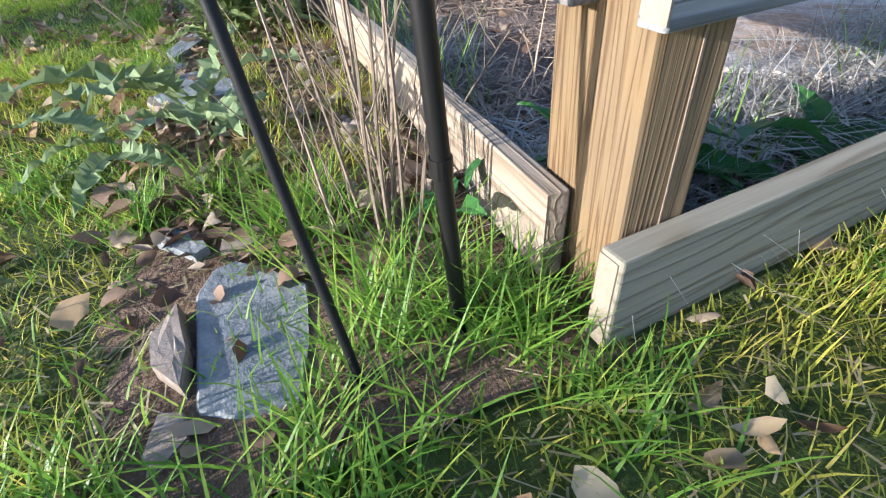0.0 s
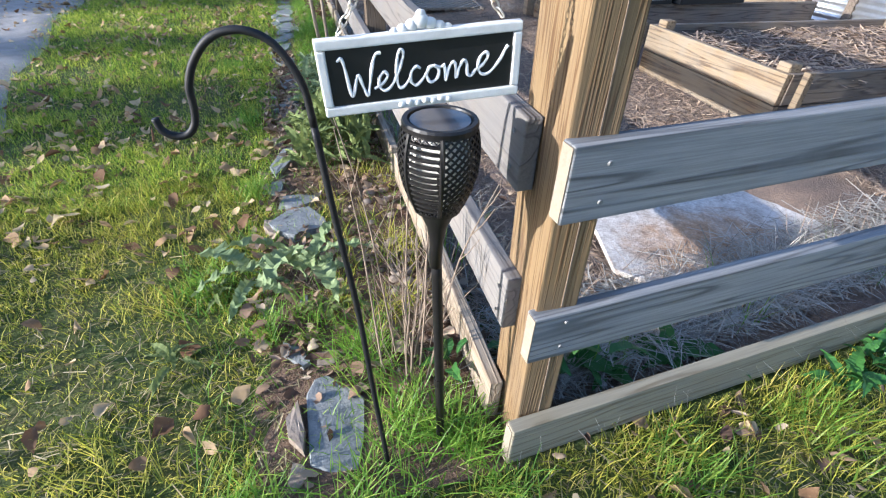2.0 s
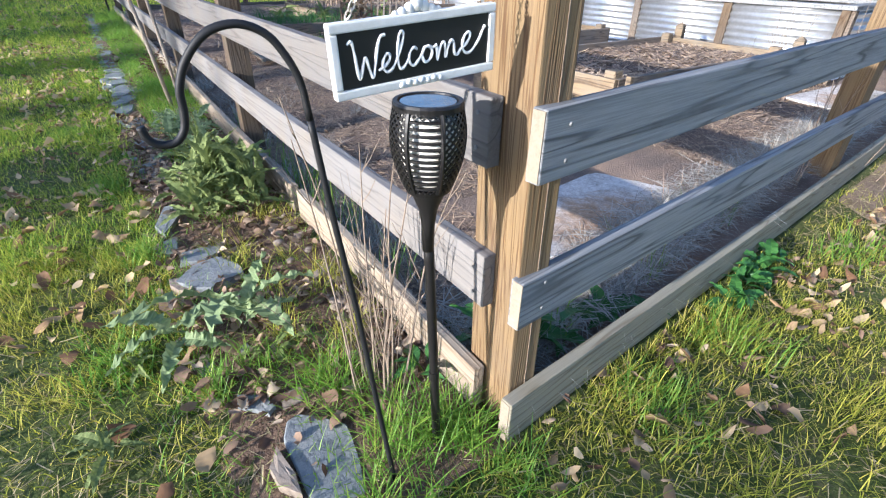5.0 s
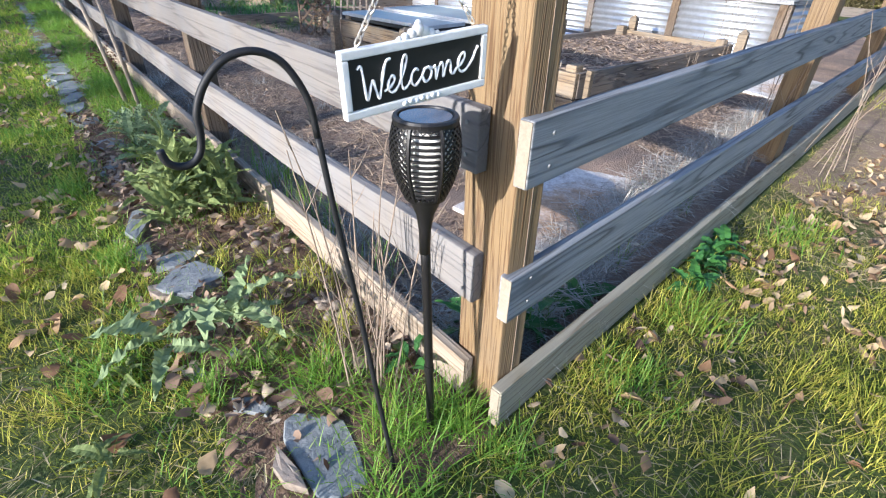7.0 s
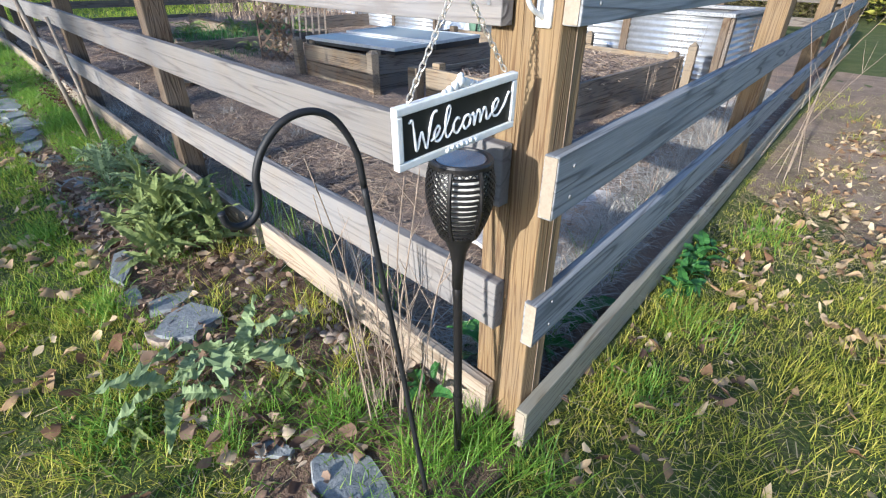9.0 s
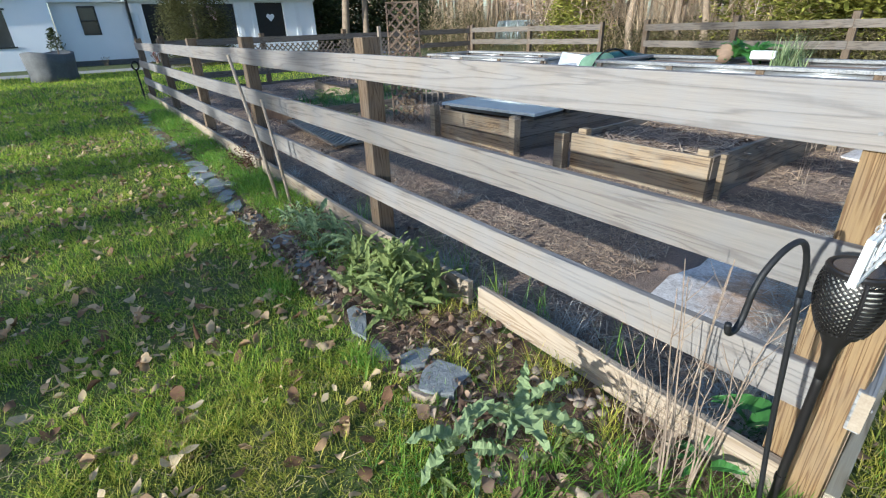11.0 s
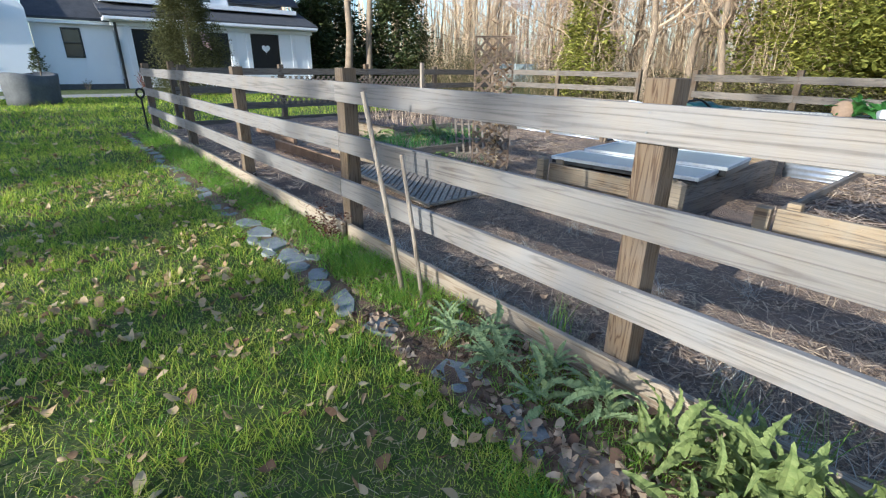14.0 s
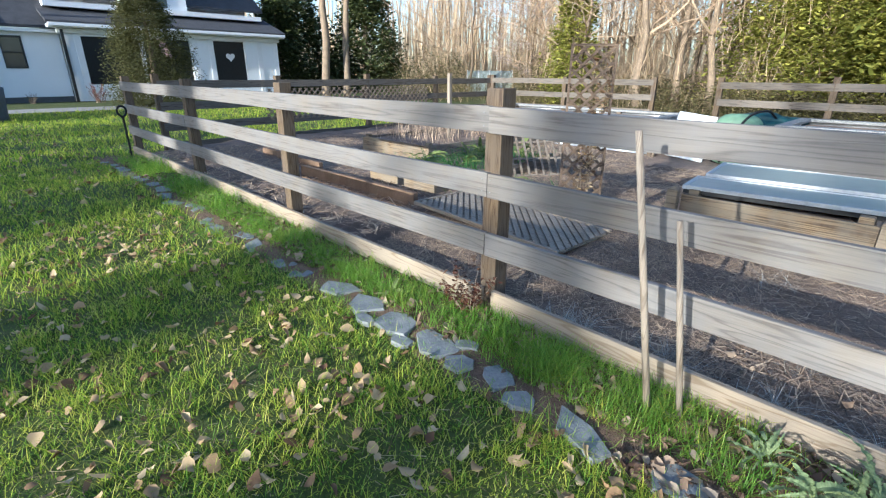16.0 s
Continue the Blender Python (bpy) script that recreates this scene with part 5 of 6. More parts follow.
def vnoise(x, y, s, seed=0.0):
    """Cheap smooth noise from 0 to 1 on arrays."""
    v = (np.sin(x * s + 1.3 + seed) * np.sin(y * s * 1.1 + 2.1 * seed + 0.4) + np.sin((x + y) * s * 1.9 + seed * 3.1) * np.sin((x - y) * s * 1.6 + 0.7)
         + 0.6 * np.sin(x * s * 3.7 + y * s * 2.9 + seed) * np.sin(y * s * 4.3 - x * s * 1.3))
    return np.clip(0.5 + v / 3.2, 0, 1)


def zl(x, y):
    h = 0.012 * np.sin(x * 2.1 + 0.7) * np.sin(y * 1.7) + 0.008 * np.sin(x * 5.3 + y * 4.1)
    return -0.035 + h


def scatter(x0, x1, y0, y1, density):
    n = int((x1 - x0) * (y1 - y0) * density)
    return RNG.uniform(x0, x1, n), RNG.uniform(y0, y1, n)


def stuff(name, parts_, material, label, category, smooth=False):
    vs, fs, o = [], [], 0
    for v, f in parts_:
        vs.append(v)
        fs.append(f + o)
        o += len(v)
    ob = arrays_ob(name, np.concatenate(vs), np.concatenate(fs), material, None, smooth)
    return tagged(ob, label, category, kind="stuff")


# lawn
zones = [(-2.7, -0.58, -0.9, 1.7, 16500, 0.032), (-2.7, -0.58, 1.5, 3.2, 15000, 0.034), (-3.6, -0.58, 3.2, 7.0, 8000, 0.042), (-4.6, -0.55, 7.0, 13.0, 2600, 0.06), (-0.6, 3.6, -1.5, 0.3, 13500, 0.034),
         (3.6, 7.0, -1.6, 0.6, 2500, 0.05), (-9, 1.0, 13.0, 25.2, 500, 0.08), (-2.6, 7.0, -5.0, -1.5, 700, 0.06), (-2.6, -0.6, -1.5, -0.9, 2500, 0.045), (0.9, 12, 13.2, 25.2, 300, 0.09)]
pieces, yellow = [], []
for x0, x1, y0, y1, dens, ln in zones:
    x, y = scatter(x0, x1, y0, y1, dens)
    keep = RNG.random(len(x)) < 0.18 + 1.15 * vnoise(x, y, 2.3) * (0.25 + 1.1 * vnoise(x, y, 9.0, 2.0)) - 0.75 * np.clip((x - 1.4) / 1.4, 0, 1) * (y < 1) * np.clip((y + 1.5) / 0.8, 0, 1)
    keep &= ~((y > -0.005 + 0.085 * x) & (x > -0.01)) | (y > 13)
    keep &= ~((y > -0.01) & (y < 12.9) & (x > -0.6))  | (x > 0)
    keep &= (x > -1.66 - 0.185 * y + 0.10 * RNG.normal(0, 1, len(x))) | (y > 9)
    x, y = x[keep], y[keep]
    l = ln * (0.55 + 0.9 * vnoise(x, y, 11.0, 5.0)) * (0.45 + 0.5 * RNG.random(len(x)) + 1.5 * RNG.random(len(x)) ** 3) * (0.6 + 0.8 * vnoise(x, y, 3.1, 4.0))
    fat = 0.003 if dens > 9000 else (0.004 if dens > 4000 else (0.006 if dens > 1000 else 0.014))
    (yellow if y1 < 1.8 else pieces).append(blades(np.stack([x, y, zl(x, y) - 0.004], 1), l, np.full(len(x), fat) * RNG.uniform(0.7, 1.4, len(x)), 0.9, 0.7))
stuff("lawn_grass", yellow, M_GRASS_YELLOW, "short mossy yellow-green grass near the corner", "grass")
stuff("lawn_grass", pieces, M_GRASS, "short uneven green and yellowish lawn grass", "grass")

# longer tufts at posts, stones and boards
tufts = [(-0.20, 0.18, 0.16, 240, 0.15), (-0.08, 0.10, 0.10, 160, 0.14), (-0.02, -0.06, 0.12, 170, 0.09), (-0.30, 0.45, 0.12, 220, 0.13), (-0.45, 0.62, 0.10, 120, 0.10),
         (-0.35, -0.05, 0.18, 330, 0.10), (-0.60, 0.02, 0.14, 260, 0.10), (-0.58, 0.62, 0.08, 120, 0.09), (-0.22, 4.42, 0.18, 520, 0.16), (-0.20, 4.75, 0.14, 300, 0.14), (-0.25, 6.0, 0.16, 300, 0.14), (-0.25, 8.7, 0.3, 420, 0.22), (-0.2, 9.7, 0.3, 420, 0.22),
         (-0.2, 7.0, 0.2, 280, 0.18), (-0.22, 11.3, 0.35, 500, 0.25), (0.9, -0.04, 0.2, 320, 0.10), (1.9, 0.02, 0.3, 360, 0.11), (0.45, -0.10, 0.2, 300, 0.08), (-0.9, 3.6, 0.2, 300, 0.08), (-0.75, 2.4, 0.15, 260, 0.08), (-0.8, 0.9, 0.2, 300, 0.08),
         (-0.66, 1.55, 0.12, 220, 0.09), (-0.3, 5.5, 0.12, 200, 0.12), (-0.35, 3.55, 0.1, 100, 0.1)]
pieces = []
for cx, cy, r, n, ln in tufts:
    a, rr = RNG.uniform(0, 6.283, n), r * np.sqrt(RNG.random(n)) * RNG.uniform(0.3, 1, n)
    x, y = cx + rr * np.cos(a), cy + rr * np.sin(a) * 1.3
    keep = ~((x > -0.008) & (y > 0.0)) & ~((y > 0.085 * x - 0.005) & (x > 0))
    x, y = x[keep], y[keep]
    pieces.append(blades(np.stack([x, y, zl(x, y)], 1), ln * RNG.uniform(0.45, 1.2, len(x)), RNG.uniform(0.003, 0.006, len(x)), 0.75, 0.7, 3))
x, y = scatter(-0.64, -0.02, 0.05, 12.6, 6500)
x = np.where((x < -0.42) & (y > 1.7), x * 0.5 - 0.03, x)
keep = RNG.random(len(x)) < 1.1 * vnoise(x, y, 3.3, 8.0) ** 2 * np.where((y < 1.65) & (y > 0.4), 0.35, 1.0)
x, y = x[keep], y[keep]
pieces.append(blades(np.stack([x, y, zl(x, y)], 1), RNG.uniform(0.03, 0.09, len(x)) * np.where(y > 3.8, 1.5, 1.0), RNG.uniform(0.003, 0.005, len(x)), 0.9, 0.7, 2))
x, y = scatter(-0.76, -0.545, 0.1, 12.6, 2600)
keep = RNG.random(len(x)) < 0.1 + 1.2 * vnoise(x, y, 4.3, 5.0) ** 2
x, y = x[keep], y[keep]
pieces.append(blades(np.stack([x, y, zl(x, y)], 1), RNG.uniform(0.03, 0.085, len(x)), RNG.uniform(0.003, 0.005, len(x)), 1.0, 0.7, 2))
for y0, y1, dens, ln in ((3.45, 5.2, 5200, 0.11), (5.2, 8.5, 2600, 0.13), (8.5, 12.8, 1300, 0.18)):
    x, y = scatter(-0.42, -0.02, y0, y1, dens)
    keep = RNG.random(len(x)) < 0.35 + 0.9 * vnoise(x, y, 3.9, 1.5)
    x, y = x[keep], y[keep]
    pieces.append(blades(np.stack([x, y, zl(x, y)], 1), ln * RNG.uniform(0.4, 1.2, len(x)), RNG.uniform(0.003, 0.006, len(x)), 0.9, 0.7, 3))
x, y = scatter(-0.64, -0.42, 3.4, 12.6, 1500)
keep = RNG.random(len(x)) < vnoise(x, y, 6.1, 2.5) ** 1.5
x, y = x[keep], y[keep]
pieces.append(blades(np.stack([x, y, zl(x, y)], 1), RNG.uniform(0.03, 0.08, len(x)), RNG.uniform(0.003, 0.005, len(x)), 1.0, 0.7, 2))
stuff("tall_grass", pieces, M_LUSH, "longer bright green grass tufts by the fence", "grass")

pieces = []
for k in range(34):
    cx, cy = RNG.uniform(-0.42, -0.04), RNG.uniform(0.5, 1.65) if k < 22 else RNG.uniform(2.3, 4.6)
    n = int(RNG.integers(14, 40))
    a, rr = RNG.uniform(0, 6.283, n), 0.045 * np.sqrt(RNG.random(n))
    x, y = np.minimum(cx + rr * np.cos(a), -0.01), cy + rr * np.sin(a)
    pieces.append(blades(np.stack([x, y, zl(x, y)], 1), RNG.uniform(0.05, 0.15, n), RNG.uniform(0.002, 0.004, n), 0.9, 0.7, 3))
stuff("strip_grass", pieces, M_GRASS_YELLOW, "golden green grass tufts among leaf litter", "grass")
x, y = scatter(1.62, 3.92, 7.2, 8.3, 420)
p1 = blades(np.stack([x, y, np.full(len(x), 0.18)], 1), RNG.uniform(0.08, 0.30, len(x)), RNG.uniform(0.006, 0.012, len(x)), 0.8, 0.7, 3)
x, y = scatter(1.5, 2.9, 6.2, 7.0, 260)
p2 = blades(np.stack([x, y, np.full(len(x), 0.06)], 1), RNG.uniform(0.06, 0.20, len(x)), RNG.uniform(0.005, 0.010, len(x)), 0.8, 0.7, 3)
stuff("bed_grass", [p1, p2], M_DOCK, "dark green grass growing in and round the low bed", "grass")

# straw and dry stems over the mulch
x, y = scatter(0.06, 3.2, 0.08, 6.5, 6800)
keep = (RNG.random(len(x)) < 0.25 + 1.0 * vnoise(x, y, 1.6, 1.0) ** 2) & (y > 0.085 * x + 0.14) & ~((x > 0.66) & (x < 2.12) & (y > 0.34 + 0.5 * np.abs(x - 1.3) * (x < 1.3)) & (y < 1.2)) & ~((x > 2.1) & (y > 1.4) & (y < 4.8))
x, y = x[keep], y[keep]


def lying(x, y, z, length, width):
    n = len(x)
    a = RNG.uniform(0, 6.283, n)
    d = np.stack([np.cos(a), np.sin(a), RNG.uniform(-0.12, 0.30, n)], 1) * length[:, None] * 0.5
    s = np.stack([-np.sin(a), np.cos(a), RNG.uniform(-0.4, 0.4, n)], 1) * width[:, None] * 0.5
    c = np.stack([x, y, z], 1)
    v = np.stack([c - d - s, c - d + s, c + d + s, c + d - s], 1).reshape(-1, 3)
    f = (np.arange(n) * 4)[:, None] + np.array([[0, 1, 2, 3]])
    return v, f


zg = -0.03 + 0.11 * np.clip((x - 0.05) / 1.7, 0, 1) + 0.004 + 0.012
ob = stuff("straw_mulch", [lying(x, y, zg, RNG.uniform(0.03, 0.14, len(x)), RNG.uniform(0.002, 0.006, len(x)))], M_STRAW, "dry straw and stems scattered on dark mulch", "straw")
tv = []
for x0, x1, y0, y1, dens in ((3.2, 5.2, 0.6, 8.0, 900), (0.1, 6.0, 6.5, 12.4, 420), (2.2, 4.5, 1.5, 2.7, 900)):
    x, y = scatter(x0, x1, y0, y1, dens)
    inbed = (x > 2.16) & (x < 4.52) & (y > 1.5) & (y < 2.68)
    z = np.where(inbed, 0.36, 0.092)
    tv.append(lying(x, y, z, RNG.uniform(0.06, 0.22, len(x)), RNG.uniform(0.005, 0.012, len(x))))
stuff("straw_litter", tv, M_STRAW, "dry straw and stems over the farther mulch and beds", "straw")
x, y = scatter(0.10, 3.0, 0.18, 0.48, 420)
y = y + 0.085 * x
zg = -0.03 + 0.11 * np.clip((x - 0.05) / 1.7, 0, 1)
p1 = blades(np.stack([x, y, zg], 1), RNG.uniform(0.08, 0.22, len(x)), RNG.uniform(0.002, 0.005, len(x)), 1.1, 0.8, 3)
x, y = scatter(0.10, 0.55, 0.3, 9.0, 60)
zg = -0.03 + 0.11 * np.clip((x - 0.05) / 1.7, 0, 1)
p2 = blades(np.stack([x, y, zg], 1), RNG.uniform(0.08, 0.30, len(x)), RNG.uniform(0.002, 0.005, len(x)), 0.7, 0.8, 3)
x, y = scatter(2.9, 6.4, 8.8, 10.3, 120)
p3 = blades(np.stack([x, y, np.full(len(x), 0.28)], 1), RNG.uniform(0.2, 0.65, len(x)), RNG.uniform(0.006, 0.012, len(x)), 0.5, 0.6, 3)
stuff("dry_stalks", [p1, p2, p3], M_STRAW, "dry bleached grass stalks inside the fence", "stalks")

# fallen leaves
def leaves(x, y, z, size):
    """Curled oval leaves, eight triangles each, lying at random tilts."""
    n = len(x)
    prof = np.array([(-0.5, 0, 0), (-0.18, 0.19, 0.05), (0.2, 0.17, 0.05), (0.5, 0, 0.03), (0.2, -0.17, 0.05), (-0.18, -0.19, 0.05), (-0.15, 0, -0.02), (0.2, 0, -0.02)])
    tri = np.array([(0, 6, 1), (1, 6, 7), (1, 7, 2), (2, 7, 3), (3, 7, 4), (4, 7, 6), (4, 6, 5), (5, 6, 0)])
    curl = RNG.uniform(-1.2, 2.2, n)
    wid = RNG.uniform(0.7, 1.5, n)
    P = np.repeat(prof[None], n, 0)
    P[:, :, 1] *= wid[:, None]
    P[:, :, 2] = P[:, :, 2] * curl[:, None] * 2 + 0.35 * curl[:, None] * (P[:, :, 0] ** 2)
    P += RNG.normal(0, 0.045, P.shape)
    P *= size[:, None, None]
    yaw, tx, ty = RNG.uniform(0, 6.283, n), RNG.normal(0, 0.30, n), RNG.normal(0, 0.30, n)
    c, s = np.cos(yaw)[:, None], np.sin(yaw)[:, None]
    X = P[:, :, 0] * c - P[:, :, 1] * s
    Y = P[:, :, 0] * s + P[:, :, 1] * c
    Z = P[:, :, 2] + X * tx[:, None] + Y * ty[:, None]
    v = np.stack([X + x[:, None], Y + y[:, None], Z + z[:, None]], 2).reshape(-1, 3)
    f = ((np.arange(n) * 8)[:, None, None] + tri[None]).reshape(-1, 3)
    return v, f


def litter(x, y, z, size):
    """Dry oblong leaves, rolled across and bent along, each with its own uneven edge."""
    n = len(x)
    T = np.array([0.0, 0.22, 0.5, 0.78, 1.0])
    W = np.array([0.0, 0.62, 0.78, 0.52, 0.0])
    wid = RNG.uniform(0.5, 1.1, n)
    roll = RNG.normal(0.0, 0.75, n)
    bend = RNG.normal(0.25, 0.55, n)
    twist = RNG.normal(0, 0.7, n)
    cols = []
    for k in range(5):
        for sd in ((-1, 0, 1) if 0 < k < 4 else (0,)):
            w = W[k] * wid * RNG.uniform(0.75, 1.2, n) * 0.5
            an = sd * roll * 0.9 + twist * (T[k] - 0.5)
            px = (T[k] - 0.5) * (1 - 0.15 * np.abs(bend)) + RNG.normal(0, 0.02, n)
            py = sd * w * np.cos(an)
            pz = np.abs(sd) * w * np.sin(np.abs(an)) * np.sign(roll) + bend * ((T[k] - 0.5) ** 2 - 0.08) + sd * w * np.sin(twist * (T[k] - 0.5)) + RNG.normal(0, 0.025, n)
            cols.append(np.stack([px, py, pz], 1))
    P = np.stack(cols, 1) * size[:, None, None]
    tri = [(0, 2, 1), (0, 3, 2), (10, 7, 8), (10, 8, 9)]
    for k in (1, 4):
        for i in (0, 1):
            p, q = k + i, k + 3 + i
            tri += [(p, p + 1, q + 1), (p, q + 1, q)]
    tri = np.array(tri)
    yaw, tx, ty = RNG.uniform(0, 6.283, n), RNG.normal(0, 0.35, n), RNG.normal(0, 0.35, n)
    c, sn = np.cos(yaw)[:, None], np.sin(yaw)[:, None]
    X = P[:, :, 0] * c - P[:, :, 1] * sn
    Y = P[:, :, 0] * sn + P[:, :, 1] * c
    Z = P[:, :, 2] + X * tx[:, None] + Y * ty[:, None]
    v = np.stack([X + x[:, None], Y + y[:, None], Z + z[:, None]], 2).reshape(-1, 3)
    f = ((np.arange(n) * 11)[:, None, None] + tri[None]).reshape(-1, 3)
    return v, f


def leaf_zone(x0, x1, y0, y1, dens, sz, hgt, gate=1.9):
    x, y = scatter(x0, x1, y0, y1, dens)
    keep = RNG.random(len(x)) < 0.15 + 1.2 * vnoise(x, y, gate, 6.0) ** 1.5
    x, y = x[keep], y[keep]
    z = zl(x, y) + hgt * RNG.uniform(0.5, 1.2, len(x)) + np.where((x > 0.05) & (y > 0.085 * x), 0.03, 0.0)
    return litter(x, y, z, sz * RNG.uniform(0.5, 1.3, len(x)))


lv = [leaf_zone(*q) for q in ((-2.4, -0.6, 0.2, 4.5, 170, 0.064, 0.032), (-3.6, -0.6, 4.5, 9.0, 140, 0.068, 0.030), (-5, -0.6, 9, 20, 26, 0.085, 0.04), (0.0, 2.6, -1.2, -0.04, 95, 0.056, 0.024), (1.2, 5.2, -1.2, 0.02, 260, 0.058, 0.024), (-0.8, 0.2, -0.5, -0.05, 90, 0.055, 0.024))]
stuff("fallen_leaves", lv, M_LEAF, "curled tan fallen leaves scattered on the grass", "leaves", True)
lv = [leaf_zone(*q) for q in ((-0.66, -0.02, 0.30, 1.7, 900, 0.054, 0.036, 4.0), (-0.64, -0.02, 1.7, 3.3, 850, 0.056, 0.036, 4.0), (-0.60, -0.02, 3.3, 3.9, 900, 0.058, 0.036, 4.0), (-0.42, -0.02, 3.9, 4.4, 500, 0.058, 0.036, 4.0), (-0.44, -0.02, 4.2, 12.4, 420, 0.062, 0.038, 4.0), (-0.62, -0.1, -0.02, 0.45, 260, 0.045, 0.022, 5.0), (0.06, 2.4, 0.2, 6.0, 45, 0.05, 0.045, 2.0), (0.1, 4.0, -0.35, 0.05, 160, 0.055, 0.026, 4.0))]
stuff("leaf_litter", lv, M_LEAF_OLD, "matted brown and grey leaf litter along the fence", "leaves", True)

# small round pebbles by the kick board
rp = random.Random(8)
for k in range(34):
    bm = bmesh.new()
    bmesh.ops.create_icosphere(bm, subdivisions=2, radius=rp.uniform(0.010, 0.022))
    for v in bm.verts:
        v.co = Vector((v.co.x * 1.3, v.co.y, v.co.z * 0.7)) * (1 + 0.25 * noise.noise(v.co * 60 + Vector((k, 0, 0))))
    ob = mesh_ob("pebble", bm, M_STONE_W, smooth=True)
    px, py = rp.uniform(-0.20, -0.03), rp.uniform(0.62, 1.45)
    ob.matrix_basis = pose(px, py, lawn_z(px, py) + 0.020, 0, 0, rp.uniform(0, 360))
    tagged(ob, "small round brownish pebble in the dirt", "pebble", group="pebbles")

# dry thatch between the grass blades
tv = []
for x0, x1, y0, y1, dens in ((-2.4, -0.56, -0.9, 3.2, 1100), (-3.2, -0.56, 3.2, 7.0, 500), (-0.6, 1.6, -1.5, 0.3, 1700), (1.6, 6.5, -1.6, 0.5, 4000), (-0.62, -0.03, 0.1, 6.0, 900)):
    x, y = scatter(x0, x1, y0, y1, dens)
    keep = (RNG.random(len(x)) < 0.25 + 0.9 * vnoise(x, y, 2.9, 3.0)) & ~((y > -0.012 + 0.085 * x) & (x > -0.01)) & ((x > -1.66 - 0.185 * y) | (y > 9))
    x, y = x[keep], y[keep]
    tv.append(lying(x, y, zl(x, y) + RNG.uniform(0.003, 0.016, len(x)), RNG.uniform(0.02, 0.07, len(x)), RNG.uniform(0.0015, 0.0032, len(x))))
stuff("lawn_thatch", tv, M_THATCH, "dry straw-coloured thatch between the grass blades", "dry grass")

# flattened bleached straw behind the front kick board
x, y = scatter(0.12, 5.0, 0.15, 0.62, 5200)
y = y + 0.085 * x
keep = RNG.random(len(x)) < 1.1 - 1.3 * np.clip((y - 0.085 * x - 0.30) / 0.32, 0, 1)
x, y = x[keep], y[keep]
stuff("flattened_straw", [lying(x, y, -0.018 + 0.11 * np.clip((x - 0.05) / 1.7, 0, 1) + RNG.uniform(0.0, 0.05, len(x)), RNG.uniform(0.05, 0.20, len(x)), RNG.uniform(0.002, 0.005, len(x)))], M_DRYGRASS, "flattened bleached grass behind the front kick board", "dry grass")

# bleached dry grass clumps behind the kick boards
pieces = []
rb = random.Random(4)
spots_ = [(rb.uniform(0.12, 3.4), rb.uniform(0.14, 0.42)) for _ in range(130)] + [(0.09 + rb.random() * 0.12, rb.uniform(0.5, 4.8)) for _ in range(26)] + [(rb.uniform(0.3, 2.0), rb.uniform(1.2, 5.5)) for _ in range(14)]
for cx, cy in spots_:
    cy += 0.085 * cx if cy < 0.43 else 0
    n = rb.randint(20, 70)
    a, rr = RNG.uniform(0, 6.283, n), RNG.uniform(0.05, 0.14) * np.sqrt(RNG.random(n))
    x, y = cx + rr * np.cos(a), cy + rr * np.sin(a)
    keep = (x > 0.10) & (y > 0.085 * x + 0.15) & ~((x > 0.75) & (x < 2.0) & (y > 0.5) & (y < 1.15))
    x, y = x[keep], y[keep]
    z = np.array([garden_z(p, q) for p, q in zip(x, y)])
    pieces.append(blades(np.stack([x, y, z], 1), RNG.uniform(0.06, 0.17, len(x)), RNG.uniform(0.0018, 0.004, len(x)), 1.25, 0.9, 3))
stuff("dry_grass", pieces, M_DRYGRASS, "bleached dry grass clumps behind the kick boards", "dry grass")
pieces = []
for cx, cy, n in ((0.14, 1.25, 26), (0.12, 1.55, 30), (0.16, 1.9, 40), (0.12, 2.2, 30), (0.15, 3.0, 30), (0.13, 0.8, 20), (0.4, 0.24, 30), (0.9, 0.30, 30), (1.5, 0.36, 24)):
    a, rr = RNG.uniform(0, 6.283, n), 0.09 * np.sqrt(RNG.random(n))
    x, y = cx + rr * np.cos(a), cy + rr * np.sin(a)
    pieces.append(blades(np.stack([x, y, np.full(n, -0.02)], 1), RNG.uniform(0.10, 0.28, n), RNG.uniform(0.003, 0.006, n), 0.4, 0.7, 3))
stuff("garden_grass", pieces, M_LUSH, "green grass shoots among the mulch", "grass")


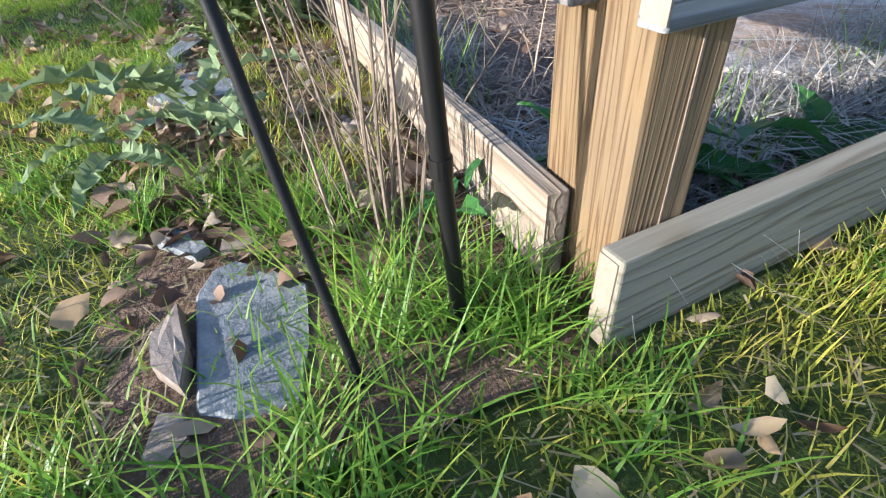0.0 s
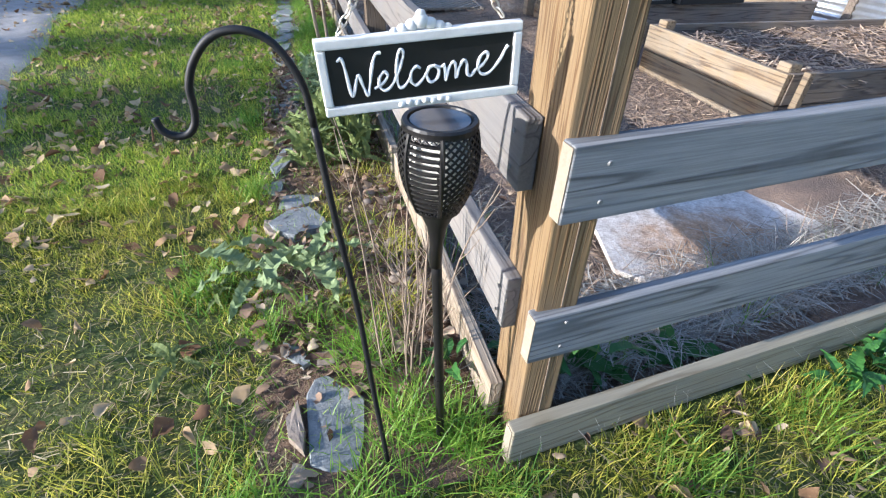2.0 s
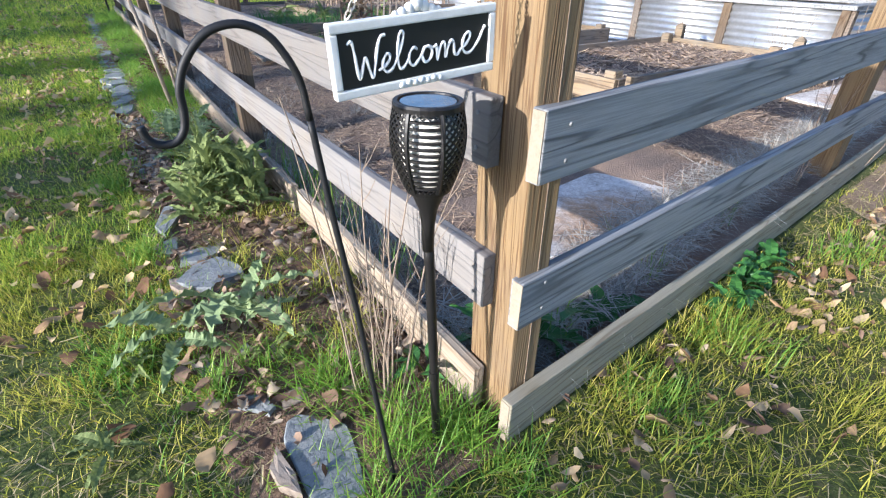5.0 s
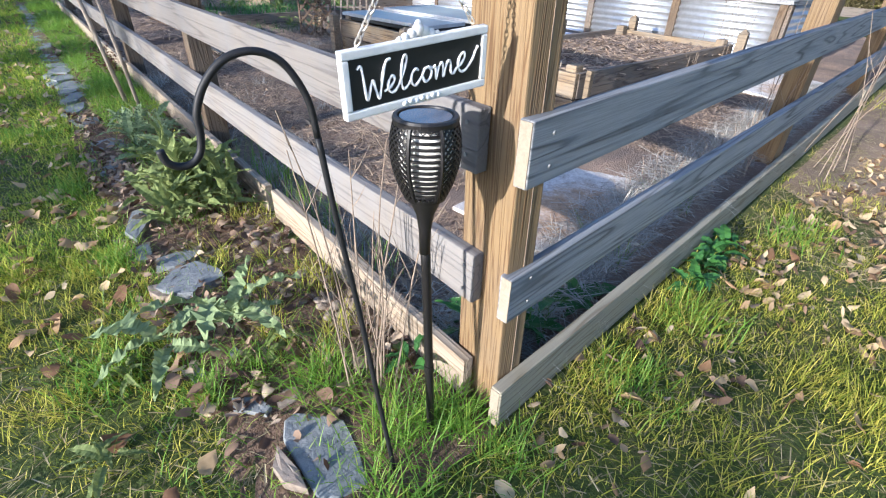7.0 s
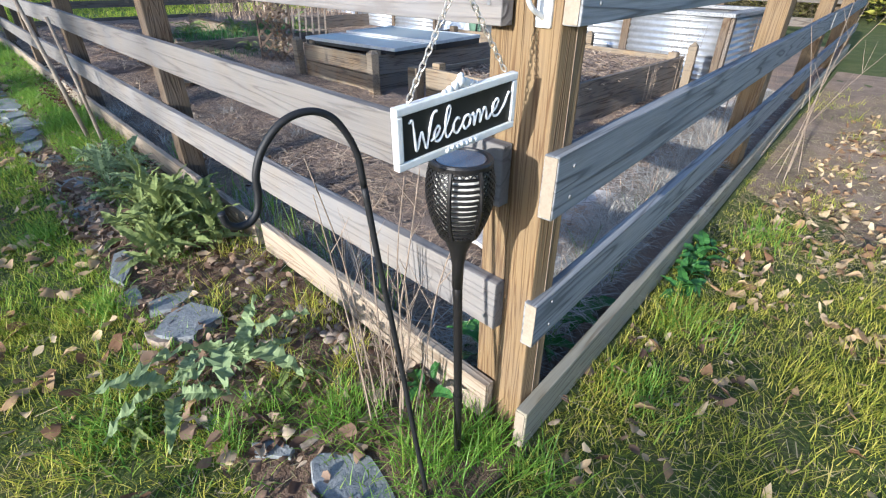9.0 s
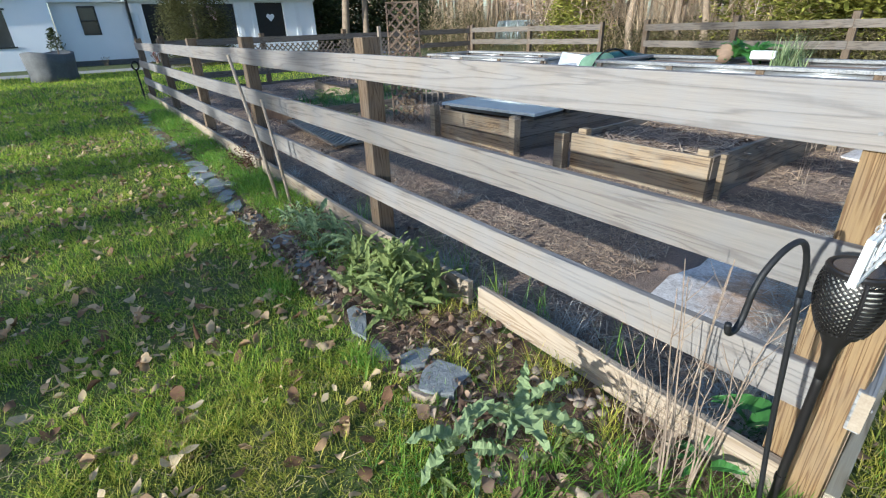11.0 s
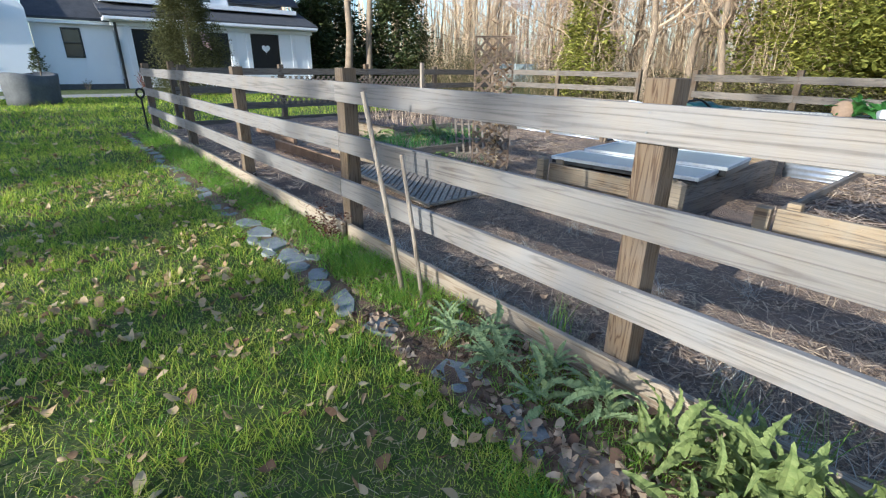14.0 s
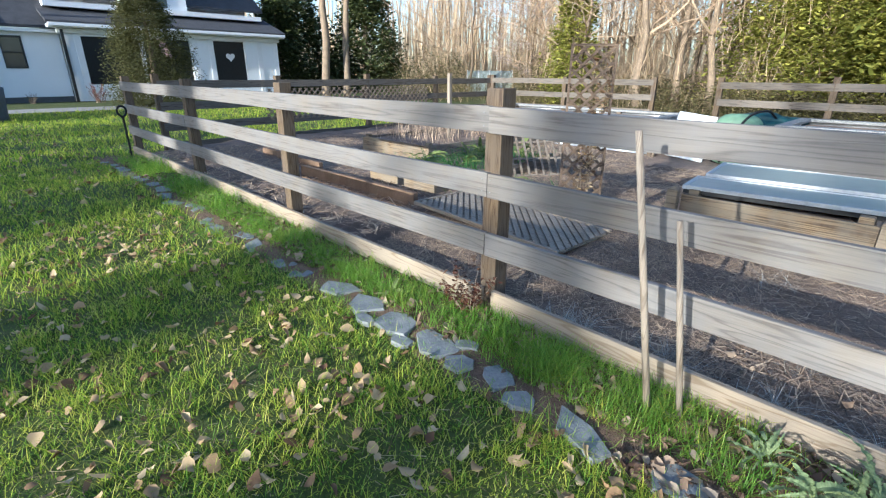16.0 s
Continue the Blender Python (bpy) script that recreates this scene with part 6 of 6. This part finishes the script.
# ---- weeds with single leaves ----
def leaf_mesh(name, width, teeth, droop, material, seed, depth=0.3, wavy=0.03, stalk=0.12):
    """A leaf of length one: toothed or lobed edge, folded midrib, wavy and drooping blade."""
    rnd = random.Random(seed)
    bm = bmesh.new()
    n = 2 * teeth
    rows = []
    for k in range(n + 1):
        t = k / n
        w = width * math.sin(math.pi * (0.04 + 0.94 * t) ** 0.85) ** 0.9
        if t < stalk:
            w = width * 0.08
        elif k % 2 == 0:
            w *= 1 - depth * rnd.uniform(0.7, 1.15)
        back = 0.045 * depth if k % 2 else 0.0
        z = 0.5 * t - droop * t * t
        c = bm.verts.new((t, 0.03 * math.sin(3 * t + seed), z))
        row = [c]
        for sd in (-1, 1):
            ww = w * rnd.uniform(0.8, 1.15) / 2
            row.append(bm.verts.new((t - back + rnd.uniform(-0.01, 0.01), sd * ww + 0.03 * math.sin(3 * t + seed), z + 0.35 * ww + wavy * math.sin(k * 1.7 + sd * 1.3 + seed) * (0.3 + t))))
        rows.append(row)
    for a, b in zip(rows, rows[1:]):
        bm.faces.new((a[1], b[1], b[0], a[0]))
        bm.faces.new((a[0], b[0], b[2], a[2]))
    me = bpy.data.meshes.new(name)
    bm.to_mesh(me)
    bm.free()
    me.materials.append(material)
    return me


KINDS = {
    "rosette": [leaf_mesh("leaf", w, 9, d, M_WEED, k, 0.16, 0.02) for k, (w, d) in enumerate(((0.24, 0.50), (0.28, 0.75), (0.20, 0.95), (0.26, 0.65)))],
    "blue": [leaf_mesh("leaf", w, 10, d, M_WEED_B, 10 + k, 0.28, 0.025) for k, (w, d) in enumerate(((0.20, 0.5), (0.25, 0.75), (0.18, 0.95), (0.27, 0.7)))],
    "thistle": [leaf_mesh("leaf", w, 9, d, M_WEED_B, 20 + k, 0.40, 0.05) for k, (w, d) in enumerate(((0.30, 0.5), (0.36, 0.75), (0.28, 0.6)))],
    "dock": [leaf_mesh("leaf", w, 7, d, M_DOCK, 30 + k, 0.05, 0.02) for k, (w, d) in enumerate(((0.36, 0.6), (0.42, 0.85)))],
}


def weed(kind, x, y, z, size, count, label, upright=0.0, seed=0, spread=0.02):
    """Leaves round a crown; with upright stems the leaves sit at several heights and points."""
    rnd = random.Random(seed)
    ob = empty("weed", x, y, z)
    for k in range(count):
        o = new("leaf", rnd.choice(KINDS[kind]))
        o.parent = ob
        s = size * rnd.uniform(0.45, 1.1)
        up = rnd.uniform(-25, 20) + upright * rnd.uniform(0.2, 1.0)
        r, a = spread * math.sqrt(rnd.random()), rnd.uniform(0, 6.283)
        hgt = 0.015 + upright / 70 * size * rnd.uniform(0, 1.1) * max(0.3, 1 - r * r / (spread * spread + 0.0001))
        o.matrix_basis = pose(r * math.cos(a), r * math.sin(a), hgt, rnd.uniform(-35, 35), -up, k * 137.5 + rnd.uniform(-25, 25)) @ Matrix.Diagonal((s, s * rnd.uniform(0.7, 1.2), s, 1))
    return tagged(ob, label, "weed", group="weeds")


weed("thistle", -0.44, 0.80, 0.0, 0.30, 10, "broad pale-edged lobed weed on leafy dirt", 40, 1)
weed("thistle", -0.62, 0.86, -0.01, 0.24, 6, "broad pale-edged lobed weed on leafy dirt", 15, 2)
weed("rosette", -0.38, 0.66, -0.02, 0.13, 7, "small lobed green weed", 10, 3)
for k, (x, y, s, n) in enumerate([(-0.36, 1.75, 0.19, 34), (-0.22, 1.98, 0.23, 38), (-0.38, 2.05, 0.18, 30), (-0.18, 1.72, 0.20, 34), (-0.26, 2.25, 0.20, 30), (-0.30, 1.88, 0.24, 38), (-0.12, 2.1, 0.20, 26)]):
    weed("rosette", x, y, -0.02, s, n, "dense bushy pale green weed by the kick board", 80, 20 + k, 0.09)
for k, (x, y, s, n) in enumerate([(-0.22, 2.52, 0.21, 26), (-0.36, 2.72, 0.17, 20), (-0.19, 2.80, 0.20, 24), (-0.30, 3.02, 0.19, 24), (-0.16, 3.22, 0.18, 22), (-0.33, 3.34, 0.14, 16), (-0.20, 3.50, 0.15, 16)]):
    weed("blue", x, y, -0.02, s, n, "spreading grey-green rosette weed by the kick board", 50, 40 + k, 0.035)
for k, (x, y) in enumerate([(0.28, 0.24), (0.16, 0.30), (0.36, 0.19), (0.62, 0.19)]):
    weed("dock", x, y, -0.02, 0.19, 7, "glossy dark broad-leaved plant behind the kick board", 35, 60 + k)
weed("dock", -0.05, 0.33, -0.02, 0.13, 5, "glossy dark broad-leaved plant by the kick board", 35, 66)
for k, (x, y) in enumerate([(1.25, 0.03), (1.4, 0.06), (1.1, 0.0), (1.55, 0.07)]):
    weed("dock", x, y, lawn_z(x, y), 0.11, 14, "dark green leafy weed at the kick board", 35, 70 + k, 0.05)
for k, (x, y, s) in enumerate([(-0.85, 0.55, 0.12), (-0.75, 0.85, 0.10), (-0.3, 6.4, 0.16), (-0.25, 8.0, 0.2), (-0.3, 8.9, 0.25), (-0.25, 10.6, 0.25), (-0.2, 11.6, 0.3), (-0.3, 7.3, 0.15), (-0.3, 5.6, 0.13)]):
    weed("rosette", x, y, lawn_z(x, y), s * 0.85, 16, "small leafy green weed in the grass", 25, 80 + k, 0.03)


def twig_shrub(name, x, y, z, stems, height, spread, material, label, seed, r=0.0032, leafmat=None, leafn=0, category="shrub"):
    rnd = random.Random(seed)
    ob = empty(name, x, y, z)
    tips = []
    for k in range(stems):
        a = rnd.uniform(0, 6.283)
        b = Vector((rnd.uniform(-1, 1) * spread * 0.3, rnd.uniform(-1, 1) * spread * 0.3, -0.03))
        h = height * rnd.uniform(0.5, 1.05)
        lean = Vector((math.cos(a), math.sin(a), 0)) * spread * rnd.uniform(0.1, 1.0)
        pts = smooth_curve([b, b + lean * 0.25 + Vector((0, 0, h * 0.35)), b + lean * 0.6 + Vector((rnd.uniform(-0.02, 0.02), rnd.uniform(-0.02, 0.02), h * 0.7)), b + lean + Vector((0, 0, h))], 3)
        bm = tube(bmesh.new(), pts, [r * (1 - 0.75 * i / len(pts)) for i in range(len(pts))], 5)
        for q in range(rnd.randint(2, 5)):
            i = rnd.randint(3, len(pts) - 2)
            aa = rnd.uniform(0, 6.283)
            ll = rnd.uniform(0.08, 0.25) * height * 0.6
            tip = pts[i] + Vector((math.cos(aa) * ll * 0.6, math.sin(aa) * ll * 0.6, ll))
            tube(bm, [pts[i], (pts[i] + tip) / 2 + Vector((0, 0, -0.006)), tip], [r * 0.45, r * 0.35, r * 0.15], 4)
            tips.append(tip)
        tips += pts[2:]
        part("stem", bm, material, ob)
    if leafmat and leafn:
        P = np.array([rnd.choice(tips)[:] for _ in range(leafn)]) + RNG.normal(0, 0.018, (leafn, 3))
        v, f = leaves(P[:, 0], P[:, 1], P[:, 2], RNG.uniform(0.02, 0.045, leafn) * (height / 0.5) ** 0.5)
        arrays_ob("foliage", v, f, leafmat, ob)
    return tagged(ob, label, category)


twig_shrub("bare_shrub", -0.19, 0.36, -0.03, 10, 0.85, 0.20, M_TWIG, "bare upright woody twigs beside the torch", 1, 0.0036)
twig_shrub("bare_shrub", -0.16, 0.42, -0.03, 16, 0.62, 0.26, M_TWIG, "fine tangled grey twigs beside the torch", 9, 0.0014)
twig_shrub("bare_shrub", -0.12, 0.55, -0.03, 9, 0.55, 0.2, M_TWIG, "bare thin twigs by the kick board", 2, 0.0025)
twig_shrub("red_shrub", -0.12, 5.10, -0.03, 16, 0.36, 0.16, M_TWIG, "small dark reddish shrub at a fence post", 3, 0.003, M_RED, 420)
twig_shrub("vine", 2.40, 5.80, 0.06, 10, 1.5, 0.30, M_TWIG, "dry vine with brown leaves on the trellis", 4, 0.005, M_LEAF, 330, "vine")
for k, (x, y, h) in enumerate([(3.2, 1.2, 0.7), (3.6, 1.15, 0.8), (2.9, 0.55, 0.5), (2.2, 0.30, 0.9), (1.0, 1.4, 0.25), (1.5, 2.2, 0.22), (4.3, 1.5, 0.9)]):
    twig_shrub("dry_weed", x, y, garden_z(x, y), 4, h, 0.10, M_TWIG, "single dry stalk standing in the mulch", 30 + k, 0.0025, category="dry weed")
twig_shrub("dry_vine", 2.95, 0.20, 0.0, 7, 1.3, 0.65, M_TWIG, "dry tangled vine over the front fence", 77, 0.0028, category="vine")

twig_shrub("red_bush", 2.75, 30.9, -0.04, 22, 0.85, 0.55, M_TWIG, "small red-leaved bush at the foot of the porch", 61, 0.01, M_REDBUSH, 900)

for k, (x, y, h) in enumerate(((0.4, 31.9, 0.5), (-2.4, 31.2, 0.6), (-7.2, 31.2, 0.6))):
    twig_shrub("foundation_plant", x, y, -0.04, 14, h, 0.35, M_TWIG, "small dark leafy plant at the foot of the house", 300 + k, 0.008, M_CEDAR, 260)
tray = bx(-0.12, 0.12, -0.15, 0.15, 0.0, 0.11, 0.02)
ob = mesh_ob("plastic_tray", tray, M_TUB)
ob.matrix_basis = pose(6.15, 2.86, 0.775, 0, 8, 20)
tagged(ob, "white plastic tray lying on the metal bed", "tray")

# greens in the far beds
for k, (x, y, z, s, n) in enumerate([(6.2, 3.25, 0.74, 0.34, 26), (6.3, 3.0, 0.74, 0.30, 20), (2.0, 7.8, 0.2, 0.3, 20), (2.6, 7.6, 0.2, 0.28, 18), (3.2, 7.9, 0.2, 0.3, 18), (3.6, 7.5, 0.2, 0.25, 16), (2.4, 6.7, 0.08, 0.2, 12)]):
    weed("dock" if k < 2 else "rosette", x, y, z, s, n, "leafy green plant in a raised bed", 45, 200 + k)
for k, (x, y) in enumerate([(6.1, 2.62), (6.25, 2.5)]):
    a = blades(np.repeat(np.array([[0.0, 0.0, 0.0]]), 45, 0) + RNG.normal(0, 0.06, (45, 3)) * np.array([1, 1, 0]), RNG.uniform(0.25, 0.5, 45), RNG.uniform(0.012, 0.02, 45), 0.6, 0.5, 3)
    o = arrays_ob("strap_leaf_plant", a[0], a[1], M_WEED_B)
    o.location = (x, y, 0.70)
    tagged(o, "upright blue-green strap-leaved plant in a bed", "plant")


# ---- trees ----
def limb(bm, rnd, p, d, length, r, depth, tips, sides=6, kink=0.25):
    n = 4
    pts, q, dd = [p.copy()], p.copy(), d.normalized()
    for k in range(n):
        dd = (dd + Vector((rnd.gauss(0, kink), rnd.gauss(0, kink), rnd.gauss(0.05, kink * 0.6)))).normalized()
        q = q + dd * (length / n)
        pts.append(q.copy())
    tube(bm, pts, [r * (1 - 0.55 * k / n) for k in range(n + 1)], sides, cap=False)
    if depth == 0:
        tips.extend(pts[2:])
        return
    for k in range(rnd.randint(3, 4) if depth > 1 else 3):
        i = rnd.randint(2, n)
        a = rnd.uniform(0, 6.283)
        side = Vector((math.cos(a), math.sin(a), rnd.uniform(0.0, 0.7)))
        limb(bm, rnd, pts[i], dd * 0.7 + side * rnd.uniform(0.5, 0.9), length * rnd.uniform(0.45, 0.68), r * 0.45 * rnd.uniform(0.7, 1.0), depth - 1, tips, max(3, sides - 2), kink)


def bare_tree(seed, height, r, buds=0, budmat=None, lean=0.0, first=2):
    rnd = random.Random(seed)
    ob = empty("bare_tree", 0, 0, 0)
    trunk = bmesh.new()
    pts = [Vector((0, 0, -0.2))]
    q = Vector((0, 0, -0.2))
    n = 9
    for k in range(n):
        q = q + Vector((rnd.gauss(lean * 0.1, 0.10), rnd.gauss(0, 0.10), height / n))
        pts.append(q.copy())
    tube(trunk, pts, [r * (1.25 if k == 0 else 1 - 0.8 * k / n) for k in range(n + 1)], 9)
    part("trunk", trunk, M_BARK, ob, smooth=True)
    bm, tips = bmesh.new(), []
    for k in range(first, n + 1):
        for _ in range(rnd.randint(1, 3)):
            a = rnd.uniform(0, 6.283)
            limb(bm, rnd, pts[k], Vector((math.cos(a), math.sin(a), rnd.uniform(0.2, 0.9))), height * rnd.uniform(0.16, 0.30) * (1.15 - 0.5 * k / n), r * 0.38 * (1 - 0.6 * k / n), 2, tips, 5)
    part("crown", bm, M_BRANCH, ob, "fine bare branches")
    if buds:
        T = np.array([t[:] for t in tips])
        P = T[RNG.integers(0, len(T), buds)] + RNG.normal(0, 0.14, (buds, 3))
        v, f = leaves(P[:, 0], P[:, 1], P[:, 2], RNG.uniform(0.035, 0.085, buds))
        arrays_ob("foliage", v, f, budmat or M_BUD, ob)
    return tagged(ob, "tall bare woodland tree with pale bark", "tree", group="woodland trees")


def evergreen(name, x, y, h, w, material, label, n=9000, seed=0, fat=0.10, z0=0.2, shape=1.0, cl=260):
    """Conical crown of many small drooping sprays round a trunk, with gaps and an uneven outline."""
    ob = empty(name, x, y, -0.04)
    part("trunk", tube(bmesh.new(), [(0, 0, 0), (0.03, 0, h * 0.5), (0, 0.02, h * 0.92)], [0.03 * h, 0.02 * h, 0.004 * h], 8), M_BARK, ob)
    rg = np.random.default_rng(seed + 5)
    ct = rg.random(cl) ** 1.2
    ca = rg.uniform(0, 6.283, cl)
    cr = w * 0.5 * (1 - ct ** shape) ** 0.75 * rg.uniform(0.45, 1.08, cl) + 0.03 * w
    cen = np.stack([cr * np.cos(ca), cr * np.sin(ca), z0 + (h - z0) * ct], 1)
    idx = rg.integers(0, cl, n)
    spread = 0.085 * w * (1.15 - 0.7 * ct[idx])
    P = cen[idx] + rg.normal(0, 1, (n, 3)) * spread[:, None]
    P[:, 2] = np.maximum(P[:, 2], 0.08)
    v, f = leaves(P[:, 0], P[:, 1], P[:, 2], fat * rg.uniform(0.6, 1.4, n))
    o = arrays_ob("crown", v, f, material, ob)
    return tagged(ob, label, "tree")


evergreen("cedar_tree", 4.0, 26.3, 4.4, 2.7, M_CEDAR_SUN, "dense cedar in front of the porch, coloured sunlit olive green", 48000, 1, 0.075, 0.2, 2.6, 420)
evergreen("dwarf_conifer", -1.42, 22.3, 0.85, 0.5, M_CEDAR, "small conifer growing in the stump planter", 700, 2, 0.07)
bpy.data.objects["dwarf_conifer"].location.z = 0.82
evergreen("cedar_tree", 17.2, 15.0, 6.4, 2.5, M_YELLOWGREEN, "slim sunlit cedar at the edge of the woods", 9000, 3, 0.16)
evergreen("pine_tree", 22.3, 6.4, 11.5, 7.0, M_YELLOWGREEN, "big sunlit yellow-green evergreen beyond the fence", 76000, 4, 0.19, 1.0, 1.8, 170)
evergreen("pine_tree", 20.0, 2.6, 11.0, 7.5, M_YELLOWGREEN, "big sunlit yellow-green evergreen beyond the fence", 76000, 5, 0.19, 1.0, 1.8, 170)
evergreen("holly_tree", 16.2, 37.5, 9.0, 6.5, M_CEDAR, "dark dense evergreen beside the house", 13000, 6, 0.30, 0.3)
evergreen("holly_tree", 20.5, 34.5, 8.0, 6.0, M_CEDAR, "dark dense evergreen beside the house", 12000, 7, 0.30, 0.3)
evergreen("holly_tree", 13.8, 34.8, 6.0, 4.2, M_CEDAR, "dark dense evergreen beside the house", 9000, 8, 0.26, 0.2)

protos = [bare_tree(100 + k, h, r, b) for k, (h, r, b) in enumerate([(11, 0.12, 3500), (13, 0.14, 1500), (9, 0.09, 4500), (12, 0.11, 2500), (14, 0.15, 1500)])]
blossom = bare_tree(140, 8.5, 0.10, 15000, M_BLOSSOM, first=1)
blossom.name = "blossom_tree"
blossom.matrix_basis = pose(19.6, 18.9, -0.04)
tagged(blossom, "slender tree covered in pale pinkish blossom", "tree")
for seed, x, y, r in ((151, 10.2, 23.5, 0.20), (152, 11.1, 23.2, 0.17)):
    tall = bare_tree(seed, 13.0, r, 600, first=5)
    tall.matrix_basis = pose(x, y, -0.04)
    tagged(tall, "tall straight pale grey trunk before dark evergreens", "tree", group="woodland trees")
protos[0].matrix_basis = pose(24.0, 30.5, -0.04)
protos[1].matrix_basis = pose(27.5, 22.0, -0.04, 0, 0, 40)
protos[2].matrix_basis = pose(19.5, 19.0, -0.04)
protos[3].matrix_basis = pose(17.5, 12.5, -0.04)
protos[4].matrix_basis = pose(18.5, 11.0, -0.04, 0, 0, 70)
rt = random.Random(21)
spots = [(17.0, 14.3), (16.3, 11.6), (19.5, 13.4), (20.5, 12.0), (22.0, 15.5), (23.5, 19.0), (18.8, 16.8), (17.9, 9.6), (21.4, 10.2)]
for k in range(46):
    a = rt.uniform(radians(2), radians(52))
    d = rt.uniform(26, 44) + (8 if 0.68 < a < 0.84 else 0)
    spots.append((d * math.cos(a), d * math.sin(a)))
for k, (x, y) in enumerate(spots):
    copy_thing(protos[rt.randrange(5)], pose(x, y, -0.04, rt.uniform(-4, 4), rt.uniform(-4, 4), rt.uniform(0, 360)))


def glade(x, y):
    """False inside the open ground round the greenhouse and before the dark evergreens."""
    a = np.degrees(np.arctan2(x + 1.9, y - 2.0))
    d = np.hypot(x + 1.9, y - 2.0)
    return (a > 38) & ~((a > 44.5) & (a < 50) & (d < 35.5) & (d > 21.5))


def thicket(x0, x1, y0, y1, n, h, material, name, label):
    x, y = RNG.uniform(x0, x1, n), RNG.uniform(y0, y1, n)
    open_ = glade(x, y)
    x, y, n = x[open_], y[open_], int(open_.sum())
    hh = h * (0.35 + 0.75 * vnoise(x, y, 0.5, 3.0))
    z = RNG.random(n) ** 1.25 * hh
    v, f = leaves(x, y, z, RNG.uniform(0.06, 0.14, n))
    m = n // 12
    bx_, by_ = RNG.uniform(x0, x1, m), RNG.uniform(y0, y1, m)
    hb = h * (0.35 + 0.75 * vnoise(bx_, by_, 0.5, 3.0))
    w, g = blades(np.stack([bx_, by_, np.zeros(m)], 1), hb * RNG.uniform(0.5, 1.15, m), RNG.uniform(0.006, 0.016, m), 0.8, 0.5, 3)
    return stuff(name, [(v, f), (w, g)], material, label, "undergrowth")


thicket(15.5, 26, 17.5, 29, 34000, 2.6, M_OLIVE, "undergrowth", "brown and olive undergrowth along the woods")
thicket(15.5, 26, 3, 17.5, 40000, 1.3, M_OLIVE, "undergrowth", "brown and olive undergrowth along the woods")
thicket(26, 44, -4, 44, 30000, 6.5, M_BUD, "far_thicket", "pale budding thicket deep in the woods")
# twiggy saplings and side branches that catch the low sun
m = 60000
a = RNG.uniform(radians(-4), radians(68), m)
d = RNG.uniform(19, 40, m)
x, y, z = d * np.cos(a), d * np.sin(a), RNG.random(m) ** 1.2 * 9.0
keep = (x > 15.5) & glade(x, y) & (vnoise(x, y, 0.55, 2.0) > 0.36)
x, y, z = x[keep], y[keep], z[keep]
stuff("twiggy_saplings", [blades(np.stack([x, y, z - 0.3], 1), RNG.uniform(0.5, 1.9, len(x)), RNG.uniform(0.008, 0.022, len(x)), 1.3, 0.5, 3)], M_PALETWIG, "fine sunlit twigs of the budding woods", "twigs")
# small greenhouse in the clearing: hoops under a milky sheet
gh = empty("greenhouse", 24.2, 25.6, -0.04, -47)
for k in range(5):
    hoop = [(-1.5 + 0.75 * k, 0.8 * math.cos(q), 1.55 * math.sin(q) ** 0.7) for q in [math.pi * i / 12 for i in range(13)]]
    part("hoop", tube(bmesh.new(), hoop, 0.03, 6), M_TRIM, gh)
bm = bmesh.new()
arc = [[bm.verts.new((px, 0.78 * math.cos(q), 1.52 * math.sin(q) ** 0.7)) for q in [math.pi * i / 12 for i in range(13)]] for px in (-1.5, 1.5)]
for i in range(12):
    bm.faces.new((arc[0][i], arc[0][i + 1], arc[1][i + 1], arc[1][i]))
cover = part("cover", bm, M_GLAZE, gh, "milky plastic cover")
cover.modifiers.new("thick", "SOLIDIFY").thickness = 0.01
tagged(gh, "small pale hoop greenhouse in a clearing by the woods", "greenhouse")
# far wood: fine upright stems with sky between
m = 1700
a = RNG.uniform(radians(-12), radians(75), m)
d = RNG.uniform(44, 75, m)
w, g = blades(np.stack([d * np.cos(a), d * np.sin(a), np.zeros(m)], 1), RNG.uniform(6, 15, m), RNG.uniform(0.08, 0.28, m), 0.14, 0.3, 3)
stuff("far_woods", [(w, g)], M_PALETWIG, "bare pale trunks of the far woods", "woods")
# unseen trees added sunward to break the low sun into bands over the lawn
for k, (x, y, h, w, z0, n, shape) in enumerate(((-34, -0.1, 9.08, 2.2, 0.4, 6000, 4.0), (-34, -3.4, 9.28, 0.9, 0.5, 1500, 8.0), (-34, 3.75, 9.5, 1.8, 0.5, 4000, 4.0), (-33, 7.2, 10.2, 3.2, 0.5, 4500, 2.5), (-35, 1.5, 17.0, 3.6, 9.6, 500, 2.5),
                                               (-34, 12.2, 9.8, 3.0, 0.6, 2500, 2.5), (-33, 9.8, 10.4, 4.6, 0.6, 3000, 2.5), (-32, 15.0, 10, 5.5, 0.6, 3000, 2.5), (-36, 20.5, 10.5, 6.0, 0.6, 3000, 2.5))):
    evergreen("roadside_pine", x, y, h, w, M_CEDAR, "unseen tree added to cast shade bands on the lawn", n, 40 + k, 0.42, z0, shape)
